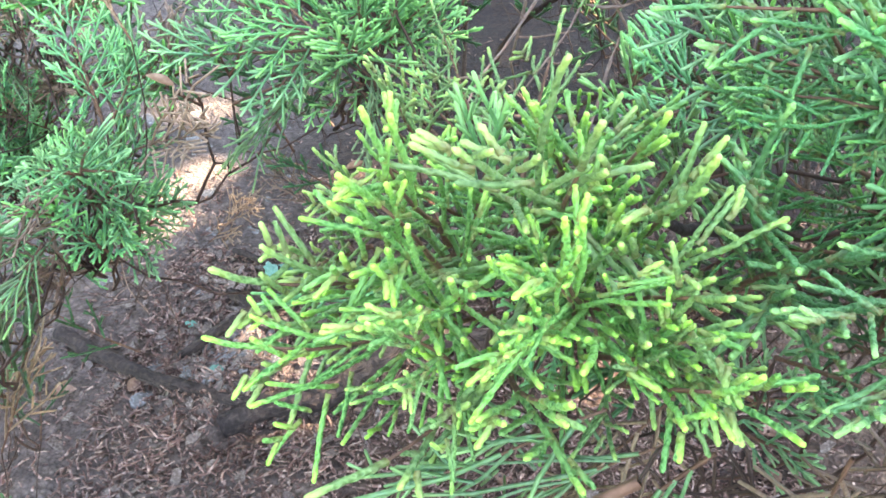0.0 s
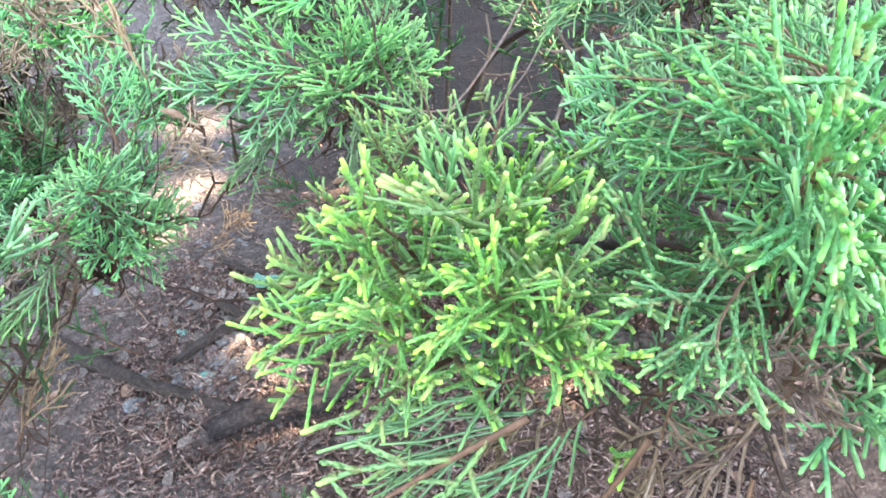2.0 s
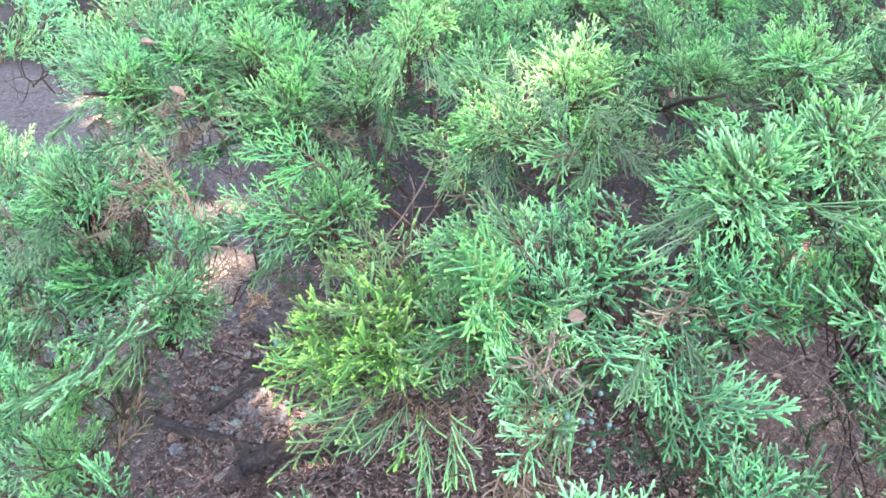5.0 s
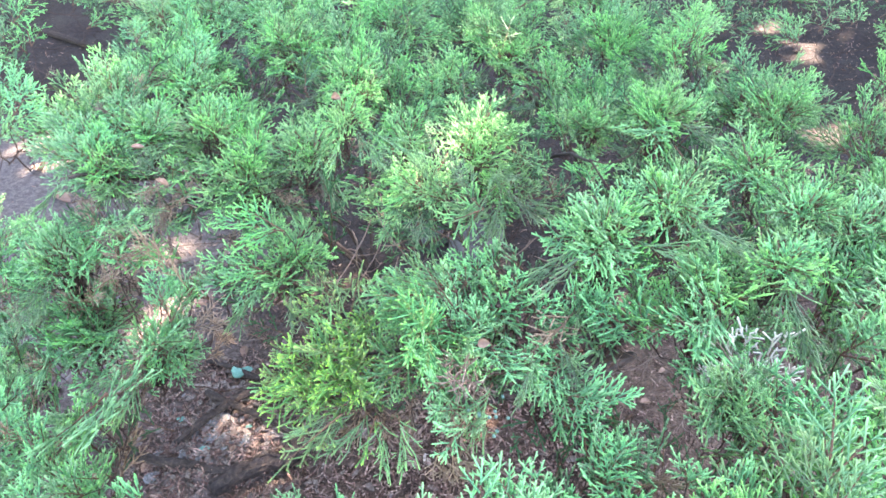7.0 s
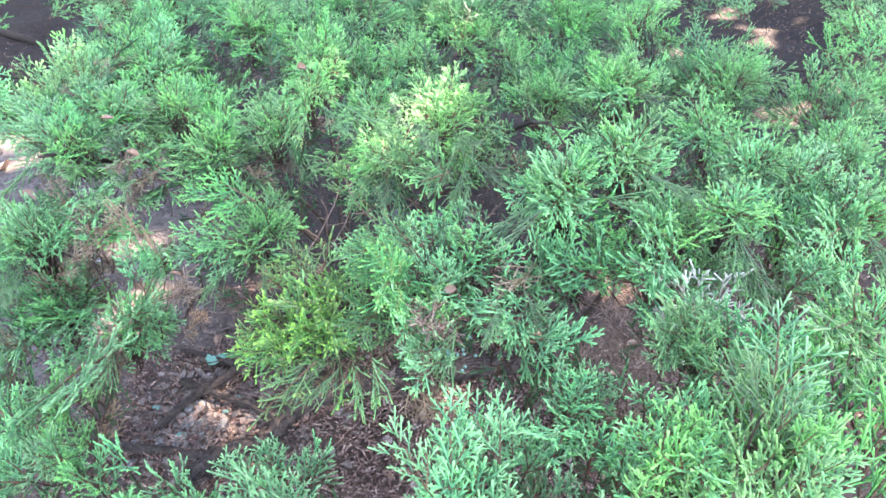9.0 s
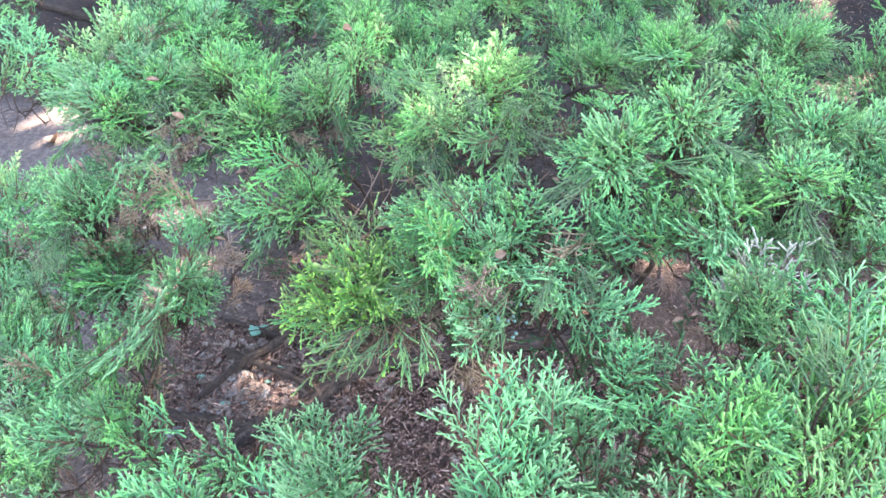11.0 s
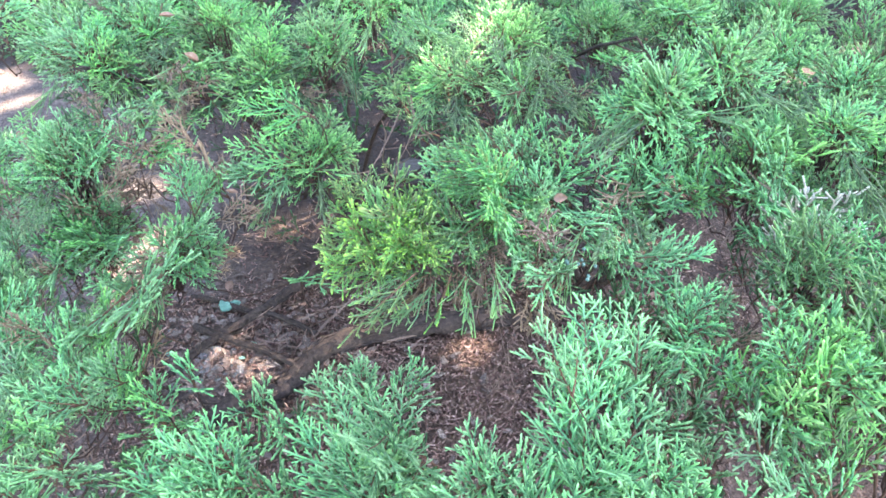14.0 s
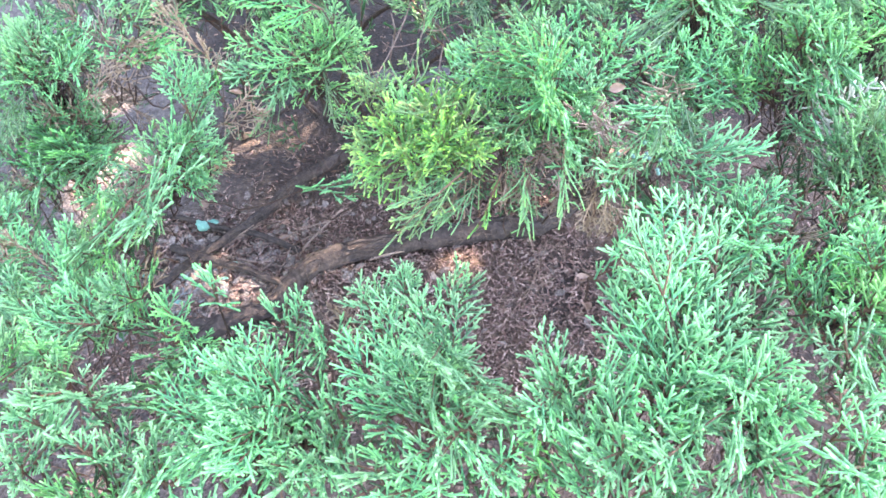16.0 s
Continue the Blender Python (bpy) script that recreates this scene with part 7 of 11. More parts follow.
spray(K, (-0.130, 1.539, 0.586), (-0.197, 1.613, 0.620))
spray(K, (-0.127, 1.320, 0.658), (-0.107, 1.410, 0.679))
spray(U, (0.013, 0.974, 0.722), (-0.007, 1.071, 0.736))
spray(U, (0.075, 1.032, 0.709), (0.031, 1.116, 0.740))
spray(K, (0.130, 1.236, 0.680), (0.095, 1.206, 0.718))
spray(U, (0.172, 1.104, 0.716), (0.189, 1.190, 0.729))
spray(U, (0.248, 1.540, 0.580), (0.260, 1.627, 0.590))
spray(K, (0.337, 1.153, 0.647), (0.316, 1.255, 0.681))
spray(Y, (0.498, 1.680, 0.548), (0.420, 1.779, 0.572))
spray(U, (0.344, 1.013, 0.710), (0.377, 1.102, 0.736))
spray(K, (0.583, 1.598, 0.516), (0.598, 1.725, 0.544))
spray(U, (0.500, 1.077, 0.642), (0.537, 1.169, 0.690))
spray(K, (0.627, 1.264, 0.611), (0.622, 1.382, 0.621))
spray(K, (0.666, 1.355, 0.598), (0.715, 1.461, 0.587))
spray(Y, (0.657, 1.040, 0.714), (0.680, 1.120, 0.711))
spray(U, (0.681, 1.024, 0.712), (0.721, 1.096, 0.733))
spray(U, (0.743, 1.273, 0.613), (0.855, 1.284, 0.649))
spray(U, (0.931, 1.453, 0.571), (1.043, 1.505, 0.598))
spray(K, (1.268, 1.795, 0.544), (1.250, 1.682, 0.557))
spray(Y, (1.157, 1.032, 0.674), (1.050, 1.091, 0.728))
spray(K, (1.290, 1.305, 0.612), (1.302, 1.414, 0.633))
spray(K, (1.209, 1.005, 0.646), (1.180, 1.116, 0.707))
spray(U, (1.153, 0.983, 0.678), (1.205, 1.094, 0.698))
spray(K, (-0.692, 1.162, 0.609), (-0.734, 1.271, 0.652))
spray(U, (-0.488, 0.965, 0.696), (-0.522, 1.054, 0.714))
spray(Y, (-0.295, 0.966, 0.693), (-0.350, 1.064, 0.699))
spray(U, (-0.334, 1.090, 0.693), (-0.368, 1.163, 0.710))
spray(K, (-0.216, 0.881, 0.712), (-0.233, 0.936, 0.729))
spray(K, (-0.161, 0.816, 0.723), (-0.155, 0.874, 0.766))
spray(U, (-0.124, 0.936, 0.679), (-0.163, 1.035, 0.705))
spray(K, (-0.062, 0.957, 0.718), (-0.109, 1.007, 0.727))
spray(U, (0.026, 0.939, 0.729), (-0.041, 0.876, 0.758))
spray(Y, (0.066, 0.878, 0.710), (0.038, 0.974, 0.708))
spray(U, (0.086, 0.888, 0.677), (0.069, 1.000, 0.707))
spray(K, (0.106, 0.782, 0.740), (0.105, 0.815, 0.775))
spray(U, (0.136, 1.133, 0.582), (0.159, 1.246, 0.622))
spray(U, (0.248, 1.306, 0.572), (0.219, 1.425, 0.595))
spray(U, (0.275, 0.963, 0.631), (0.269, 1.071, 0.682))
spray(U, (0.392, 1.141, 0.686), (0.335, 1.033, 0.709))
spray(K, (0.392, 1.110, 0.638), (0.387, 1.079, 0.691))
spray(K, (0.488, 1.244, 0.530), (0.516, 1.352, 0.570))
spray(U, (0.564, 1.263, 0.533), (0.577, 1.376, 0.559))
spray(K, (0.564, 1.108, 0.635), (0.570, 1.061, 0.682))
spray(K, (0.611, 1.213, 0.605), (0.663, 1.322, 0.593))
spray(K, (0.660, 1.001, 0.681), (0.684, 1.081, 0.661))
spray(U, (0.638, 0.818, 0.684), (0.651, 0.897, 0.720))
spray(Y, (1.390, 1.392, 0.531), (1.280, 1.379, 0.560))
spray(K, (1.198, 1.061, 0.583), (1.241, 1.142, 0.618))
spray(K, (1.443, 1.303, 0.526), (1.467, 1.389, 0.554))
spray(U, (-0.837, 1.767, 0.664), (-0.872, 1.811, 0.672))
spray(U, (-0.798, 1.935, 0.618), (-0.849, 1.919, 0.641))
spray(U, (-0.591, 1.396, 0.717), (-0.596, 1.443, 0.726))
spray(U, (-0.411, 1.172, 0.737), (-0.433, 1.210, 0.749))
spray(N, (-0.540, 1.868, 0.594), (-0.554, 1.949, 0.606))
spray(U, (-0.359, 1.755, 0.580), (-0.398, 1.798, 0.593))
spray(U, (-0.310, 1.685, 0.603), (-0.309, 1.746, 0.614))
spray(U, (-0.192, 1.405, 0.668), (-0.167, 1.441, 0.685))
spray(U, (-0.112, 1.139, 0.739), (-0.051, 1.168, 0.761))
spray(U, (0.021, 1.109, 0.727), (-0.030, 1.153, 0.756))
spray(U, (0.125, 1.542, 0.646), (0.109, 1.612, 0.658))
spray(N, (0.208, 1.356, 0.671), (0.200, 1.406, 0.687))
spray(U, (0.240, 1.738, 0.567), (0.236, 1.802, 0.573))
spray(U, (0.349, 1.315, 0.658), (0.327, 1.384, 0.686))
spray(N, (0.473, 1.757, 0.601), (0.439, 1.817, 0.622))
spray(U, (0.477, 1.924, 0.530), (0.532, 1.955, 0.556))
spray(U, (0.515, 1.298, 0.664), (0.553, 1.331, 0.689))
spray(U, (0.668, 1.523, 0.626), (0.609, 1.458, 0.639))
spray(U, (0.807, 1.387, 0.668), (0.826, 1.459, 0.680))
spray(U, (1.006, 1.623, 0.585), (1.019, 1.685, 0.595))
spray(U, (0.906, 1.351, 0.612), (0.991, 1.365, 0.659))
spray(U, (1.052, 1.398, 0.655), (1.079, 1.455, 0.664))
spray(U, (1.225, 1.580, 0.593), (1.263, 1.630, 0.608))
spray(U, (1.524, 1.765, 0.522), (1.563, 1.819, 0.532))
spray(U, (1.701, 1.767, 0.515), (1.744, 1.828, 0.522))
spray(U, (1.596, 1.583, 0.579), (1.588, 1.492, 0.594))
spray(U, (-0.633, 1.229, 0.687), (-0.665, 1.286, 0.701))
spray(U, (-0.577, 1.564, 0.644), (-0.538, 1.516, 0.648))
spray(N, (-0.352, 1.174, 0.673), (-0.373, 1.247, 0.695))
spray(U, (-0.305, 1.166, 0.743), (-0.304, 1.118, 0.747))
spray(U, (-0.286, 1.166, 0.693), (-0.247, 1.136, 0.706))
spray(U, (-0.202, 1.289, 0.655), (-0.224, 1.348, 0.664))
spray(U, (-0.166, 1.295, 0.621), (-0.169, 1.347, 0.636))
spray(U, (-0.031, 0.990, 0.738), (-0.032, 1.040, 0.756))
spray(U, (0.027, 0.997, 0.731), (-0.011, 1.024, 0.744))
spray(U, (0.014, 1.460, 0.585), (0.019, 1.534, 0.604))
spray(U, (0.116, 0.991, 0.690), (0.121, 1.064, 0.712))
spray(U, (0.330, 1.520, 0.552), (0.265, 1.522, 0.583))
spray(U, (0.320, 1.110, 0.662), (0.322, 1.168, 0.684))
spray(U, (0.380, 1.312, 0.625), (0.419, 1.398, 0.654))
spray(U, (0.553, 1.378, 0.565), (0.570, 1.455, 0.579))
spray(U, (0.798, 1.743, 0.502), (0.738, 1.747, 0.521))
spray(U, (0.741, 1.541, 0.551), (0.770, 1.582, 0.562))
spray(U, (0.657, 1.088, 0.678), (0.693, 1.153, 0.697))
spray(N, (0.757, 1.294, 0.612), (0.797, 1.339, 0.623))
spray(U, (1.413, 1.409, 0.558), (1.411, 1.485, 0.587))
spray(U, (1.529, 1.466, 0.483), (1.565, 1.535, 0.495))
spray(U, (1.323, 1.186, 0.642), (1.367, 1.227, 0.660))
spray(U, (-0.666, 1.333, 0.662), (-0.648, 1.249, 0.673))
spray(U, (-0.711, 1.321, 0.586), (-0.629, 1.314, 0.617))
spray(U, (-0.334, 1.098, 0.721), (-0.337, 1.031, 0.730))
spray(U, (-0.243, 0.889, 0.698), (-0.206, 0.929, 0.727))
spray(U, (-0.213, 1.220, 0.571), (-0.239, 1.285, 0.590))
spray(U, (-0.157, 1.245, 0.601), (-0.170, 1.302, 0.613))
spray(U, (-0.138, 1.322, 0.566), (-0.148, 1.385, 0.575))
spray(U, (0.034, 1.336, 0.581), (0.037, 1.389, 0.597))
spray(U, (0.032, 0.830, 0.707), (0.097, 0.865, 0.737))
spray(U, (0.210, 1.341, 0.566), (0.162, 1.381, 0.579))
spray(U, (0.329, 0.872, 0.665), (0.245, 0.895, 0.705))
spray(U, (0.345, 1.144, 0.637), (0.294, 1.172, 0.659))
spray(U, (0.430, 1.165, 0.575), (0.365, 1.190, 0.605))
spray(U, (0.504, 1.153, 0.657), (0.473, 1.099, 0.663))
spray(U, (0.709, 1.476, 0.517), (0.657, 1.460, 0.532))
spray(U, (0.638, 1.229, 0.531), (0.690, 1.298, 0.546))
spray(U, (0.633, 0.880, 0.672), (0.611, 0.929, 0.690))
spray(U, (0.702, 0.898, 0.658), (0.710, 0.968, 0.680))
spray(N, (0.983, 1.169, 0.528), (0.974, 1.253, 0.546))
spray(U, (1.254, 1.206, 0.559), (1.296, 1.274, 0.568))
spray(U, (1.282, 1.234, 0.522), (1.337, 1.300, 0.546))
spray(U, (1.246, 1.063, 0.579), (1.275, 1.116, 0.597))
spray(U, (-0.449, 0.898, 0.682), (-0.506, 0.911, 0.714))
spray(U, (-0.426, 0.868, 0.667), (-0.470, 0.939, 0.690))
spray(U, (-0.406, 1.007, 0.598), (-0.420, 1.074, 0.612))
spray(U, (-0.284, 0.850, 0.661), (-0.312, 0.888, 0.680))
spray(U, (-0.271, 0.891, 0.670), (-0.277, 0.942, 0.691))
spray(U, (-0.179, 1.153, 0.576), (-0.201, 1.197, 0.594))
spray(U, (-0.115, 1.007, 0.627), (-0.116, 1.059, 0.641))
spray(U, (-0.076, 0.953, 0.595), (-0.083, 1.012, 0.618))
spray(U, (-0.028, 1.163, 0.559), (-0.056, 1.223, 0.573))
spray(N, (0.050, 1.175, 0.520), (0.003, 1.230, 0.546))
spray(U, (0.213, 0.902, 0.661), (0.134, 0.910, 0.690))
spray(U, (0.231, 0.781, 0.693), (0.245, 0.849, 0.699))
spray(U, (0.303, 0.946, 0.587), (0.292, 1.006, 0.603))
spray(U, (0.599, 0.960, 0.602), (0.570, 1.023, 0.625))
spray(U, (0.639, 0.884, 0.579), (0.612, 0.949, 0.625))
spray(U, (0.681, 0.759, 0.609), (0.655, 0.826, 0.660))
spray(U, (0.819, 1.014, 0.573), (0.857, 1.061, 0.586))
spray(U, (0.960, 1.115, 0.504), (0.986, 1.196, 0.519))
spray(U, (0.898, 0.736, 0.664), (0.956, 0.779, 0.695))
spray(U, (1.223, 1.016, 0.522), (1.258, 1.107, 0.540))
spray(U, (1.166, 0.993, 0.534), (1.211, 0.985, 0.576))
spray(U, (-0.339, 0.767, 0.652), (-0.386, 0.771, 0.715))
spray(U, (-0.370, 0.931, 0.606), (-0.406, 0.871, 0.640))
spray(U, (-0.410, 1.096, 0.580), (-0.438, 1.030, 0.607))
spray(U, (-0.265, 0.856, 0.647), (-0.295, 0.821, 0.669))
spray(U, (-0.271, 0.885, 0.577), (-0.272, 0.938, 0.610))
spray(U, (-0.269, 0.996, 0.573), (-0.276, 1.045, 0.593))
spray(U, (-0.103, 0.716, 0.729), (-0.109, 0.646, 0.736))
spray(U, (-0.131, 1.121, 0.544), (-0.103, 1.078, 0.550))
spray(U, (0.087, 1.004, 0.512), (0.004, 1.020, 0.554))
spray(N, (0.073, 0.722, 0.662), (0.115, 0.690, 0.692))
spray(U, (0.226, 1.019, 0.513), (0.166, 1.068, 0.534))
spray(U, (0.208, 1.062, 0.516), (0.254, 1.105, 0.541))
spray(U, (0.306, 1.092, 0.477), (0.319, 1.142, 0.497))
spray(U, (0.403, 0.787, 0.659), (0.363, 0.700, 0.679))
spray(U, (0.488, 0.820, 0.593), (0.440, 0.814, 0.619))
spray(U, (0.584, 1.064, 0.508), (0.537, 1.048, 0.530))
spray(U, (0.554, 0.747, 0.658), (0.498, 0.719, 0.677))
spray(U, (0.620, 0.759, 0.584), (0.593, 0.796, 0.614))
spray(U, (0.584, 0.863, 0.577), (0.653, 0.899, 0.614))
spray(U, (0.861, 0.973, 0.513), (0.800, 0.957, 0.529))
spray(U, (0.856, 0.939, 0.581), (0.810, 0.880, 0.593))
spray(U, (0.745, 0.766, 0.626), (0.760, 0.717, 0.649))
spray(U, (1.188, 1.041, 0.480), (1.223, 1.103, 0.491))
spray(U, (1.000, 0.765, 0.558), (1.045, 0.766, 0.601))
spray(U, (-0.251, 0.680, 0.677), (-0.291, 0.692, 0.701))
spray(U, (-0.195, 0.588, 0.674), (-0.215, 0.617, 0.726))
spray(U, (-0.291, 0.936, 0.566), (-0.272, 0.874, 0.571))
spray(U, (-0.140, 0.836, 0.578), (-0.191, 0.828, 0.604))
spray(U, (-0.051, 0.609, 0.655), (-0.111, 0.656, 0.695))
spray(U, (-0.125, 0.903, 0.523), (-0.145, 0.973, 0.542))
spray(U, (-0.084, 1.011, 0.475), (-0.032, 1.043, 0.503))
spray(U, (0.220, 0.575, 0.668), (0.174, 0.559, 0.703))
spray(U, (0.261, 0.634, 0.648), (0.297, 0.705, 0.667))
spray(U, (0.341, 0.493, 0.703), (0.376, 0.539, 0.705))
spray(U, (0.504, 0.691, 0.551), (0.575, 0.730, 0.597))
spray(U, (0.668, 0.831, 0.516), (0.683, 0.877, 0.547))
spray(U, (0.619, 0.604, 0.649), (0.651, 0.652, 0.630))
spray(U, (0.729, 0.619, 0.565), (0.801, 0.637, 0.628))
spray(N, (0.928, 0.721, 0.518), (0.914, 0.797, 0.567))
spray(U, (0.971, 0.503, 0.622), (0.904, 0.519, 0.683))
spray(U, (-0.342, 0.747, 0.619), (-0.307, 0.669, 0.626))
spray(U, (-0.302, 0.903, 0.558), (-0.298, 0.825, 0.571))
spray(N, (-0.225, 0.876, 0.533), (-0.214, 0.815, 0.541))
spray(U, (-0.054, 0.650, 0.643), (-0.067, 0.581, 0.664))
spray(U, (-0.030, 0.730, 0.607), (-0.022, 0.666, 0.617))
spray(U, (0.027, 0.807, 0.592), (0.037, 0.740, 0.604))
spray(U, (0.026, 0.877, 0.518), (0.067, 0.826, 0.539))
spray(N, (0.279, 0.819, 0.535), (0.220, 0.795, 0.572))
spray(U, (0.238, 0.498, 0.740), (0.228, 0.434, 0.754))
spray(U, (0.323, 0.779, 0.550), (0.296, 0.689, 0.574))
spray(U, (0.383, 0.585, 0.632), (0.349, 0.536, 0.669))
spray(U, (0.476, 0.746, 0.470), (0.430, 0.777, 0.526))
spray(N, (0.489, 0.744, 0.470), (0.518, 0.785, 0.504))
spray(U, (0.620, 0.725, 0.497), (0.580, 0.758, 0.550))
spray(U, (0.455, 0.319, 0.730), (0.429, 0.307, 0.799))
spray(U, (0.661, 0.664, 0.526), (0.682, 0.702, 0.585))
spray(U, (0.762, 0.633, 0.559), (0.706, 0.642, 0.591))
spray(U, (0.877, 0.686, 0.496), (0.811, 0.714, 0.539))
spray(U, (0.859, 0.708, 0.472), (0.856, 0.763, 0.516))
spray(U, (0.998, 0.696, 0.448), (0.968, 0.763, 0.507))
spray(U, (0.870, 0.426, 0.651), (0.787, 0.433, 0.702))
spray(U, (0.864, 0.455, 0.616), (0.886, 0.492, 0.649))
spray(U, (-0.262, 0.617, 0.592), (-0.304, 0.625, 0.640))
spray(U, (-0.258, 0.546, 0.574), (-0.273, 0.602, 0.633))
spray(U, (-0.193, 0.704, 0.579), (-0.168, 0.659, 0.585))
spray(U, (-0.112, 0.798, 0.532), (-0.150, 0.757, 0.558))
spray(N, (-0.045, 0.574, 0.672), (-0.022, 0.484, 0.695))
spray(U, (-0.078, 0.829, 0.472), (-0.043, 0.792, 0.492))
spray(U, (0.015, 0.637, 0.637), (0.042, 0.544, 0.660))
spray(U, (0.058, 0.623, 0.618), (0.062, 0.563, 0.637))
spray(U, (0.179, 0.527, 0.634), (0.128, 0.475, 0.684))
spray(U, (0.209, 0.404, 0.736), (0.157, 0.436, 0.718))
spray(U, (0.250, 0.631, 0.557), (0.197, 0.642, 0.580))
spray(U, (0.323, 0.754, 0.553), (0.307, 0.663, 0.576))
spray(U, (0.430, 0.627, 0.562), (0.384, 0.571, 0.620))
spray(U, (0.354, 0.465, 0.682), (0.369, 0.402, 0.722))
spray(U, (0.485, 0.748, 0.455), (0.542, 0.763, 0.502))
spray(U, (0.545, 0.789, 0.430), (0.620, 0.807, 0.459))
spray(U, (0.637, 0.734, 0.392), (0.671, 0.785, 0.460))
spray(U, (0.675, 0.743, 0.427), (0.718, 0.737, 0.464))
spray(U, (0.545, 0.347, 0.730), (0.501, 0.271, 0.763))
spray(U, (0.580, 0.336, 0.737), (0.534, 0.256, 0.770))
spray(U, (0.846, 0.717, 0.523), (0.818, 0.640, 0.535))
spray(U, (0.681, 0.345, 0.638), (0.692, 0.431, 0.666))
spray(U, (0.773, 0.408, 0.614), (0.796, 0.486, 0.632))
spray(U, (0.940, 0.573, 0.502), (0.968, 0.617, 0.520))
spray(N, (-0.342, 0.586, 0.499), (-0.371, 0.650, 0.547))
spray(U, (-0.288, 0.595, 0.495), (-0.310, 0.624, 0.555))
spray(U, (-0.348, 0.688, 0.484), (-0.296, 0.709, 0.517))
spray(N, (-0.156, 0.470, 0.646), (-0.119, 0.426, 0.691))
spray(U, (-0.226, 0.614, 0.563), (-0.164, 0.581, 0.603))
spray(U, (-0.039, 0.494, 0.550), (-0.084, 0.517, 0.625))
spray(U, (-0.049, 0.418, 0.629), (0.030, 0.448, 0.650))
spray(U, (0.042, 0.541, 0.524), (0.072, 0.525, 0.588))
spray(U, (0.254, 0.317, 0.693), (0.195, 0.353, 0.722))
spray(U, (0.360, 0.576, 0.488), (0.289, 0.575, 0.545))
spray(U, (0.320, 0.497, 0.558), (0.345, 0.560, 0.570))
spray(U, (0.394, 0.324, 0.659), (0.356, 0.393, 0.662))
spray(U, (0.386, 0.427, 0.657), (0.378, 0.339, 0.704))
spray(U, (0.480, 0.716, 0.429), (0.560, 0.738, 0.456))
spray(U, (0.549, 0.804, 0.403), (0.596, 0.766, 0.408))
spray(U, (0.432, 0.272, 0.729), (0.473, 0.242, 0.760))
spray(U, (0.769, 0.585, 0.523), (0.738, 0.542, 0.530))
spray(U, (0.842, 0.535, 0.549), (0.784, 0.523, 0.565))
spray(U, (0.755, 0.427, 0.585), (0.806, 0.398, 0.626))
spray(U, (-0.395, 0.529, 0.514), (-0.420, 0.560, 0.559))
spray(U, (-0.337, 0.580, 0.560), (-0.346, 0.506, 0.591))
spray(U, (-0.275, 0.561, 0.487), (-0.314, 0.564, 0.561))
spray(U, (-0.328, 0.828, 0.442), (-0.290, 0.741, 0.451))
spray(U, (-0.258, 0.846, 0.385), (-0.233, 0.781, 0.397))
spray(U, (-0.036, 0.505, 0.602), (-0.075, 0.430, 0.637))
spray(U, (-0.048, 0.503, 0.591), (-0.048, 0.446, 0.609))
spray(U, (-0.009, 0.592, 0.537), (-0.037, 0.533, 0.559))
spray(U, (-0.015, 0.509, 0.596), (0.044, 0.452, 0.617))
spray(U, (0.161, 0.336, 0.641), (0.106, 0.348, 0.670))
spray(U, (0.209, 0.561, 0.484), (0.137, 0.593, 0.512))
spray(U, (0.233, 0.556, 0.539), (0.190, 0.488, 0.560))
spray(U, (0.214, 0.352, 0.581), (0.225, 0.366, 0.652))
spray(U, (0.219, 0.405, 0.570), (0.259, 0.427, 0.621))
spray(U, (0.309, 0.414, 0.554), (0.302, 0.445, 0.614))
spray(U, (0.374, 0.516, 0.472), (0.396, 0.602, 0.466))
spray(U, (0.492, 0.432, 0.573), (0.461, 0.388, 0.607))
spray(N, (0.693, 0.734, 0.381), (0.626, 0.691, 0.375))
spray(U, (0.706, 0.386, 0.532), (0.676, 0.456, 0.537))
spray(U, (0.499, 0.166, 0.657), (0.529, 0.190, 0.738))
spray(U, (0.753, 0.431, 0.582), (0.718, 0.392, 0.593))
spray(U, (0.671, 0.249, 0.614), (0.683, 0.316, 0.657))
spray(U, (0.856, 0.392, 0.510), (0.866, 0.464, 0.545))
spray(U, (0.827, 0.348, 0.550), (0.856, 0.413, 0.583))
spray(U, (-0.387, 0.704, 0.437), (-0.418, 0.625, 0.471))
spray(U, (-0.419, 0.779, 0.425), (-0.411, 0.671, 0.435))
spray(U, (-0.270, 0.621, 0.465), (-0.288, 0.550, 0.502))
spray(N, (-0.150, 0.570, 0.394), (-0.094, 0.583, 0.454))
spray(U, (0.184, 0.568, 0.449), (0.108, 0.518, 0.478))
spray(N, (0.193, 0.530, 0.558), (0.150, 0.482, 0.549))
spray(U, (0.285, 0.480, 0.536), (0.247, 0.413, 0.553))
spray(U, (0.305, 0.480, 0.528), (0.262, 0.399, 0.563))
spray(U, (0.341, 0.460, 0.555), (0.350, 0.397, 0.587))
spray(U, (0.508, 0.265, 0.603), (0.469, 0.267, 0.647))
spray(U, (0.551, 0.280, 0.580), (0.489, 0.294, 0.623))
spray(U, (0.509, 0.318, 0.582), (0.556, 0.288, 0.629))
spray(U, (0.650, 0.288, 0.563), (0.614, 0.308, 0.615))
spray(U, (0.653, 0.219, 0.631), (0.643, 0.256, 0.671))
spray(U, (0.694, 0.322, 0.558), (0.760, 0.330, 0.604))
spray(U, (0.643, 0.163, 0.661), (0.648, 0.172, 0.716))
spray(U, (-0.471, 0.742, 0.392), (-0.448, 0.664, 0.402))
spray(U, (-0.357, 0.760, 0.368), (-0.354, 0.653, 0.373))
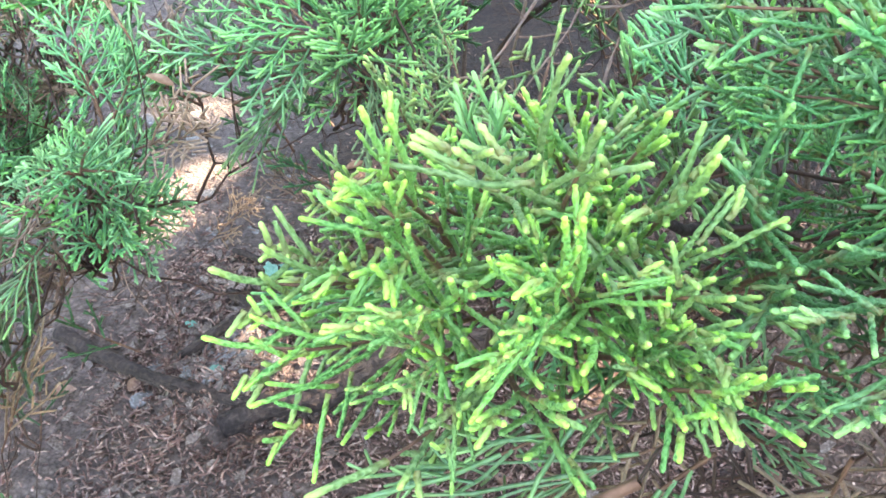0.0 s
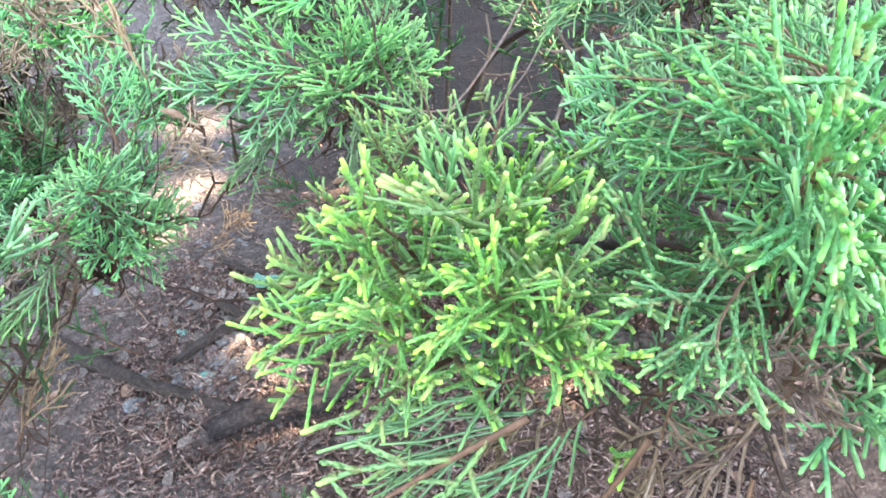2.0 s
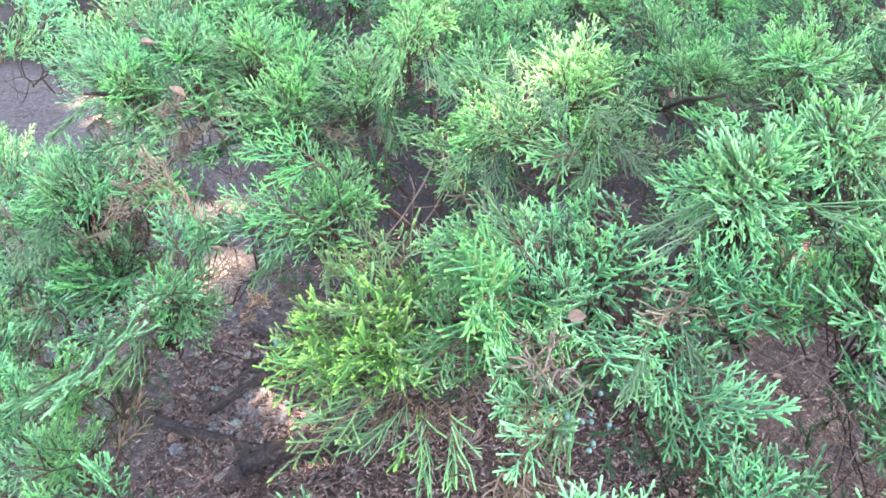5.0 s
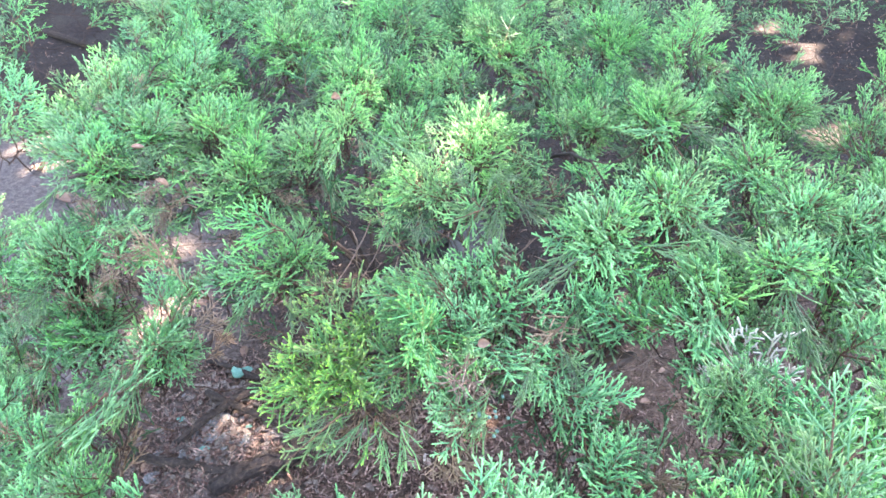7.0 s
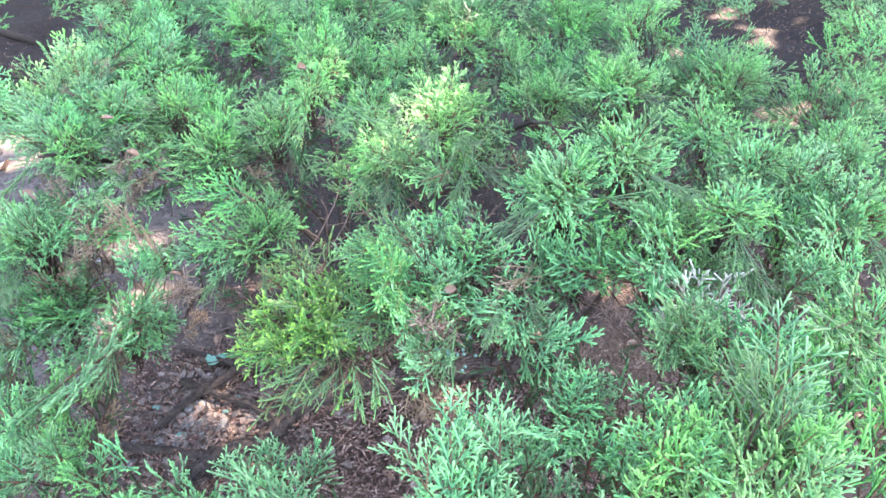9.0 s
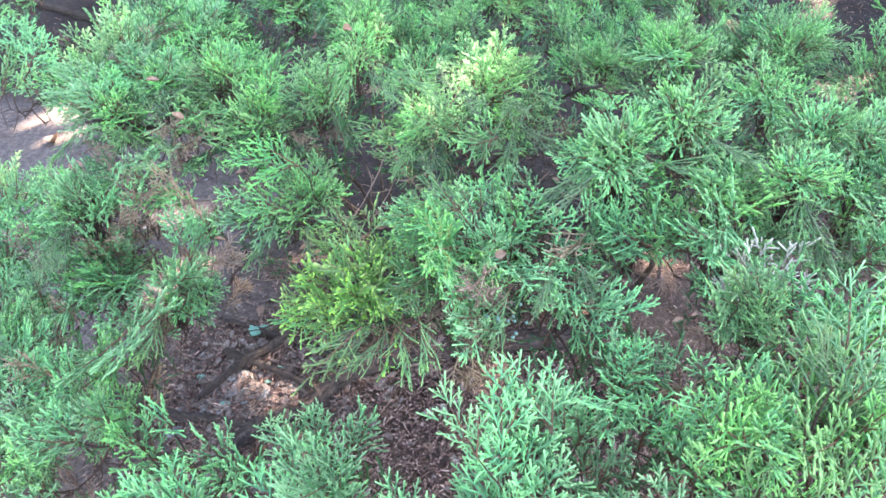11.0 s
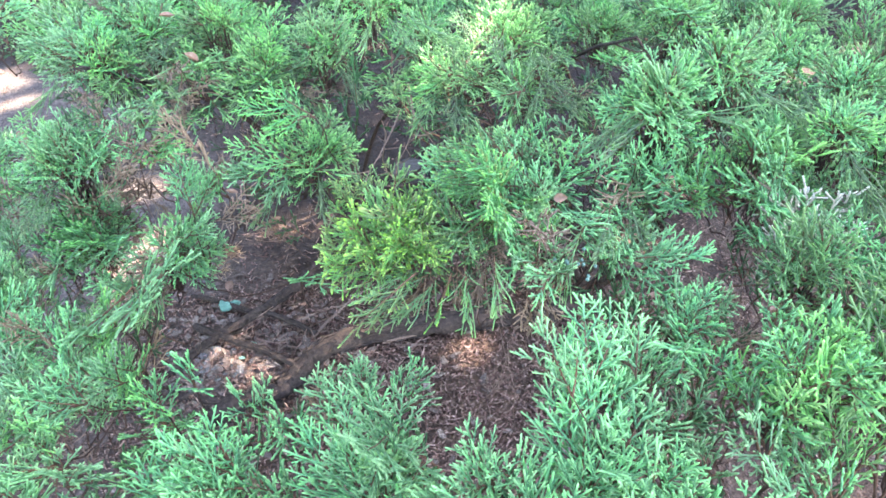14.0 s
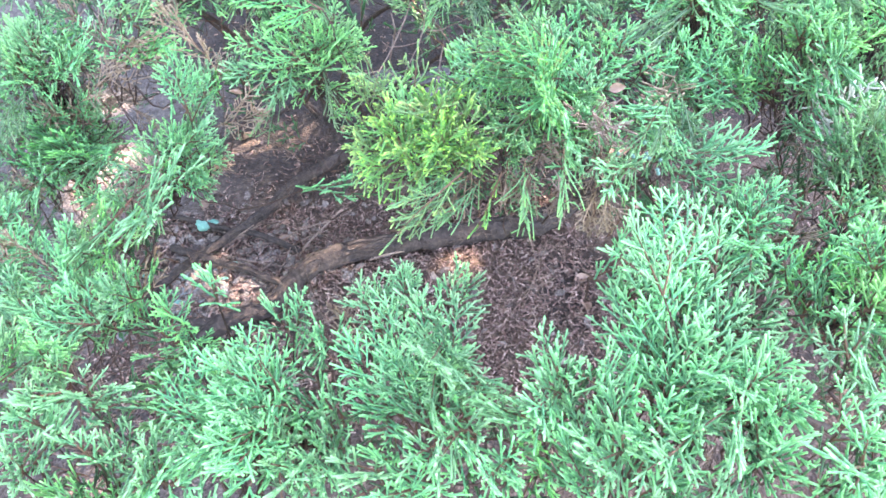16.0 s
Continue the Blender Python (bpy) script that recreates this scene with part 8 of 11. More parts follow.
spray(U, (-0.294, 0.716, 0.230), (-0.348, 0.695, 0.315))
spray(U, (0.127, 0.406, 0.558), (0.133, 0.318, 0.595))
spray(U, (0.182, 0.358, 0.603), (0.168, 0.289, 0.627))
spray(U, (0.220, 0.294, 0.657), (0.194, 0.236, 0.662))
spray(U, (0.225, 0.359, 0.592), (0.220, 0.281, 0.613))
spray(N, (0.310, 0.367, 0.571), (0.292, 0.306, 0.592))
spray(U, (0.353, 0.414, 0.518), (0.330, 0.351, 0.555))
spray(N, (0.404, 0.309, 0.479), (0.380, 0.328, 0.557))
spray(U, (0.485, 0.259, 0.651), (0.430, 0.229, 0.674))
spray(U, (0.513, 0.257, 0.514), (0.556, 0.300, 0.587))
spray(U, (0.530, 0.190, 0.597), (0.546, 0.211, 0.667))
spray(U, (0.560, 0.225, 0.582), (0.612, 0.263, 0.628))
spray(U, (0.679, 0.284, 0.622), (0.648, 0.244, 0.638))
spray(U, (0.814, 0.324, 0.518), (0.735, 0.290, 0.558))
spray(U, (0.681, 0.165, 0.586), (0.664, 0.190, 0.678))
spray(U, (-0.505, 0.514, 0.350), (-0.456, 0.559, 0.391))
spray(U, (-0.543, 0.653, 0.265), (-0.501, 0.692, 0.316))
spray(U, (-0.377, 0.727, 0.224), (-0.406, 0.680, 0.273))
spray(U, (-0.263, 0.660, 0.358), (-0.251, 0.552, 0.373))
spray(U, (0.342, 0.213, 0.549), (0.325, 0.228, 0.644))
spray(U, (0.354, 0.235, 0.531), (0.355, 0.249, 0.591))
spray(U, (0.344, 0.221, 0.576), (0.365, 0.210, 0.649))
spray(N, (0.480, 0.266, 0.557), (0.438, 0.256, 0.596))
spray(U, (0.466, 0.140, 0.685), (0.401, 0.122, 0.718))
spray(U, (0.574, 0.323, 0.522), (0.526, 0.280, 0.550))
spray(U, (0.496, 0.328, 0.562), (0.520, 0.259, 0.589))
spray(U, (0.649, 0.241, 0.516), (0.568, 0.242, 0.565))
spray(U, (0.545, 0.217, 0.561), (0.590, 0.200, 0.630))
spray(U, (0.738, 0.320, 0.527), (0.693, 0.274, 0.549))
spray(N, (0.644, 0.157, 0.686), (0.587, 0.106, 0.712))
spray(U, (0.609, 0.056, 0.656), (0.583, 0.084, 0.728))
spray(U, (-0.412, 0.526, 0.318), (-0.429, 0.494, 0.387))
spray(U, (-0.162, 0.435, 0.394), (-0.262, 0.429, 0.465))
spray(U, (-0.305, 0.714, 0.277), (-0.302, 0.623, 0.285))
spray(U, (-0.190, 0.343, 0.464), (-0.136, 0.323, 0.549))
spray(U, (0.284, 0.139, 0.609), (0.297, 0.157, 0.663))
spray(U, (0.358, 0.134, 0.592), (0.314, 0.143, 0.668))
spray(N, (0.343, 0.226, 0.523), (0.386, 0.230, 0.578))
spray(U, (0.423, 0.118, 0.599), (0.379, 0.124, 0.668))
spray(U, (0.385, 0.108, 0.627), (0.434, 0.094, 0.691))
spray(U, (0.618, 0.219, 0.487), (0.573, 0.245, 0.534))
spray(U, (0.481, 0.070, 0.667), (0.473, 0.073, 0.730))
spray(U, (0.519, 0.094, 0.610), (0.521, 0.088, 0.700))
spray(U, (0.635, 0.229, 0.503), (0.676, 0.225, 0.547))
spray(U, (-0.283, 0.372, 0.338), (-0.350, 0.446, 0.375))
spray(U, (0.252, 0.066, 0.652), (0.224, 0.066, 0.717))
spray(U, (0.355, 0.164, 0.682), (0.288, 0.093, 0.692))
spray(U, (0.389, 0.167, 0.607), (0.324, 0.116, 0.638))
spray(U, (0.288, 0.154, 0.570), (0.336, 0.128, 0.656))
spray(N, (0.405, 0.209, 0.448), (0.428, 0.244, 0.519))
spray(N, (0.361, 0.077, 0.641), (0.389, 0.051, 0.707))
spray(U, (0.436, 0.101, 0.533), (0.482, 0.125, 0.608))
spray(U, (0.575, 0.173, 0.582), (0.505, 0.124, 0.615))
spray(U, (0.470, 0.048, 0.620), (0.473, 0.060, 0.700))
spray(U, (0.549, 0.102, 0.555), (0.561, 0.119, 0.637))
spray(U, (0.562, 0.063, 0.631), (0.570, 0.063, 0.690))
spray(U, (0.683, 0.148, 0.468), (0.708, 0.176, 0.525))
spray(U, (-0.411, 0.543, 0.159), (-0.455, 0.507, 0.271))
spray(U, (-0.212, 0.292, 0.419), (-0.215, 0.291, 0.510))
spray(N, (0.051, 0.185, 0.504), (0.012, 0.167, 0.585))
spray(U, (0.255, 0.091, 0.565), (0.275, 0.094, 0.629))
spray(U, (0.359, 0.124, 0.631), (0.315, 0.088, 0.656))
spray(U, (0.395, 0.154, 0.617), (0.332, 0.077, 0.642))
spray(U, (0.423, 0.150, 0.442), (0.389, 0.162, 0.530))
spray(U, (0.458, 0.115, 0.565), (0.397, 0.101, 0.605))
spray(N, (0.447, 0.130, 0.626), (0.413, 0.065, 0.659))
spray(U, (0.469, 0.193, 0.533), (0.461, 0.117, 0.577))
spray(U, (0.546, 0.150, 0.560), (0.494, 0.108, 0.589))
spray(U, (0.577, 0.125, 0.586), (0.501, 0.082, 0.628))
spray(U, (0.559, 0.142, 0.524), (0.619, 0.121, 0.586))
spray(U, (0.553, 0.050, 0.657), (0.539, -0.003, 0.710))
spray(U, (-0.335, 0.304, 0.272), (-0.382, 0.388, 0.333))
spray(N, (-0.215, 0.203, 0.431), (-0.235, 0.215, 0.525))
spray(U, (-0.109, 0.241, 0.437), (-0.180, 0.261, 0.477))
spray(U, (-0.100, 0.267, 0.374), (-0.144, 0.238, 0.467))
spray(U, (-0.034, 0.178, 0.405), (-0.089, 0.239, 0.474))
spray(U, (0.014, 0.163, 0.404), (-0.017, 0.221, 0.467))
spray(U, (0.060, 0.080, 0.546), (0.098, 0.108, 0.632))
spray(U, (0.214, 0.008, 0.634), (0.252, 0.033, 0.685))
spray(U, (0.339, 0.069, 0.595), (0.279, 0.066, 0.627))
spray(U, (0.381, 0.148, 0.574), (0.314, 0.095, 0.597))
spray(U, (0.296, 0.026, 0.615), (0.323, 0.030, 0.679))
spray(U, (0.424, 0.071, 0.634), (0.353, 0.037, 0.671))
spray(U, (0.457, 0.132, 0.562), (0.395, 0.082, 0.604))
spray(U, (0.494, 0.109, 0.503), (0.441, 0.114, 0.564))
spray(U, (0.431, 0.149, 0.553), (0.439, 0.074, 0.606))
spray(U, (0.592, 0.147, 0.520), (0.544, 0.113, 0.543))
spray(N, (0.520, 0.099, 0.491), (0.565, 0.118, 0.551))
spray(U, (0.517, 0.070, 0.638), (0.507, 0.002, 0.676))
spray(U, (0.589, 0.121, 0.503), (0.635, 0.114, 0.547))
spray(U, (0.582, 0.023, 0.593), (0.576, 0.033, 0.650))
spray(U, (-1.257, 2.386, 0.622), (-1.184, 2.391, 0.640))
spray(U, (-1.087, 2.435, 0.622), (-1.108, 2.503, 0.631))
spray(U, (0.006, 1.811, 0.681), (-0.001, 1.858, 0.688))
spray(U, (0.450, 2.154, 0.570), (0.453, 2.248, 0.581))
spray(U, (0.749, 1.839, 0.640), (0.766, 1.931, 0.652))
spray(U, (1.062, 1.999, 0.578), (1.101, 2.078, 0.591))
spray(N, (1.494, 2.478, 0.547), (1.505, 2.554, 0.552))
spray(U, (1.497, 2.206, 0.603), (1.437, 2.153, 0.609))
spray(U, (1.808, 2.604, 0.506), (1.847, 2.664, 0.515))
spray(N, (1.788, 2.289, 0.502), (1.829, 2.337, 0.513))
spray(U, (2.047, 2.655, 0.437), (2.089, 2.640, 0.481))
spray(N, (1.800, 2.148, 0.605), (1.866, 2.107, 0.635))
spray(U, (-1.075, 2.332, 0.495), (-1.100, 2.396, 0.500))
spray(U, (-0.802, 2.118, 0.579), (-0.836, 2.195, 0.586))
spray(U, (-0.661, 1.989, 0.610), (-0.671, 2.066, 0.621))
spray(U, (-0.585, 2.185, 0.506), (-0.656, 2.203, 0.527))
spray(U, (-0.362, 2.177, 0.497), (-0.376, 2.245, 0.502))
spray(U, (-0.001, 1.839, 0.596), (0.005, 1.906, 0.602))
spray(U, (0.071, 1.748, 0.603), (0.062, 1.801, 0.613))
spray(U, (0.230, 1.737, 0.601), (0.177, 1.785, 0.618))
spray(U, (0.254, 2.014, 0.558), (0.278, 2.062, 0.566))
spray(U, (0.528, 1.686, 0.621), (0.488, 1.731, 0.634))
spray(U, (0.726, 1.497, 0.626), (0.657, 1.524, 0.657))
spray(U, (0.748, 1.497, 0.631), (0.758, 1.560, 0.639))
spray(U, (0.839, 1.591, 0.592), (0.873, 1.669, 0.606))
spray(U, (0.783, 1.270, 0.691), (0.841, 1.324, 0.709))
spray(N, (1.346, 2.180, 0.417), (1.341, 2.242, 0.430))
spray(U, (1.383, 2.090, 0.464), (1.422, 2.162, 0.473))
spray(U, (1.402, 1.809, 0.502), (1.367, 1.893, 0.531))
spray(N, (1.775, 2.488, 0.418), (1.835, 2.544, 0.427))
spray(U, (1.737, 2.205, 0.459), (1.757, 2.291, 0.470))
spray(U, (-1.090, 2.228, 0.448), (-1.121, 2.313, 0.457))
spray(U, (-0.752, 1.960, 0.523), (-0.741, 2.018, 0.532))
spray(U, (-0.401, 1.602, 0.602), (-0.460, 1.636, 0.625))
spray(U, (-0.412, 1.669, 0.547), (-0.426, 1.742, 0.557))
spray(N, (-0.301, 1.800, 0.495), (-0.340, 1.864, 0.513))
spray(U, (-0.046, 1.172, 0.693), (-0.104, 1.171, 0.729))
spray(U, (-0.108, 1.529, 0.587), (-0.107, 1.589, 0.599))
spray(U, (0.015, 1.579, 0.589), (-0.031, 1.642, 0.604))
spray(N, (0.087, 2.020, 0.487), (0.089, 2.093, 0.497))
spray(U, (0.250, 1.745, 0.572), (0.186, 1.731, 0.585))
spray(U, (0.212, 1.798, 0.528), (0.215, 1.867, 0.534))
spray(U, (0.783, 1.549, 0.567), (0.794, 1.620, 0.576))
spray(U, (0.710, 1.278, 0.669), (0.718, 1.338, 0.675))
spray(U, (1.226, 1.960, 0.436), (1.187, 1.926, 0.442))
spray(U, (1.586, 2.353, 0.385), (1.613, 2.276, 0.396))
spray(U, (1.796, 2.035, 0.378), (1.807, 2.123, 0.389))
spray(U, (1.361, 1.287, 0.625), (1.314, 1.254, 0.633))
spray(U, (-0.712, 1.397, 0.576), (-0.770, 1.422, 0.606))
spray(U, (-0.520, 1.403, 0.552), (-0.537, 1.449, 0.564))
spray(U, (-0.317, 1.072, 0.681), (-0.348, 1.097, 0.703))
spray(U, (-0.304, 1.165, 0.642), (-0.301, 1.234, 0.666))
spray(U, (-0.326, 1.416, 0.530), (-0.334, 1.486, 0.543))
spray(U, (-0.090, 1.319, 0.602), (-0.119, 1.368, 0.619))
spray(U, (-0.006, 1.153, 0.627), (-0.027, 1.206, 0.639))
spray(U, (-0.034, 1.651, 0.464), (-0.027, 1.714, 0.471))
spray(U, (0.099, 1.365, 0.580), (0.096, 1.423, 0.596))
spray(U, (0.144, 1.101, 0.656), (0.150, 1.184, 0.682))
spray(U, (0.292, 1.245, 0.581), (0.227, 1.283, 0.623))
spray(U, (0.452, 1.757, 0.384), (0.387, 1.801, 0.405))
spray(N, (0.444, 1.590, 0.462), (0.457, 1.660, 0.483))
spray(U, (0.497, 1.786, 0.406), (0.509, 1.869, 0.415))
spray(U, (0.501, 1.212, 0.619), (0.489, 1.275, 0.638))
spray(N, (0.867, 1.762, 0.450), (0.792, 1.753, 0.476))
spray(U, (0.821, 1.182, 0.570), (0.817, 1.228, 0.587))
spray(U, (1.169, 1.015, 0.608), (1.162, 1.088, 0.638))
spray(U, (1.376, 1.256, 0.548), (1.367, 1.313, 0.576))
spray(N, (-0.715, 1.207, 0.596), (-0.663, 1.192, 0.611))
spray(N, (-0.657, 1.384, 0.532), (-0.611, 1.391, 0.547))
spray(U, (-0.465, 1.429, 0.520), (-0.531, 1.435, 0.549))
spray(U, (-0.281, 1.249, 0.507), (-0.311, 1.303, 0.529))
spray(U, (-0.181, 1.337, 0.508), (-0.192, 1.405, 0.522))
spray(U, (-0.054, 1.347, 0.469), (-0.077, 1.396, 0.488))
spray(U, (0.073, 0.866, 0.682), (0.024, 0.869, 0.701))
spray(U, (0.086, 1.343, 0.460), (0.067, 1.397, 0.481))
spray(U, (0.245, 1.459, 0.418), (0.265, 1.531, 0.437))
spray(U, (0.434, 1.871, 0.371), (0.383, 1.810, 0.382))
spray(N, (0.429, 1.592, 0.451), (0.377, 1.544, 0.464))
spray(U, (0.319, 0.955, 0.605), (0.374, 0.993, 0.647))
spray(N, (0.542, 1.118, 0.534), (0.523, 1.165, 0.561))
spray(U, (0.670, 1.218, 0.470), (0.680, 1.303, 0.491))
spray(N, (0.798, 1.550, 0.421), (0.821, 1.597, 0.427))
spray(U, (0.886, 1.254, 0.479), (0.864, 1.310, 0.500))
spray(U, (0.816, 1.063, 0.537), (0.875, 1.052, 0.589))
spray(N, (1.015, 1.319, 0.474), (1.057, 1.263, 0.495))
spray(U, (1.169, 1.117, 0.527), (1.194, 1.030, 0.564))
spray(U, (-0.699, 1.384, 0.430), (-0.733, 1.432, 0.449))
spray(U, (-0.489, 1.261, 0.476), (-0.530, 1.242, 0.495))
spray(U, (-0.346, 1.047, 0.543), (-0.357, 1.090, 0.552))
spray(U, (-0.217, 0.774, 0.632), (-0.235, 0.847, 0.660))
spray(U, (-0.210, 1.219, 0.499), (-0.241, 1.250, 0.518))
spray(U, (-0.116, 1.227, 0.493), (-0.153, 1.187, 0.505))
spray(U, (-0.046, 1.198, 0.518), (-0.088, 1.228, 0.536))
spray(U, (0.079, 0.844, 0.620), (0.028, 0.832, 0.660))
spray(U, (0.091, 1.035, 0.523), (0.100, 1.095, 0.534))
spray(N, (0.138, 1.078, 0.517), (0.144, 1.140, 0.527))
spray(U, (0.182, 1.271, 0.469), (0.199, 1.321, 0.479))
spray(U, (0.261, 0.809, 0.591), (0.267, 0.883, 0.616))
spray(U, (0.359, 1.450, 0.338), (0.394, 1.526, 0.357))
spray(U, (0.465, 1.430, 0.368), (0.461, 1.496, 0.384))
spray(U, (0.588, 1.259, 0.419), (0.550, 1.316, 0.442))
spray(U, (0.529, 0.852, 0.593), (0.470, 0.820, 0.622))
spray(U, (0.659, 0.911, 0.569), (0.588, 0.891, 0.600))
spray(U, (0.910, 1.118, 0.505), (0.847, 1.063, 0.518))
spray(U, (0.784, 0.870, 0.603), (0.752, 0.825, 0.608))
spray(U, (0.888, 1.034, 0.548), (0.892, 0.976, 0.559))
spray(U, (1.165, 0.970, 0.481), (1.221, 1.019, 0.512))
spray(U, (-0.377, 1.099, 0.473), (-0.397, 1.164, 0.490))
spray(N, (-0.181, 0.861, 0.553), (-0.196, 0.917, 0.582))
spray(U, (-0.165, 1.161, 0.484), (-0.216, 1.136, 0.512))
spray(U, (-0.175, 1.230, 0.415), (-0.138, 1.292, 0.433))
spray(U, (-0.015, 0.711, 0.590), (-0.006, 0.774, 0.619))
spray(N, (0.047, 0.925, 0.536), (0.011, 0.959, 0.574))
spray(U, (0.193, 1.195, 0.381), (0.128, 1.193, 0.419))
spray(U, (0.244, 1.066, 0.438), (0.208, 1.142, 0.473))
spray(U, (0.273, 0.901, 0.573), (0.264, 0.805, 0.591))
spray(U, (0.258, 0.905, 0.510), (0.306, 0.903, 0.545))
spray(U, (0.482, 0.763, 0.553), (0.438, 0.789, 0.592))
spray(N, (0.546, 1.122, 0.369), (0.587, 1.148, 0.392))
spray(U, (0.501, 0.681, 0.679), (0.464, 0.644, 0.690))
spray(U, (0.759, 0.848, 0.586), (0.728, 0.788, 0.593))
spray(U, (0.930, 1.034, 0.510), (0.873, 0.960, 0.521))
spray(U, (0.882, 0.879, 0.450), (0.899, 0.950, 0.489))
spray(U, (1.032, 0.973, 0.463), (1.087, 1.008, 0.479))
spray(U, (1.082, 0.756, 0.492), (1.029, 0.788, 0.542))
spray(U, (1.162, 0.907, 0.408), (1.195, 0.971, 0.446))
spray(U, (-0.328, 0.948, 0.495), (-0.357, 0.989, 0.515))
spray(U, (-0.261, 0.919, 0.543), (-0.240, 0.853, 0.548))
spray(U, (-0.149, 0.976, 0.493), (-0.215, 0.946, 0.533))
spray(U, (-0.079, 0.848, 0.580), (-0.102, 0.761, 0.599))
spray(U, (-0.115, 1.161, 0.404), (-0.113, 1.085, 0.415))
spray(N, (-0.052, 0.942, 0.539), (-0.035, 0.873, 0.547))
spray(U, (0.146, 0.732, 0.613), (0.104, 0.672, 0.646))
spray(U, (0.171, 0.617, 0.678), (0.144, 0.529, 0.704))
spray(U, (0.310, 0.983, 0.437), (0.263, 0.950, 0.460))
spray(N, (0.527, 0.804, 0.469), (0.469, 0.815, 0.506))
spray(U, (0.428, 0.703, 0.565), (0.481, 0.685, 0.583))
spray(U, (0.603, 0.637, 0.560), (0.562, 0.662, 0.591))
spray(U, (0.797, 0.942, 0.412), (0.818, 0.990, 0.430))
spray(U, (0.706, 0.516, 0.599), (0.690, 0.586, 0.622))
spray(U, (0.731, 0.531, 0.582), (0.724, 0.578, 0.621))
spray(U, (0.908, 0.903, 0.415), (0.960, 0.863, 0.456))
spray(U, (0.751, 0.417, 0.602), (0.756, 0.478, 0.669))
spray(U, (0.949, 0.752, 0.445), (1.032, 0.788, 0.480))
spray(U, (0.995, 0.710, 0.519), (1.043, 0.716, 0.546))
spray(U, (-0.314, 0.604, 0.573), (-0.312, 0.666, 0.622))
spray(U, (-0.275, 0.604, 0.565), (-0.270, 0.642, 0.605))
spray(U, (-0.340, 0.695, 0.549), (-0.258, 0.693, 0.584))
spray(U, (-0.282, 0.997, 0.433), (-0.299, 0.936, 0.451))
spray(U, (-0.115, 0.564, 0.672), (-0.088, 0.487, 0.694))
spray(N, (-0.036, 0.527, 0.616), (-0.067, 0.489, 0.676))
spray(U, (-0.060, 0.929, 0.410), (-0.130, 0.898, 0.428))
spray(U, (-0.060, 0.946, 0.461), (-0.018, 0.883, 0.475))
spray(U, (0.133, 0.568, 0.622), (0.110, 0.505, 0.658))
spray(U, (0.172, 0.698, 0.569), (0.155, 0.619, 0.591))
spray(U, (0.229, 0.818, 0.498), (0.184, 0.752, 0.522))
spray(U, (0.272, 0.575, 0.628), (0.314, 0.540, 0.654))
spray(U, (0.522, 1.033, 0.339), (0.452, 0.984, 0.359))
spray(U, (0.456, 0.865, 0.413), (0.513, 0.853, 0.453))
spray(U, (0.514, 0.941, 0.357), (0.575, 0.943, 0.382))
spray(U, (0.625, 0.909, 0.448), (0.644, 0.843, 0.462))
spray(U, (0.620, 0.804, 0.405), (0.681, 0.844, 0.451))
spray(U, (0.707, 0.743, 0.448), (0.718, 0.796, 0.475))
spray(U, (0.857, 0.843, 0.423), (0.812, 0.774, 0.432))
spray(U, (0.930, 0.862, 0.359), (1.009, 0.892, 0.386))
spray(U, (0.882, 0.590, 0.471), (0.875, 0.661, 0.529))
spray(U, (-0.442, 0.720, 0.438), (-0.441, 0.772, 0.472))
spray(U, (-0.318, 0.657, 0.505), (-0.337, 0.680, 0.550))
spray(U, (-0.452, 0.846, 0.409), (-0.372, 0.816, 0.442))
spray(U, (-0.240, 0.555, 0.543), (-0.229, 0.585, 0.585))
spray(N, (-0.201, 0.675, 0.547), (-0.164, 0.604, 0.564))
spray(U, (-0.103, 0.705, 0.531), (-0.134, 0.646, 0.557))
spray(U, (-0.063, 0.635, 0.507), (-0.093, 0.700, 0.522))
spray(U, (-0.033, 0.602, 0.506), (-0.074, 0.641, 0.527))
spray(U, (0.406, 0.400, 0.679), (0.395, 0.317, 0.732))
spray(U, (0.479, 0.459, 0.633), (0.471, 0.404, 0.671))
spray(U, (0.480, 0.341, 0.695), (0.441, 0.281, 0.730))
spray(U, (0.461, 0.311, 0.632), (0.485, 0.323, 0.703))
spray(U, (0.756, 0.705, 0.486), (0.727, 0.615, 0.499))
spray(N, (0.890, 0.766, 0.404), (0.856, 0.724, 0.410))
spray(U, (0.961, 0.804, 0.372), (0.917, 0.775, 0.387))
spray(U, (0.991, 0.827, 0.380), (0.951, 0.749, 0.392))
spray(U, (1.054, 0.740, 0.357), (1.083, 0.808, 0.379))
spray(U, (0.956, 0.471, 0.504), (0.905, 0.505, 0.554))
spray(U, (-0.454, 0.565, 0.449), (-0.402, 0.582, 0.503))
spray(U, (-0.281, 0.597, 0.427), (-0.304, 0.583, 0.497))
spray(U, (-0.067, 0.642, 0.434), (-0.106, 0.591, 0.477))
spray(N, (0.001, 0.432, 0.535), (-0.042, 0.439, 0.581))
spray(U, (0.060, 0.451, 0.553), (0.086, 0.362, 0.588))
spray(U, (0.219, 0.364, 0.506), (0.157, 0.424, 0.534))
spray(U, (0.192, 0.353, 0.499), (0.192, 0.377, 0.575))
spray(U, (0.209, 0.266, 0.634), (0.230, 0.228, 0.708))
spray(U, (0.316, 0.203, 0.619), (0.272, 0.201, 0.689))
spray(U, (0.422, 0.195, 0.653), (0.391, 0.184, 0.708))
spray(N, (0.493, 0.173, 0.597), (0.481, 0.204, 0.674))
spray(U, (0.428, 0.179, 0.638), (0.452, 0.155, 0.710))
spray(U, (0.641, 0.215, 0.615), (0.599, 0.239, 0.666))
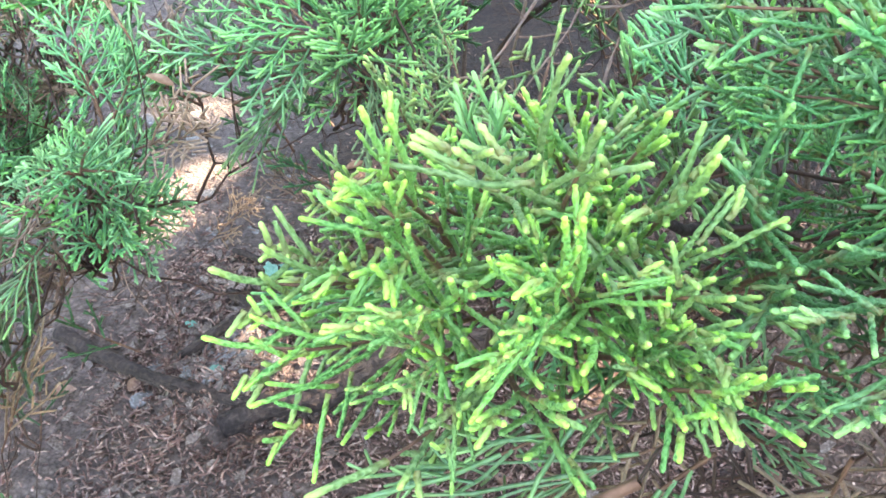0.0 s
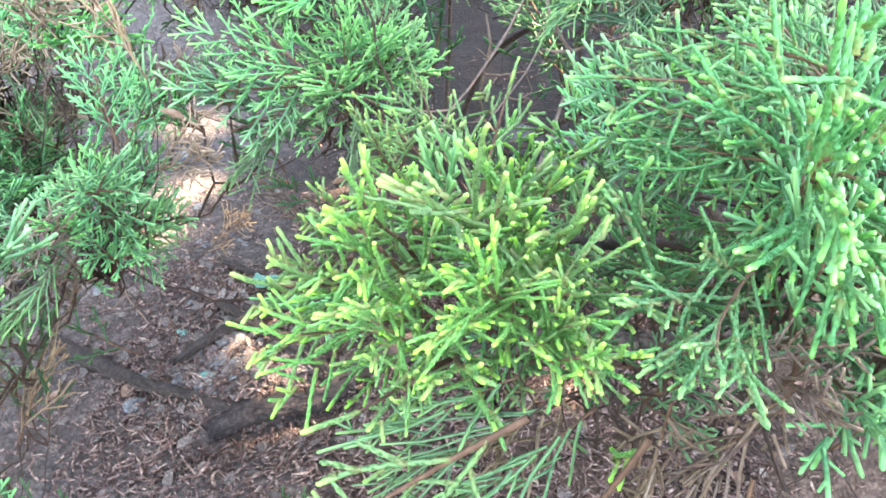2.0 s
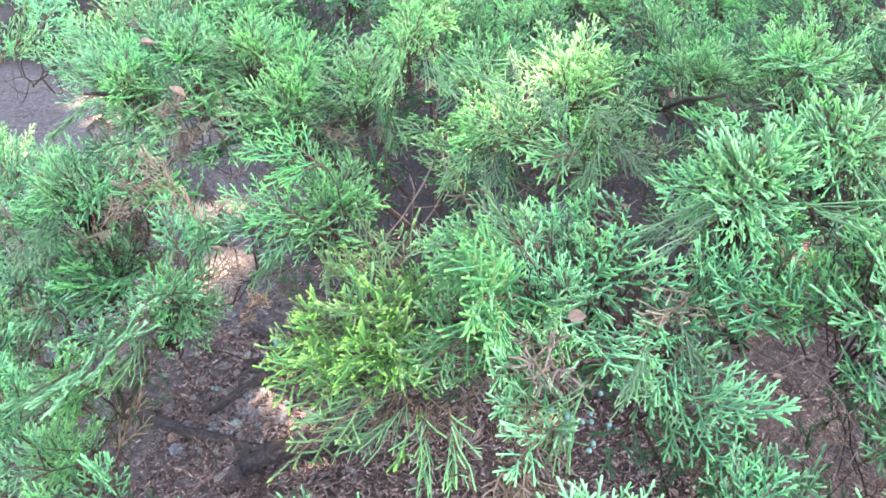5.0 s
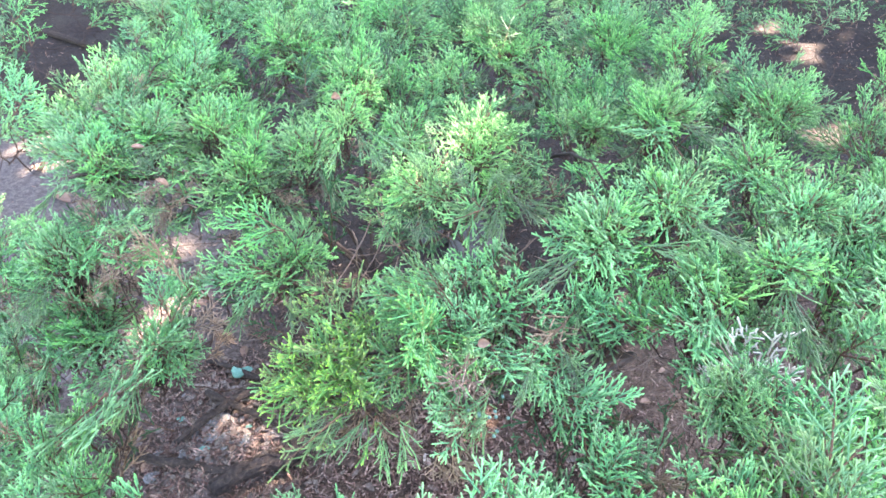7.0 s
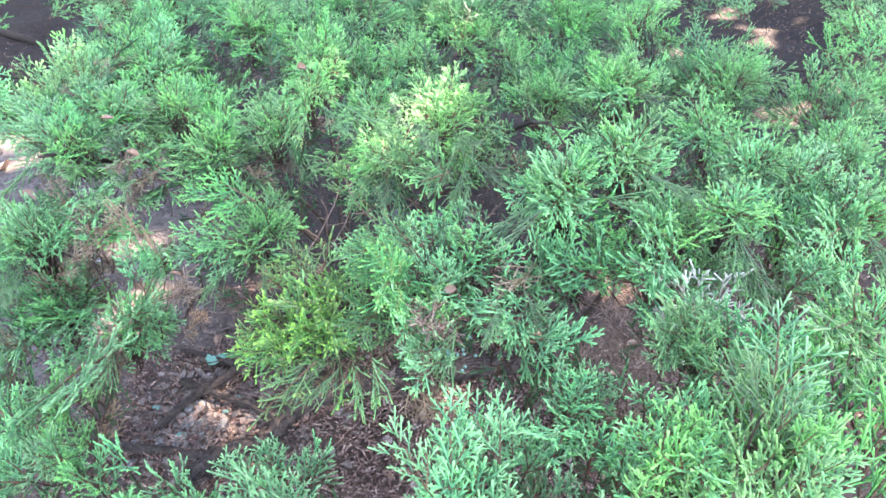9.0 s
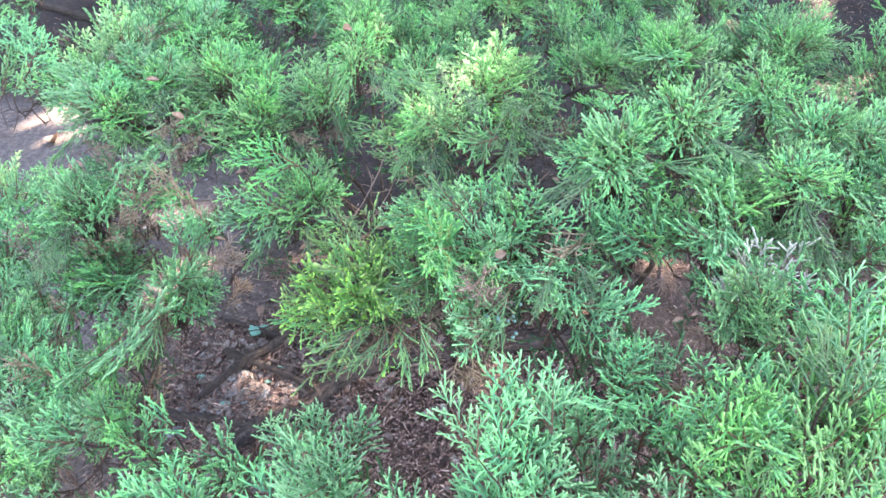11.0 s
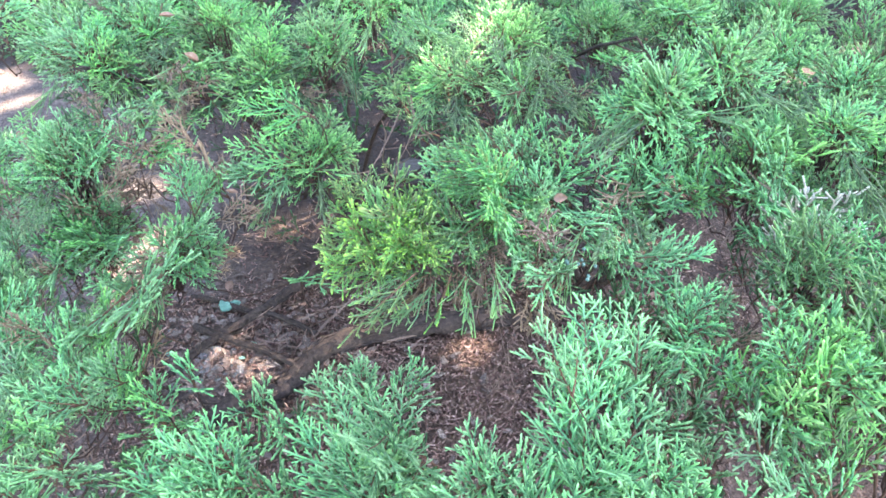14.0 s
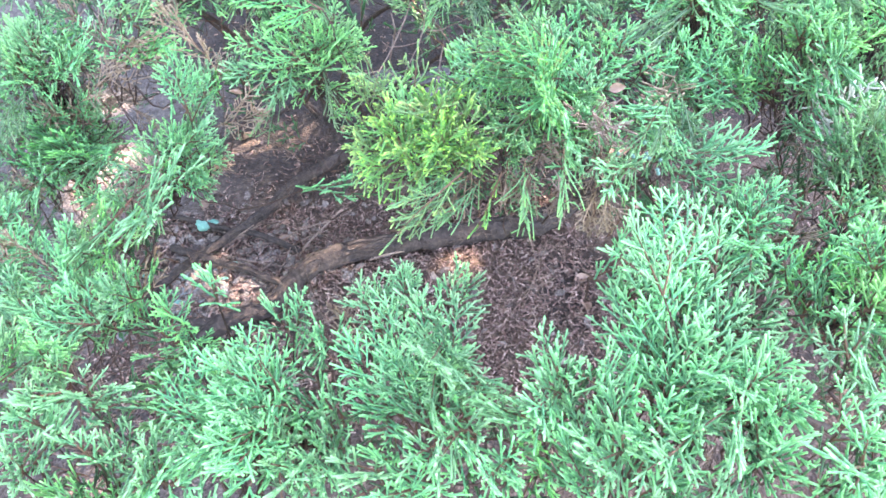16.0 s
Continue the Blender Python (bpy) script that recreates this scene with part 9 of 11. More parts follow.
spray(U, (-0.425, 0.434, 0.434), (-0.396, 0.515, 0.466))
spray(U, (-0.504, 0.620, 0.372), (-0.402, 0.578, 0.411))
spray(U, (-0.259, 0.583, 0.358), (-0.326, 0.588, 0.442))
spray(U, (-0.445, 0.698, 0.222), (-0.356, 0.706, 0.291))
spray(U, (0.268, 0.252, 0.654), (0.241, 0.205, 0.670))
spray(U, (0.333, 0.312, 0.490), (0.357, 0.304, 0.580))
spray(U, (0.372, 0.191, 0.629), (0.323, 0.200, 0.671))
spray(U, (0.567, 0.318, 0.520), (0.488, 0.329, 0.561))
spray(U, (0.403, 0.182, 0.589), (0.407, 0.206, 0.653))
spray(U, (0.495, 0.313, 0.542), (0.532, 0.265, 0.573))
spray(U, (0.565, 0.272, 0.513), (0.574, 0.275, 0.574))
spray(N, (-0.526, 0.561, 0.347), (-0.473, 0.522, 0.374))
spray(U, (-0.580, 0.651, 0.205), (-0.495, 0.667, 0.279))
spray(U, (-0.344, 0.607, 0.320), (-0.355, 0.549, 0.363))
spray(U, (0.274, 0.179, 0.678), (0.241, 0.123, 0.685))
spray(U, (0.352, 0.234, 0.554), (0.307, 0.224, 0.608))
spray(U, (0.459, 0.191, 0.548), (0.407, 0.191, 0.608))
spray(N, (0.354, 0.121, 0.641), (0.356, 0.079, 0.715))
spray(N, (0.514, 0.170, 0.544), (0.526, 0.186, 0.597))
spray(U, (-0.397, 0.437, 0.356), (-0.395, 0.365, 0.459))
spray(U, (-0.477, 0.469, 0.265), (-0.395, 0.476, 0.336))
spray(U, (-0.419, 0.528, 0.190), (-0.414, 0.620, 0.251))
spray(U, (-0.422, 0.584, 0.234), (-0.346, 0.583, 0.292))
spray(U, (-0.206, 0.356, 0.384), (-0.249, 0.432, 0.372))
spray(U, (0.236, 0.062, 0.626), (0.244, 0.073, 0.707))
spray(U, (0.406, 0.171, 0.484), (0.357, 0.174, 0.562))
spray(U, (0.348, 0.095, 0.566), (0.356, 0.111, 0.631))
spray(U, (0.329, 0.068, 0.552), (0.380, 0.093, 0.627))
spray(N, (0.493, 0.121, 0.531), (0.446, 0.130, 0.593))
spray(U, (0.562, 0.158, 0.464), (0.561, 0.191, 0.541))
spray(U, (0.483, 0.073, 0.585), (0.483, 0.082, 0.661))
spray(U, (-0.373, 0.270, 0.351), (-0.397, 0.357, 0.403))
spray(U, (-0.269, 0.379, 0.350), (-0.312, 0.335, 0.452))
spray(N, (-0.317, 0.482, 0.323), (-0.293, 0.378, 0.393))
spray(N, (-0.232, 0.299, 0.464), (-0.187, 0.242, 0.521))
spray(U, (-0.199, 0.257, 0.487), (-0.138, 0.181, 0.565))
spray(U, (0.017, 0.319, 0.313), (-0.039, 0.303, 0.418))
spray(U, (0.136, 0.107, 0.525), (0.073, 0.103, 0.612))
spray(U, (0.292, 0.070, 0.529), (0.275, 0.097, 0.601))
spray(U, (0.289, 0.031, 0.666), (0.227, -0.000, 0.705))
spray(U, (0.288, 0.006, 0.576), (0.297, 0.028, 0.659))
spray(U, (0.329, 0.110, 0.539), (0.353, 0.074, 0.625))
spray(U, (0.403, -0.002, 0.559), (0.378, 0.029, 0.648))
spray(U, (0.421, 0.085, 0.588), (0.419, 0.050, 0.656))
spray(U, (0.563, 0.103, 0.488), (0.589, 0.130, 0.537))
spray(U, (-0.421, 0.287, 0.345), (-0.335, 0.265, 0.433))
spray(U, (-0.367, 0.239, 0.343), (-0.297, 0.262, 0.437))
spray(U, (-0.174, 0.117, 0.415), (-0.201, 0.190, 0.500))
spray(U, (-0.177, 0.172, 0.450), (-0.120, 0.169, 0.517))
spray(U, (-0.152, 0.163, 0.496), (-0.101, 0.127, 0.575))
spray(U, (0.008, 0.331, 0.329), (-0.016, 0.266, 0.376))
spray(U, (0.061, 0.118, 0.492), (0.023, 0.099, 0.580))
spray(U, (0.087, 0.143, 0.551), (0.052, 0.090, 0.588))
spray(U, (0.193, 0.055, 0.494), (0.217, 0.102, 0.574))
spray(U, (0.274, 0.107, 0.558), (0.285, 0.061, 0.590))
spray(U, (0.432, -0.000, 0.545), (0.415, 0.015, 0.629))
spray(U, (0.490, 0.091, 0.470), (0.492, 0.057, 0.562))
spray(U, (-0.333, 0.243, 0.345), (-0.367, 0.227, 0.406))
spray(U, (-0.271, 0.259, 0.346), (-0.289, 0.218, 0.436))
spray(U, (-0.211, 0.143, 0.429), (-0.157, 0.139, 0.506))
spray(U, (-0.110, 0.226, 0.252), (-0.150, 0.247, 0.341))
spray(N, (-0.029, 0.137, 0.501), (-0.046, 0.077, 0.552))
spray(U, (-0.043, 0.089, 0.406), (-0.037, 0.142, 0.500))
spray(U, (0.064, 0.190, 0.335), (0.005, 0.169, 0.421))
spray(U, (0.179, 0.046, 0.469), (0.134, 0.067, 0.539))
spray(U, (0.262, 0.162, 0.395), (0.185, 0.129, 0.439))
spray(U, (0.235, 0.019, 0.605), (0.168, 0.001, 0.653))
spray(U, (0.159, 0.009, 0.617), (0.169, -0.021, 0.689))
spray(N, (0.219, 0.021, 0.607), (0.237, -0.012, 0.658))
spray(U, (0.337, 0.020, 0.616), (0.266, -0.024, 0.661))
spray(U, (0.303, 0.008, 0.555), (0.314, -0.020, 0.620))
spray(U, (0.460, 0.080, 0.463), (0.473, 0.048, 0.542))
spray(N, (0.357, -0.057, 0.630), (0.357, -0.058, 0.688))
spray(U, (-0.371, 0.152, 0.388), (-0.334, 0.165, 0.445))
spray(U, (-0.339, 0.165, 0.275), (-0.350, 0.231, 0.336))
spray(U, (-0.191, 0.091, 0.484), (-0.219, 0.080, 0.545))
spray(N, (-0.161, 0.087, 0.511), (-0.174, 0.042, 0.579))
spray(U, (-0.139, 0.171, 0.450), (-0.130, 0.102, 0.493))
spray(U, (-0.107, 0.207, 0.396), (-0.110, 0.150, 0.438))
spray(U, (-0.031, 0.161, 0.452), (-0.060, 0.086, 0.516))
spray(U, (-0.003, 0.120, 0.482), (-0.024, 0.046, 0.534))
spray(U, (0.017, 0.171, 0.407), (0.015, 0.089, 0.460))
spray(U, (0.065, 0.062, 0.552), (0.041, 0.006, 0.596))
spray(U, (0.159, 0.067, 0.536), (0.110, 0.036, 0.562))
spray(N, (0.170, -0.000, 0.596), (0.122, -0.025, 0.631))
spray(U, (0.254, 0.062, 0.467), (0.210, 0.045, 0.504))
spray(U, (0.288, 0.071, 0.488), (0.219, 0.041, 0.543))
spray(U, (0.237, -0.040, 0.659), (0.186, -0.069, 0.697))
spray(U, (0.251, -0.058, 0.685), (0.214, -0.094, 0.716))
spray(U, (0.356, 0.056, 0.516), (0.344, -0.001, 0.569))
spray(U, (0.349, -0.057, 0.558), (0.342, -0.027, 0.613))
spray(U, (0.391, -0.083, 0.547), (0.376, -0.045, 0.607))
spray(U, (0.361, -0.045, 0.608), (0.345, -0.073, 0.685))
spray(U, (-0.276, 0.053, 0.556), (-0.227, 0.014, 0.606))
spray(U, (-0.187, 0.021, 0.513), (-0.176, 0.024, 0.596))
spray(U, (-0.144, 0.042, 0.523), (-0.160, 0.006, 0.612))
spray(U, (-0.205, 0.139, 0.417), (-0.153, 0.086, 0.462))
spray(U, (-0.051, 0.194, 0.312), (-0.083, 0.144, 0.356))
spray(U, (-0.003, 0.078, 0.520), (-0.026, 0.004, 0.584))
spray(U, (0.056, 0.086, 0.515), (0.019, 0.014, 0.568))
spray(U, (0.063, 0.021, 0.508), (0.028, -0.009, 0.566))
spray(U, (0.045, 0.028, 0.384), (0.094, 0.058, 0.419))
spray(U, (0.102, -0.003, 0.590), (0.081, -0.048, 0.637))
spray(U, (0.221, 0.099, 0.394), (0.171, 0.047, 0.452))
spray(U, (0.120, -0.029, 0.516), (0.144, -0.042, 0.590))
spray(U, (0.310, 0.084, 0.431), (0.240, 0.035, 0.478))
spray(N, (0.314, 0.016, 0.529), (0.264, -0.031, 0.571))
spray(U, (0.338, -0.062, 0.620), (0.285, -0.095, 0.658))
spray(U, (0.389, -0.075, 0.616), (0.333, -0.091, 0.647))
spray(U, (-0.385, 0.149, 0.286), (-0.315, 0.133, 0.348))
spray(U, (-0.163, -0.034, 0.519), (-0.146, -0.025, 0.611))
spray(U, (-0.230, 0.155, 0.360), (-0.175, 0.082, 0.415))
spray(U, (-0.091, -0.054, 0.486), (-0.094, -0.035, 0.587))
spray(U, (-0.156, 0.063, 0.410), (-0.111, 0.039, 0.470))
spray(U, (-0.123, -0.012, 0.473), (-0.054, -0.028, 0.561))
spray(U, (-0.005, -0.007, 0.438), (-0.019, 0.004, 0.500))
spray(U, (0.056, 0.084, 0.426), (0.005, 0.026, 0.493))
spray(U, (0.071, -0.006, 0.569), (0.022, -0.060, 0.627))
spray(U, (0.069, -0.041, 0.431), (0.073, -0.012, 0.513))
spray(U, (0.151, -0.005, 0.560), (0.105, -0.071, 0.625))
spray(U, (0.247, -0.030, 0.435), (0.192, -0.027, 0.485))
spray(U, (0.146, -0.120, 0.615), (0.152, -0.108, 0.674))
spray(N, (0.279, -0.030, 0.522), (0.212, -0.063, 0.575))
spray(U, (0.268, -0.035, 0.440), (0.277, -0.026, 0.516))
spray(U, (0.322, -0.098, 0.564), (0.256, -0.089, 0.632))
spray(U, (0.320, -0.023, 0.495), (0.328, -0.060, 0.554))
spray(N, (0.326, -0.100, 0.602), (0.284, -0.102, 0.646))
spray(U, (0.462, -0.096, 0.501), (0.426, -0.078, 0.543))
spray(U, (-0.539, 1.481, 0.741), (-0.489, 1.466, 0.754))
spray(U, (-0.439, 1.554, 0.730), (-0.391, 1.513, 0.740))
spray(U, (-0.242, 1.124, 0.754), (-0.230, 1.183, 0.768))
spray(U, (-0.265, 1.427, 0.682), (-0.266, 1.509, 0.694))
spray(U, (0.099, 1.689, 0.622), (0.089, 1.759, 0.635))
spray(U, (0.214, 1.282, 0.694), (0.207, 1.367, 0.706))
spray(U, (0.541, 1.986, 0.562), (0.552, 2.073, 0.574))
spray(U, (0.577, 1.600, 0.631), (0.595, 1.649, 0.640))
spray(U, (0.586, 1.574, 0.658), (0.626, 1.614, 0.678))
spray(U, (0.780, 1.542, 0.591), (0.703, 1.558, 0.628))
spray(U, (0.920, 1.923, 0.596), (0.923, 1.975, 0.602))
spray(U, (0.912, 1.462, 0.673), (0.829, 1.446, 0.705))
spray(U, (0.829, 1.264, 0.679), (0.868, 1.313, 0.691))
spray(N, (1.097, 1.642, 0.598), (1.133, 1.713, 0.605))
spray(U, (1.099, 1.512, 0.655), (1.162, 1.524, 0.678))
spray(U, (1.353, 1.660, 0.592), (1.312, 1.607, 0.595))
spray(U, (-0.451, 1.240, 0.717), (-0.404, 1.201, 0.733))
spray(U, (-0.349, 1.111, 0.752), (-0.303, 1.079, 0.764))
spray(N, (-0.279, 1.123, 0.684), (-0.218, 1.130, 0.721))
spray(U, (-0.155, 1.140, 0.706), (-0.178, 1.198, 0.719))
spray(U, (-0.053, 1.189, 0.654), (-0.061, 1.254, 0.668))
spray(U, (0.073, 1.321, 0.626), (0.074, 1.388, 0.644))
spray(U, (0.123, 1.340, 0.667), (0.140, 1.386, 0.679))
spray(U, (0.385, 1.571, 0.587), (0.399, 1.656, 0.604))
spray(U, (0.441, 1.333, 0.639), (0.462, 1.426, 0.660))
spray(U, (0.457, 1.217, 0.619), (0.460, 1.301, 0.642))
spray(U, (0.514, 1.040, 0.671), (0.516, 1.103, 0.697))
spray(U, (0.695, 1.335, 0.624), (0.754, 1.377, 0.655))
spray(U, (0.802, 1.284, 0.637), (0.809, 1.366, 0.656))
spray(U, (0.952, 1.312, 0.663), (0.909, 1.282, 0.673))
spray(U, (1.024, 1.358, 0.634), (1.038, 1.418, 0.641))
spray(N, (1.425, 1.393, 0.556), (1.364, 1.440, 0.578))
spray(U, (-0.308, 0.964, 0.719), (-0.330, 1.015, 0.737))
spray(N, (-0.203, 0.736, 0.752), (-0.212, 0.781, 0.766))
spray(N, (-0.228, 0.812, 0.734), (-0.180, 0.807, 0.760))
spray(U, (-0.135, 1.070, 0.640), (-0.183, 1.122, 0.672))
spray(U, (-0.186, 1.073, 0.638), (-0.118, 1.046, 0.673))
spray(U, (0.058, 0.820, 0.738), (0.019, 0.892, 0.755))
spray(N, (0.079, 1.063, 0.641), (0.082, 1.120, 0.655))
spray(U, (0.165, 1.144, 0.602), (0.159, 1.223, 0.616))
spray(U, (0.287, 1.185, 0.641), (0.228, 1.160, 0.666))
spray(U, (0.334, 1.029, 0.708), (0.308, 0.950, 0.717))
spray(U, (0.346, 1.098, 0.583), (0.392, 1.158, 0.617))
spray(U, (0.498, 1.185, 0.583), (0.487, 1.276, 0.601))
spray(U, (0.563, 1.042, 0.614), (0.530, 1.105, 0.658))
spray(U, (0.624, 0.841, 0.715), (0.650, 0.903, 0.728))
spray(U, (1.138, 1.057, 0.650), (1.083, 1.046, 0.665))
spray(N, (-0.210, 0.709, 0.715), (-0.253, 0.703, 0.748))
spray(U, (-0.191, 0.660, 0.736), (-0.200, 0.724, 0.764))
spray(U, (-0.127, 0.964, 0.615), (-0.181, 0.961, 0.654))
spray(U, (-0.138, 0.984, 0.636), (-0.138, 1.036, 0.650))
spray(U, (0.053, 0.966, 0.564), (0.033, 1.036, 0.603))
spray(N, (0.080, 0.974, 0.617), (0.067, 1.034, 0.634))
spray(U, (0.220, 0.727, 0.682), (0.152, 0.758, 0.703))
spray(U, (0.372, 1.190, 0.556), (0.307, 1.183, 0.579))
spray(U, (0.286, 0.677, 0.719), (0.342, 0.753, 0.743))
spray(U, (0.479, 1.055, 0.543), (0.434, 1.129, 0.583))
spray(U, (0.552, 1.098, 0.617), (0.526, 1.050, 0.624))
spray(U, (0.583, 0.912, 0.597), (0.514, 0.910, 0.630))
spray(U, (0.477, 0.596, 0.709), (0.505, 0.626, 0.758))
spray(U, (0.768, 0.956, 0.610), (0.726, 0.980, 0.632))
spray(U, (0.794, 0.863, 0.580), (0.771, 0.947, 0.611))
spray(U, (0.815, 0.870, 0.601), (0.831, 0.931, 0.620))
spray(U, (0.846, 0.968, 0.577), (0.896, 0.946, 0.603))
spray(U, (-0.154, 0.567, 0.701), (-0.197, 0.590, 0.747))
spray(U, (-0.237, 0.742, 0.655), (-0.257, 0.785, 0.675))
spray(U, (-0.102, 0.690, 0.698), (-0.137, 0.646, 0.717))
spray(U, (-0.154, 0.948, 0.604), (-0.172, 0.866, 0.616))
spray(U, (-0.015, 0.906, 0.588), (0.039, 0.917, 0.617))
spray(U, (0.178, 0.528, 0.725), (0.134, 0.516, 0.757))
spray(U, (0.180, 0.611, 0.672), (0.166, 0.673, 0.684))
spray(U, (0.354, 0.846, 0.594), (0.346, 0.894, 0.617))
spray(U, (0.436, 0.789, 0.619), (0.378, 0.768, 0.659))
spray(N, (0.503, 0.784, 0.614), (0.442, 0.764, 0.644))
spray(U, (0.472, 0.699, 0.697), (0.442, 0.650, 0.704))
spray(U, (0.468, 0.513, 0.722), (0.489, 0.581, 0.702))
spray(U, (0.597, 0.652, 0.621), (0.619, 0.718, 0.664))
spray(U, (0.728, 0.754, 0.649), (0.677, 0.694, 0.655))
spray(U, (0.699, 0.674, 0.646), (0.729, 0.652, 0.691))
spray(U, (0.928, 0.697, 0.583), (0.951, 0.744, 0.616))
spray(U, (-0.310, 0.826, 0.600), (-0.293, 0.780, 0.605))
spray(U, (-0.208, 0.748, 0.638), (-0.207, 0.681, 0.645))
spray(U, (-0.208, 0.824, 0.634), (-0.180, 0.749, 0.644))
spray(U, (-0.058, 0.608, 0.666), (-0.094, 0.630, 0.696))
spray(U, (-0.101, 0.762, 0.532), (-0.096, 0.829, 0.585))
spray(U, (0.072, 0.603, 0.682), (0.083, 0.544, 0.700))
spray(U, (0.195, 0.680, 0.635), (0.153, 0.726, 0.643))
spray(U, (0.231, 0.417, 0.689), (0.199, 0.469, 0.747))
spray(U, (0.314, 0.883, 0.571), (0.287, 0.797, 0.591))
spray(U, (0.405, 0.272, 0.759), (0.362, 0.278, 0.818))
spray(U, (0.515, 0.585, 0.635), (0.487, 0.603, 0.670))
spray(U, (0.622, 0.693, 0.550), (0.611, 0.728, 0.591))
spray(U, (0.467, 0.359, 0.721), (0.508, 0.398, 0.775))
spray(U, (0.846, 0.782, 0.492), (0.817, 0.848, 0.552))
spray(U, (0.870, 0.614, 0.560), (0.902, 0.655, 0.603))
spray(U, (-0.302, 0.745, 0.609), (-0.264, 0.701, 0.619))
spray(U, (-0.272, 0.781, 0.587), (-0.254, 0.711, 0.594))
spray(U, (-0.105, 0.542, 0.682), (-0.083, 0.456, 0.707))
spray(U, (-0.041, 0.526, 0.712), (-0.043, 0.459, 0.728))
spray(U, (-0.050, 0.795, 0.567), (-0.082, 0.728, 0.593))
spray(U, (-0.001, 0.571, 0.669), (0.009, 0.516, 0.681))
spray(U, (0.061, 0.608, 0.662), (0.084, 0.524, 0.684))
spray(U, (0.166, 0.540, 0.683), (0.149, 0.487, 0.699))
spray(U, (0.226, 0.757, 0.591), (0.222, 0.678, 0.609))
spray(N, (0.242, 0.595, 0.657), (0.231, 0.534, 0.673))
spray(U, (0.327, 0.556, 0.659), (0.291, 0.476, 0.687))
spray(N, (0.411, 0.739, 0.581), (0.373, 0.668, 0.604))
spray(U, (0.386, 0.290, 0.812), (0.325, 0.280, 0.787))
spray(U, (0.511, 0.644, 0.532), (0.537, 0.665, 0.581))
spray(U, (0.542, 0.692, 0.476), (0.607, 0.726, 0.544))
spray(U, (0.431, 0.288, 0.755), (0.473, 0.312, 0.788))
spray(U, (0.746, 0.602, 0.539), (0.760, 0.670, 0.574))
spray(T, (-0.264, 0.533, 0.626), (-0.282, 0.538, 0.674))
spray(N, (-0.202, 0.523, 0.626), (-0.244, 0.541, 0.693))
spray(T, (-0.254, 0.519, 0.614), (-0.230, 0.555, 0.675))
spray(T, (-0.195, 0.504, 0.640), (-0.176, 0.526, 0.701))
spray(N, (-0.062, 0.348, 0.698), (-0.102, 0.385, 0.761))
spray(B, (-0.290, 0.508, 0.622), (-0.284, 0.499, 0.665))
spray(T, (-0.241, 0.509, 0.627), (-0.232, 0.480, 0.673))
spray(N, (-0.289, 0.514, 0.601), (-0.230, 0.513, 0.632))
spray(B, (-0.156, 0.435, 0.711), (-0.125, 0.398, 0.732))
spray(T, (-0.100, 0.374, 0.635), (-0.113, 0.398, 0.715))
spray(N, (-0.314, 0.453, 0.556), (-0.327, 0.474, 0.644))
spray(N, (-0.320, 0.542, 0.636), (-0.294, 0.495, 0.641))
spray(T, (-0.274, 0.517, 0.585), (-0.268, 0.547, 0.602))
spray(T, (-0.278, 0.517, 0.526), (-0.228, 0.509, 0.594))
spray(T, (-0.230, 0.516, 0.541), (-0.222, 0.565, 0.574))
spray(T, (-0.327, 0.445, 0.533), (-0.337, 0.482, 0.591))
spray(N, (-0.330, 0.466, 0.497), (-0.307, 0.525, 0.549))
spray(T, (-0.294, 0.519, 0.516), (-0.283, 0.519, 0.566))
spray(T, (-0.255, 0.496, 0.513), (-0.246, 0.540, 0.542))
spray(T, (-0.419, 0.477, 0.516), (-0.353, 0.479, 0.544))
spray(T, (-0.281, 0.481, 0.492), (-0.311, 0.474, 0.515))
spray(B, (-0.270, 0.500, 0.480), (-0.307, 0.519, 0.497))
spray(T, (-0.271, 0.532, 0.469), (-0.273, 0.570, 0.486))
spray(T, (-0.386, 0.407, 0.481), (-0.335, 0.418, 0.539))
spray(B, (-0.327, 0.375, 0.480), (-0.335, 0.476, 0.485))
spray(T, (-0.236, 0.445, 0.542), (-0.202, 0.376, 0.579))
spray(T, (-0.118, 0.371, 0.555), (-0.126, 0.355, 0.598))
spray(T, (-0.291, 0.308, 0.484), (-0.292, 0.337, 0.564))
spray(N, (-0.292, 0.319, 0.459), (-0.297, 0.430, 0.489))
spray(T, (-0.253, 0.341, 0.439), (-0.211, 0.347, 0.528))
spray(N, (-0.272, 0.573, 0.674), (-0.223, 0.537, 0.701))
spray(T, (-0.143, 0.422, 0.739), (-0.116, 0.376, 0.768))
spray(N, (-0.107, 0.473, 0.754), (-0.105, 0.400, 0.776))
spray(T, (-0.289, 0.523, 0.616), (-0.289, 0.549, 0.672))
spray(N, (-0.190, 0.461, 0.618), (-0.191, 0.493, 0.699))
spray(T, (-0.171, 0.467, 0.643), (-0.150, 0.428, 0.708))
spray(T, (-0.139, 0.428, 0.719), (-0.115, 0.387, 0.751))
spray(B, (-0.277, 0.497, 0.621), (-0.283, 0.460, 0.661))
spray(T, (-0.270, 0.502, 0.584), (-0.261, 0.478, 0.619))
spray(N, (-0.243, 0.464, 0.528), (-0.248, 0.546, 0.586))
spray(T, (-0.228, 0.527, 0.615), (-0.210, 0.526, 0.625))
spray(T, (-0.073, 0.434, 0.618), (-0.120, 0.433, 0.650))
spray(T, (-0.383, 0.450, 0.536), (-0.357, 0.490, 0.576))
spray(N, (-0.222, 0.508, 0.547), (-0.279, 0.479, 0.604))
spray(N, (-0.288, 0.517, 0.454), (-0.276, 0.547, 0.546))
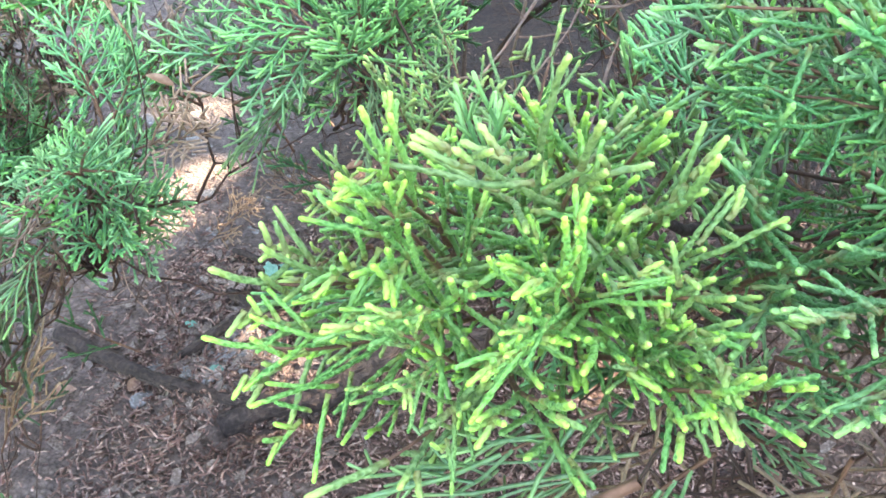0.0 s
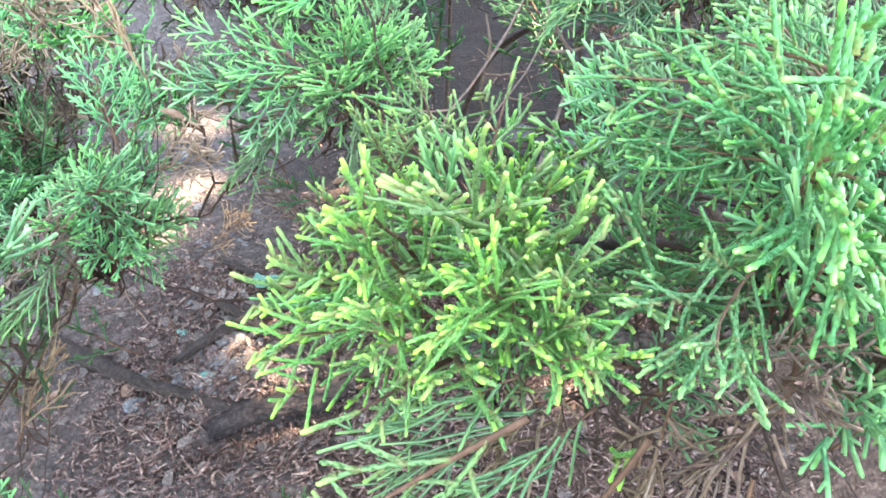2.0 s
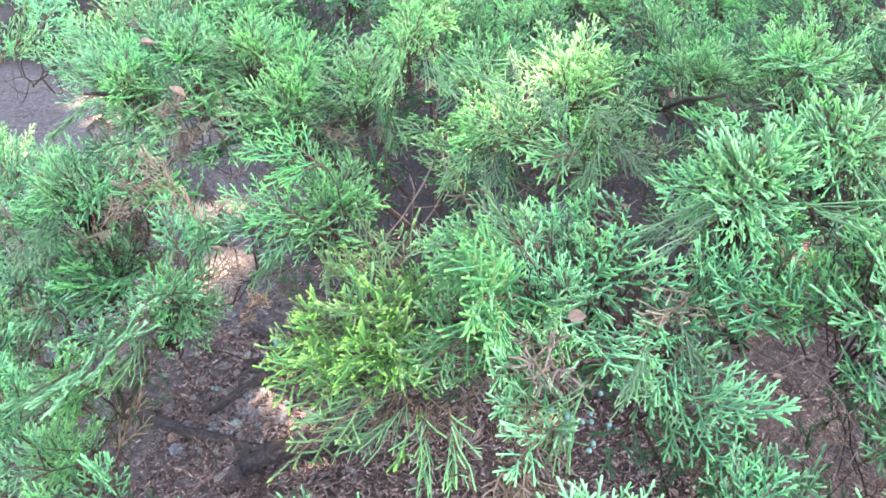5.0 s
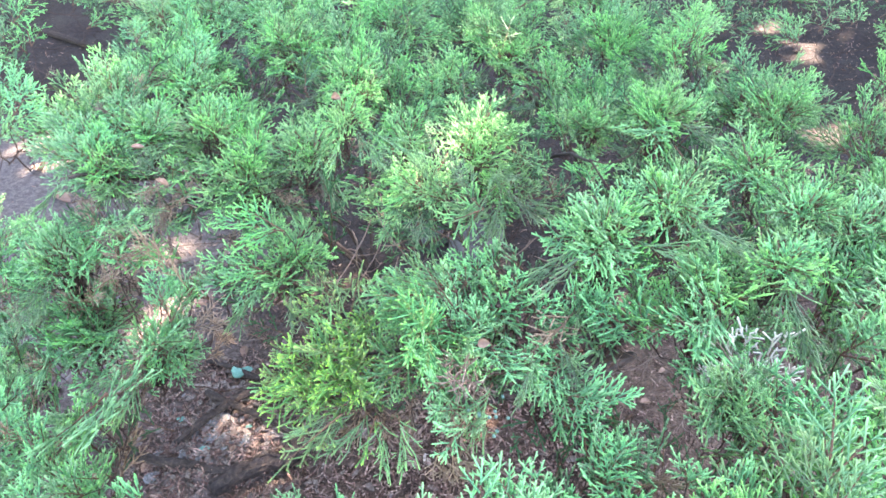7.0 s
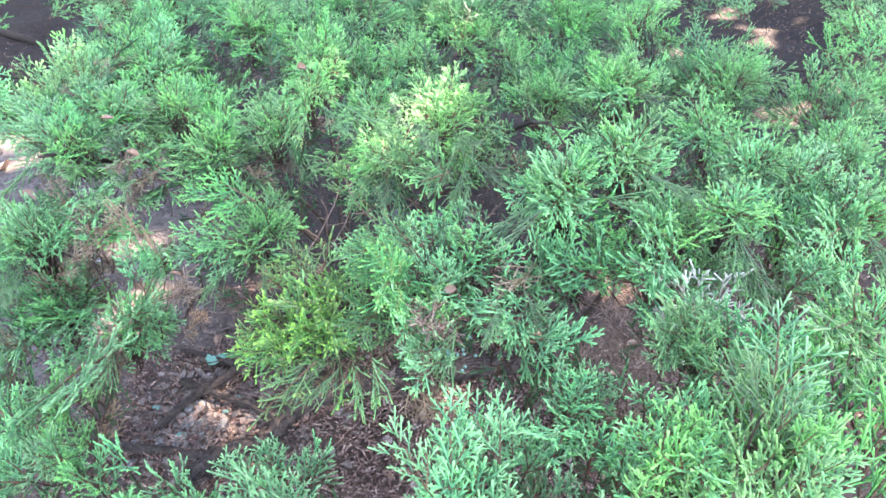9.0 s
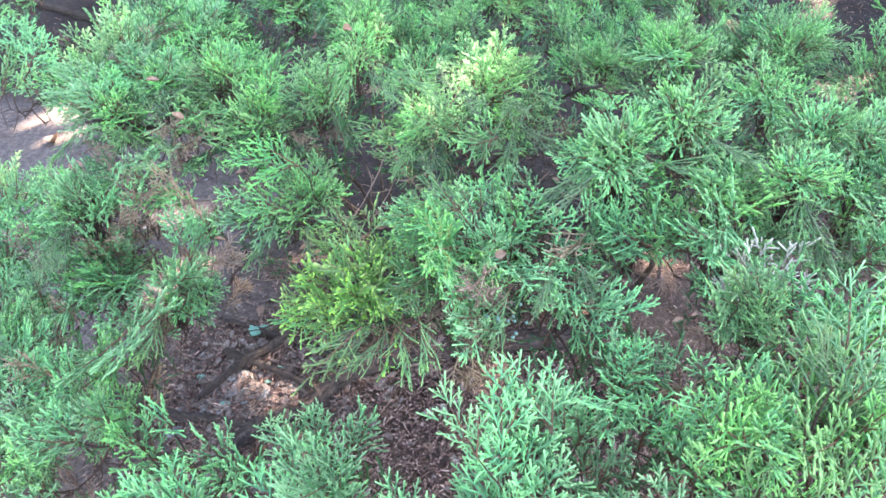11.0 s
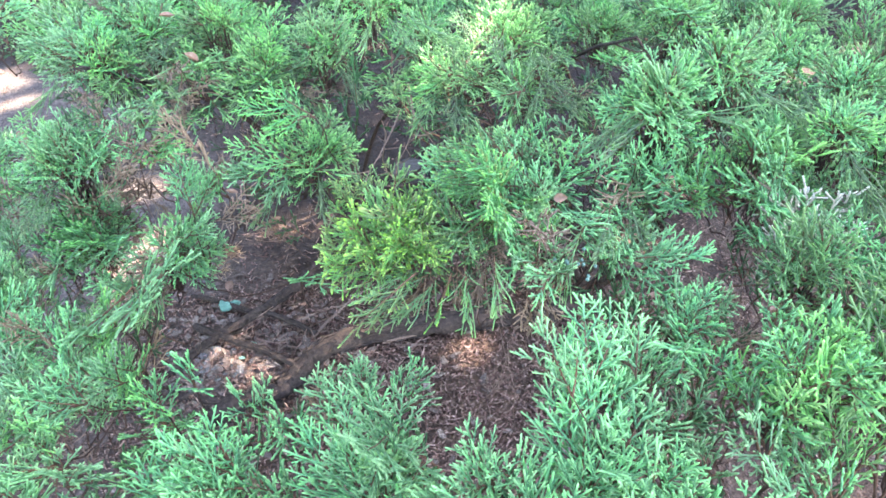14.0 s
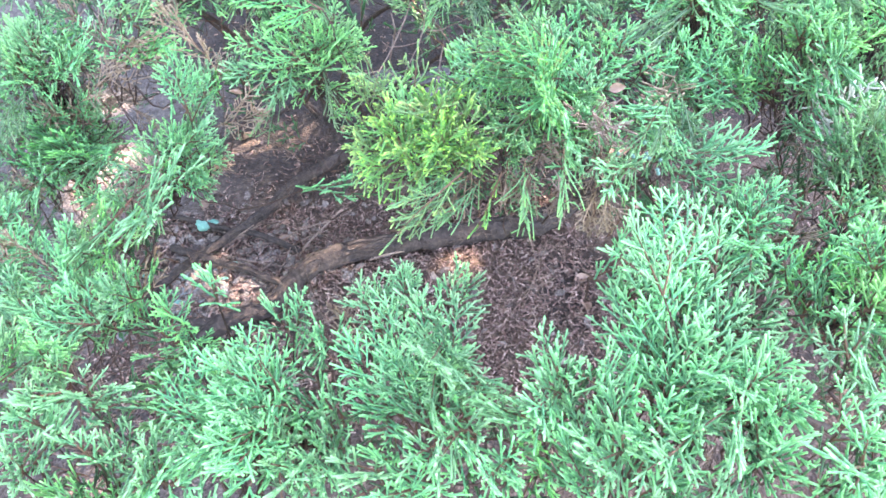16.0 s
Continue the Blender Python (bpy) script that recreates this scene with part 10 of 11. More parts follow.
spray(T, (-0.372, 0.423, 0.485), (-0.306, 0.369, 0.571))
spray(N, (-0.280, 0.433, 0.507), (-0.288, 0.387, 0.575))
spray(T, (-0.270, 0.508, 0.478), (-0.293, 0.541, 0.479))
spray(T, (-0.382, 0.399, 0.433), (-0.385, 0.494, 0.456))
spray(N, (-0.245, 0.290, 0.545), (-0.254, 0.262, 0.624))
spray(T, (-0.216, 0.358, 0.429), (-0.228, 0.339, 0.551))
spray(T, (-0.219, 0.257, 0.553), (-0.162, 0.200, 0.647))
spray(U, (-0.003, 0.576, 0.624), (-0.021, 0.516, 0.657))
spray(B, (-0.002, 0.480, 0.647), (0.002, 0.534, 0.646))
spray(U, (0.072, 0.504, 0.618), (0.051, 0.473, 0.659))
spray(U, (0.059, 0.515, 0.621), (0.095, 0.491, 0.666))
spray(U, (0.167, 0.475, 0.648), (0.128, 0.453, 0.687))
spray(U, (0.157, 0.468, 0.668), (0.155, 0.428, 0.706))
spray(U, (0.195, 0.417, 0.690), (0.177, 0.370, 0.721))
spray(U, (0.254, 0.351, 0.690), (0.204, 0.340, 0.725))
spray(U, (0.293, 0.390, 0.654), (0.248, 0.397, 0.695))
spray(U, (0.022, 0.465, 0.627), (-0.003, 0.418, 0.659))
spray(U, (-0.016, 0.474, 0.608), (0.010, 0.413, 0.638))
spray(U, (0.082, 0.487, 0.588), (0.060, 0.443, 0.636))
spray(B, (0.106, 0.466, 0.596), (0.136, 0.428, 0.639))
spray(B, (0.172, 0.444, 0.639), (0.164, 0.404, 0.677))
spray(U, (0.176, 0.389, 0.667), (0.173, 0.345, 0.700))
spray(U, (0.263, 0.336, 0.681), (0.204, 0.324, 0.707))
spray(U, (0.170, 0.339, 0.693), (0.215, 0.298, 0.717))
spray(U, (0.272, 0.332, 0.689), (0.237, 0.291, 0.723))
spray(U, (0.013, 0.439, 0.550), (-0.024, 0.422, 0.590))
spray(B, (0.053, 0.435, 0.585), (0.046, 0.389, 0.623))
spray(B, (0.021, 0.426, 0.637), (0.061, 0.392, 0.642))
spray(T, (0.123, 0.421, 0.587), (0.093, 0.377, 0.624))
spray(U, (0.104, 0.405, 0.578), (0.124, 0.387, 0.630))
spray(U, (0.174, 0.367, 0.615), (0.141, 0.338, 0.652))
spray(U, (0.236, 0.361, 0.651), (0.187, 0.332, 0.686))
spray(U, (0.153, 0.344, 0.673), (0.196, 0.304, 0.708))
spray(U, (0.159, 0.286, 0.683), (0.213, 0.268, 0.720))
spray(U, (0.313, 0.396, 0.641), (0.280, 0.360, 0.674))
spray(T, (0.071, 0.431, 0.555), (0.074, 0.375, 0.591))
spray(B, (0.132, 0.329, 0.638), (0.097, 0.276, 0.668))
spray(U, (0.184, 0.380, 0.580), (0.142, 0.349, 0.608))
spray(T, (0.113, 0.311, 0.623), (0.145, 0.270, 0.674))
spray(U, (0.199, 0.306, 0.633), (0.166, 0.275, 0.688))
spray(U, (0.261, 0.341, 0.642), (0.214, 0.303, 0.677))
spray(U, (0.208, 0.272, 0.635), (0.206, 0.253, 0.692))
spray(B, (0.277, 0.278, 0.689), (0.228, 0.257, 0.709))
spray(U, (0.080, 0.369, 0.577), (0.055, 0.311, 0.602))
spray(U, (0.048, 0.285, 0.621), (0.072, 0.242, 0.672))
spray(U, (0.032, 0.325, 0.558), (0.091, 0.324, 0.603))
spray(U, (0.148, 0.351, 0.608), (0.116, 0.309, 0.633))
spray(T, (0.175, 0.365, 0.599), (0.157, 0.305, 0.635))
spray(U, (0.200, 0.323, 0.618), (0.167, 0.282, 0.644))
spray(U, (0.178, 0.299, 0.603), (0.207, 0.284, 0.655))
spray(U, (0.241, 0.257, 0.648), (0.204, 0.228, 0.683))
spray(U, (0.168, 0.253, 0.661), (0.216, 0.237, 0.697))
spray(T, (0.010, 0.309, 0.590), (0.056, 0.269, 0.629))
spray(T, (0.128, 0.244, 0.658), (0.088, 0.200, 0.680))
spray(T, (0.117, 0.334, 0.574), (0.130, 0.289, 0.615))
spray(U, (0.115, 0.284, 0.572), (0.162, 0.278, 0.626))
spray(U, (0.226, 0.277, 0.571), (0.173, 0.271, 0.616))
spray(U, (0.262, 0.264, 0.627), (0.200, 0.247, 0.646))
spray(T, (0.182, 0.236, 0.618), (0.201, 0.211, 0.677))
spray(U, (0.258, 0.229, 0.680), (0.214, 0.188, 0.703))
spray(U, (0.171, 0.231, 0.644), (0.122, 0.205, 0.673))
spray(T, (-0.275, 0.517, 0.605), (-0.262, 0.476, 0.649))
spray(T, (-0.249, 0.503, 0.624), (-0.206, 0.459, 0.657))
spray(N, (-0.208, 0.409, 0.640), (-0.148, 0.419, 0.684))
spray(N, (-0.168, 0.432, 0.676), (-0.125, 0.388, 0.719))
spray(T, (-0.117, 0.452, 0.638), (-0.098, 0.411, 0.692))
spray(T, (-0.051, 0.426, 0.642), (-0.057, 0.404, 0.700))
spray(T, (-0.270, 0.509, 0.547), (-0.248, 0.486, 0.609))
spray(T, (-0.276, 0.530, 0.530), (-0.246, 0.506, 0.599))
spray(T, (-0.256, 0.511, 0.543), (-0.209, 0.487, 0.608))
spray(T, (-0.123, 0.416, 0.634), (-0.085, 0.384, 0.678))
spray(T, (-0.110, 0.404, 0.625), (-0.058, 0.379, 0.692))
spray(N, (-0.099, 0.422, 0.625), (-0.047, 0.402, 0.683))
spray(T, (-0.273, 0.512, 0.513), (-0.247, 0.511, 0.568))
spray(B, (-0.125, 0.405, 0.580), (-0.086, 0.393, 0.636))
spray(B, (-0.093, 0.440, 0.629), (-0.056, 0.386, 0.665))
spray(T, (-0.289, 0.514, 0.515), (-0.275, 0.519, 0.553))
spray(T, (-0.283, 0.540, 0.510), (-0.255, 0.536, 0.547))
spray(T, (-0.132, 0.390, 0.575), (-0.078, 0.387, 0.628))
spray(N, (-0.082, 0.364, 0.632), (-0.018, 0.320, 0.674))
spray(T, (-0.143, 0.441, 0.537), (-0.143, 0.467, 0.536))
spray(T, (-0.108, 0.399, 0.570), (-0.069, 0.359, 0.607))
spray(T, (-0.130, 0.404, 0.532), (-0.072, 0.401, 0.581))
spray(T, (-0.171, 0.364, 0.556), (-0.150, 0.356, 0.577))
spray(N, (-0.191, 0.353, 0.543), (-0.115, 0.356, 0.597))
spray(T, (-0.150, 0.388, 0.554), (-0.107, 0.399, 0.565))
spray(T, (-0.139, 0.400, 0.553), (-0.092, 0.376, 0.565))
spray(N, (-0.212, 0.353, 0.442), (-0.174, 0.400, 0.520))
spray(N, (-0.185, 0.400, 0.478), (-0.124, 0.369, 0.553))
spray(T, (-0.135, 0.393, 0.555), (-0.098, 0.350, 0.567))
spray(T, (-0.222, 0.468, 0.459), (-0.170, 0.376, 0.508))
spray(T, (-0.158, 0.420, 0.535), (-0.168, 0.417, 0.514))
spray(N, (-0.181, 0.301, 0.453), (-0.152, 0.351, 0.521))
spray(U, (1.236, 0.431, 0.357), (1.217, 0.404, 0.460))
spray(U, (1.125, 0.279, 0.360), (1.196, 0.254, 0.416))
spray(U, (1.211, 0.370, 0.380), (1.246, 0.292, 0.430))
spray(U, (1.278, 0.368, 0.323), (1.344, 0.408, 0.414))
spray(U, (1.185, 0.369, 0.533), (1.123, 0.404, 0.630))
spray(U, (1.281, 0.356, 0.267), (1.305, 0.295, 0.342))
spray(U, (1.240, 0.393, 0.350), (1.265, 0.325, 0.419))
spray(U, (1.386, 0.500, 0.372), (1.389, 0.410, 0.416))
spray(U, (1.308, 0.553, 0.308), (1.339, 0.486, 0.407))
spray(U, (1.176, 0.297, 0.324), (1.268, 0.288, 0.384))
spray(U, (1.262, 0.326, 0.294), (1.293, 0.327, 0.399))
spray(U, (1.340, 0.493, 0.313), (1.415, 0.483, 0.387))
spray(U, (1.386, 0.399, 0.317), (1.349, 0.398, 0.434))
spray(U, (1.195, 0.411, 0.387), (1.179, 0.334, 0.468))
spray(U, (1.177, 0.282, 0.250), (1.239, 0.241, 0.353))
spray(U, (1.248, 0.444, 0.434), (1.278, 0.399, 0.510))
spray(U, (1.344, 0.605, 0.306), (1.419, 0.621, 0.381))
spray(U, (1.231, 0.462, 0.468), (1.220, 0.408, 0.569))
spray(U, (0.699, -0.350, 0.288), (0.671, -0.439, 0.361))
spray(U, (0.563, -0.292, 0.264), (0.519, -0.360, 0.313))
spray(U, (0.533, -0.153, 0.338), (0.446, -0.198, 0.424))
spray(U, (0.934, -0.374, 0.294), (0.877, -0.427, 0.377))
spray(U, (0.732, -0.326, 0.410), (0.693, -0.392, 0.470))
spray(U, (0.919, -0.187, 0.401), (0.970, -0.214, 0.490))
spray(U, (0.969, -0.252, 0.348), (1.007, -0.181, 0.442))
spray(U, (0.867, -0.208, 0.371), (0.883, -0.285, 0.471))
spray(U, (0.782, -0.255, 0.455), (0.769, -0.229, 0.559))
spray(U, (0.748, -0.140, 0.431), (0.786, -0.084, 0.495))
spray(U, (0.859, -0.350, 0.320), (0.863, -0.427, 0.419))
spray(U, (0.622, -0.176, 0.465), (0.568, -0.179, 0.540))
spray(U, (0.818, -0.055, 0.505), (0.810, 0.029, 0.580))
spray(U, (0.902, -0.339, 0.322), (0.911, -0.374, 0.441))
spray(U, (0.606, -0.284, 0.333), (0.559, -0.316, 0.422))
spray(U, (0.672, -0.227, 0.419), (0.712, -0.213, 0.530))
spray(U, (0.833, -0.367, 0.302), (0.861, -0.389, 0.403))
spray(U, (0.840, -0.088, 0.415), (0.879, -0.108, 0.526))
spray(U, (0.643, -0.113, 0.405), (0.593, -0.141, 0.505))
spray(U, (0.651, -0.130, 0.542), (0.644, -0.210, 0.629))
spray(U, (0.853, -0.339, 0.313), (0.842, -0.432, 0.377))
spray(U, (0.521, -0.195, 0.316), (0.467, -0.152, 0.409))
spray(U, (0.831, -0.239, 0.382), (0.828, -0.174, 0.487))
spray(U, (0.922, -0.011, 0.396), (0.968, -0.029, 0.495))
spray(U, (0.599, -0.207, 0.395), (0.524, -0.160, 0.490))
spray(U, (0.789, -0.253, 0.490), (0.814, -0.252, 0.617))
spray(U, (0.620, -0.333, 0.318), (0.623, -0.403, 0.395))
spray(U, (1.028, -0.261, 0.204), (1.095, -0.254, 0.307))
spray(U, (0.638, -0.168, 0.528), (0.645, -0.124, 0.639))
spray(U, (1.005, -0.277, 0.262), (1.050, -0.346, 0.318))
spray(U, (0.502, -0.262, 0.272), (0.451, -0.243, 0.363))
spray(U, (0.838, -0.299, 0.343), (0.870, -0.335, 0.438))
spray(U, (0.545, -0.356, 0.274), (0.515, -0.325, 0.377))
spray(U, (0.782, -0.172, 0.506), (0.809, -0.112, 0.608))
spray(U, (0.529, -0.298, 0.289), (0.523, -0.314, 0.416))
spray(U, (0.688, -0.208, 0.427), (0.688, -0.266, 0.542))
spray(U, (0.852, -0.214, 0.483), (0.902, -0.288, 0.534))
spray(U, (0.717, -0.113, 0.509), (0.758, -0.171, 0.580))
spray(U, (0.486, -0.060, 0.224), (0.417, -0.025, 0.314))
spray(U, (0.749, -0.277, 0.401), (0.774, -0.323, 0.479))
spray(U, (0.927, -0.358, 0.314), (0.964, -0.376, 0.398))
spray(U, (0.671, -0.260, 0.401), (0.617, -0.206, 0.485))
spray(U, (0.946, 0.064, 0.295), (1.004, 0.102, 0.365))
spray(U, (0.845, -0.276, 0.390), (0.890, -0.291, 0.477))
spray(U, (0.738, -0.036, 0.424), (0.726, -0.079, 0.521))
spray(U, (0.960, -0.192, 0.308), (1.009, -0.213, 0.404))
spray(U, (0.894, -0.262, 0.388), (0.957, -0.275, 0.460))
spray(U, (1.051, -0.147, 0.273), (1.043, -0.071, 0.364))
spray(U, (0.556, -0.161, 0.360), (0.514, -0.253, 0.438))
spray(U, (0.564, -0.192, 0.351), (0.560, -0.277, 0.440))
spray(U, (0.601, -0.188, 0.382), (0.510, -0.206, 0.436))
spray(U, (0.828, -0.134, 0.523), (0.777, -0.124, 0.613))
spray(U, (0.961, -0.065, 0.309), (1.039, -0.021, 0.403))
spray(U, (0.799, -0.313, 0.409), (0.753, -0.310, 0.504))
spray(U, (1.014, -0.249, 0.255), (1.087, -0.271, 0.320))
spray(U, (0.590, -0.147, 0.504), (0.600, -0.167, 0.596))
spray(U, (0.703, -0.101, 0.403), (0.691, -0.063, 0.497))
spray(U, (0.745, -0.188, 0.531), (0.715, -0.239, 0.613))
spray(U, (0.933, -0.035, 0.297), (0.980, 0.008, 0.406))
spray(U, (0.656, -0.340, 0.305), (0.619, -0.319, 0.414))
spray(U, (0.901, -0.082, 0.430), (0.964, -0.087, 0.530))
spray(U, (0.740, -0.195, 0.393), (0.687, -0.208, 0.506))
spray(U, (0.976, -0.152, 0.340), (1.050, -0.111, 0.428))
spray(U, (0.723, -0.340, 0.370), (0.642, -0.379, 0.456))
spray(U, (0.750, -0.224, 0.397), (0.658, -0.234, 0.467))
spray(U, (0.630, -0.234, 0.449), (0.621, -0.274, 0.572))
spray(U, (0.999, -0.125, 0.317), (1.084, -0.125, 0.379))
spray(U, (0.772, -0.070, 0.441), (0.837, -0.055, 0.542))
spray(U, (0.986, 0.055, 0.214), (1.009, 0.117, 0.320))
spray(U, (0.868, -0.256, 0.437), (0.905, -0.318, 0.500))
spray(U, (0.587, -0.169, 0.486), (0.593, -0.250, 0.563))
spray(U, (0.742, -0.067, 0.461), (0.692, -0.028, 0.564))
spray(U, (0.489, -0.118, 0.392), (0.521, -0.080, 0.499))
spray(U, (0.787, -0.046, 0.376), (0.774, -0.072, 0.502))
spray(U, (0.807, -0.258, 0.496), (0.768, -0.290, 0.598))
spray(U, (0.973, 0.025, 0.237), (1.041, 0.070, 0.306))
spray(U, (0.569, -0.199, 0.302), (0.518, -0.236, 0.380))
spray(U, (0.609, -0.245, 0.362), (0.645, -0.230, 0.469))
spray(U, (0.736, -0.377, 0.353), (0.744, -0.379, 0.470))
spray(U, (0.505, -0.119, 0.347), (0.519, -0.150, 0.468))
spray(U, (-0.970, 0.497, 0.197), (-0.989, 0.495, 0.324))
spray(U, (-1.034, 0.513, 0.184), (-1.026, 0.534, 0.300))
spray(U, (-1.034, 0.682, 0.168), (-1.121, 0.715, 0.230))
spray(U, (-0.977, 0.385, 0.104), (-1.031, 0.334, 0.188))
spray(U, (-0.884, 0.417, 0.217), (-0.897, 0.326, 0.287))
spray(U, (-0.964, 0.553, 0.220), (-0.990, 0.483, 0.319))
spray(U, (-1.140, 0.448, 0.172), (-1.078, 0.475, 0.281))
spray(U, (-0.847, 0.343, 0.173), (-0.935, 0.316, 0.256))
spray(U, (-0.932, 0.429, 0.186), (-0.943, 0.349, 0.278))
spray(U, (-0.886, 0.473, 0.164), (-0.868, 0.411, 0.267))
spray(U, (-0.883, 0.392, 0.152), (-0.954, 0.357, 0.248))
spray(U, (-1.045, 0.689, 0.131), (-1.053, 0.745, 0.249))
spray(U, (-0.889, 0.466, 0.250), (-0.954, 0.395, 0.319))
spray(U, (-0.993, 0.590, 0.135), (-1.054, 0.613, 0.253))
spray(U, (-0.985, 0.553, 0.194), (-1.029, 0.531, 0.298))
spray(U, (-0.935, 0.537, 0.254), (-1.026, 0.502, 0.320))
spray(U, (-0.170, -0.493, 0.155), (-0.117, -0.547, 0.248))
spray(U, (0.002, -0.330, 0.163), (0.102, -0.360, 0.246))
spray(U, (0.054, -0.479, 0.171), (0.142, -0.480, 0.230))
spray(U, (-0.191, -0.534, 0.197), (-0.136, -0.606, 0.271))
spray(U, (0.019, -0.267, 0.214), (0.098, -0.230, 0.286))
spray(U, (-0.333, -0.091, 0.074), (-0.385, -0.074, 0.168))
spray(U, (-0.140, -0.167, 0.128), (-0.213, -0.092, 0.206))
spray(U, (-0.099, -0.556, 0.158), (-0.164, -0.607, 0.219))
spray(U, (0.008, -0.462, 0.162), (0.031, -0.493, 0.260))
spray(U, (-0.287, -0.130, 0.096), (-0.323, -0.084, 0.183))
spray(U, (0.029, -0.238, 0.120), (0.097, -0.201, 0.209))
spray(U, (-0.384, -0.365, 0.080), (-0.458, -0.285, 0.173))
spray(U, (-0.122, -0.258, 0.193), (-0.151, -0.190, 0.308))
spray(U, (-0.253, -0.084, 0.069), (-0.248, -0.006, 0.170))
spray(U, (-0.026, -0.186, 0.136), (-0.032, -0.173, 0.265))
spray(U, (0.089, -0.294, 0.165), (0.143, -0.328, 0.250))
spray(U, (-0.334, -0.500, 0.116), (-0.361, -0.553, 0.206))
spray(U, (-0.187, -0.436, 0.202), (-0.120, -0.450, 0.294))
spray(U, (0.041, -0.380, 0.225), (0.121, -0.431, 0.285))
spray(U, (-0.098, -0.120, 0.109), (-0.109, -0.033, 0.183))
spray(U, (-0.367, -0.414, 0.176), (-0.392, -0.413, 0.285))
spray(U, (-0.263, -0.369, 0.171), (-0.312, -0.329, 0.271))
spray(U, (-0.188, -0.136, 0.133), (-0.141, -0.141, 0.238))
spray(U, (-0.070, -0.329, 0.201), (0.008, -0.351, 0.300))
spray(U, (-0.157, -0.384, 0.249), (-0.159, -0.430, 0.373))
spray(U, (-0.305, -0.411, 0.229), (-0.295, -0.369, 0.346))
spray(U, (-0.317, -0.216, 0.145), (-0.340, -0.241, 0.276))
spray(U, (-0.220, -0.321, 0.237), (-0.298, -0.302, 0.335))
spray(U, (-0.399, -0.466, 0.080), (-0.480, -0.500, 0.147))
spray(U, (-0.390, -0.433, 0.110), (-0.457, -0.431, 0.196))
spray(U, (-0.272, -0.320, 0.208), (-0.223, -0.321, 0.309))
spray(U, (-0.096, -0.396, 0.182), (-0.148, -0.463, 0.282))
spray(U, (-0.388, -0.218, 0.052), (-0.439, -0.208, 0.157))
spray(U, (-0.207, -0.430, 0.203), (-0.255, -0.466, 0.327))
spray(U, (-0.070, -0.522, 0.270), (-0.003, -0.452, 0.366))
spray(U, (-0.144, -0.275, 0.259), (-0.156, -0.284, 0.367))
spray(U, (0.012, -0.431, 0.184), (0.098, -0.474, 0.274))
spray(U, (0.046, -0.253, 0.152), (0.069, -0.176, 0.235))
spray(U, (-0.274, -0.208, 0.246), (-0.184, -0.140, 0.316))
spray(U, (-0.126, -0.494, 0.165), (-0.110, -0.563, 0.277))
spray(U, (0.052, -0.438, 0.177), (0.002, -0.482, 0.262))
spray(U, (-0.091, -0.115, 0.097), (-0.056, -0.111, 0.226))
spray(U, (0.009, -0.180, 0.217), (-0.024, -0.142, 0.308))
spray(U, (-0.320, -0.513, 0.115), (-0.349, -0.585, 0.211))
spray(U, (-0.359, -0.524, 0.107), (-0.407, -0.553, 0.201))
spray(U, (-0.066, -0.369, 0.238), (0.006, -0.441, 0.328))
spray(U, (-0.308, -0.519, 0.215), (-0.335, -0.454, 0.298))
spray(U, (-0.246, -0.397, 0.173), (-0.267, -0.327, 0.270))
spray(U, (-0.049, -0.364, 0.181), (-0.057, -0.318, 0.295))
spray(U, (-0.163, -0.446, 0.241), (-0.120, -0.534, 0.335))
spray(U, (-0.159, -0.261, 0.216), (-0.161, -0.285, 0.345))


def clump(x, y, z, wide, count, kinds, fringe=0):
    """A dense dome of sprays that spread outward and up from one knot of wood, with thin shoots drooping below."""
    for k in range(fringe):
        turn = radians(random.uniform(-165, -15))
        way = Vector((math.cos(turn), math.sin(turn), random.uniform(-0.9, -0.35))).normalized()
        base = Vector((x, y, z)) + Vector((way.x, way.y, 0.1)) * wide * random.uniform(0.3, 0.6)
        spray(D, base, base + way * random.uniform(0.055, 0.085), True)
    for k in range(count):
        turn, rise = 2.4 * k + random.gauss(0, 0.25), math.acos(1 - 0.95 * (k + 0.5) / count)
        way = Vector((math.cos(turn) * math.sin(rise), math.sin(turn) * math.sin(rise), math.cos(rise) * 0.75 + 0.12)).normalized()
        base = Vector((x, y, z)) + way * wide * random.uniform(0.1, 0.35)
        spray(random.choice(kinds), base, base + way * wide * random.uniform(0.75, 1.05), True)


# whitish shoots in the tall shrub, sunlight put into their colour
for base, tip in (((0.440, 0.180, 0.710), (0.405, 0.190, 0.755)), ((0.445, 0.180, 0.710), (0.430, 0.185, 0.765)), ((0.450, 0.180, 0.712), (0.455, 0.180, 0.768)), ((0.455, 0.178, 0.712), (0.485, 0.175, 0.760)),
                  ((0.435, 0.165, 0.700), (0.400, 0.150, 0.735)), ((0.445, 0.165, 0.705), (0.445, 0.150, 0.750)), ((0.425, 0.150, 0.690), (0.405, 0.125, 0.715)), ((0.455, 0.170, 0.705), (0.480, 0.150, 0.745))):
    spray(W, base, tip, True)
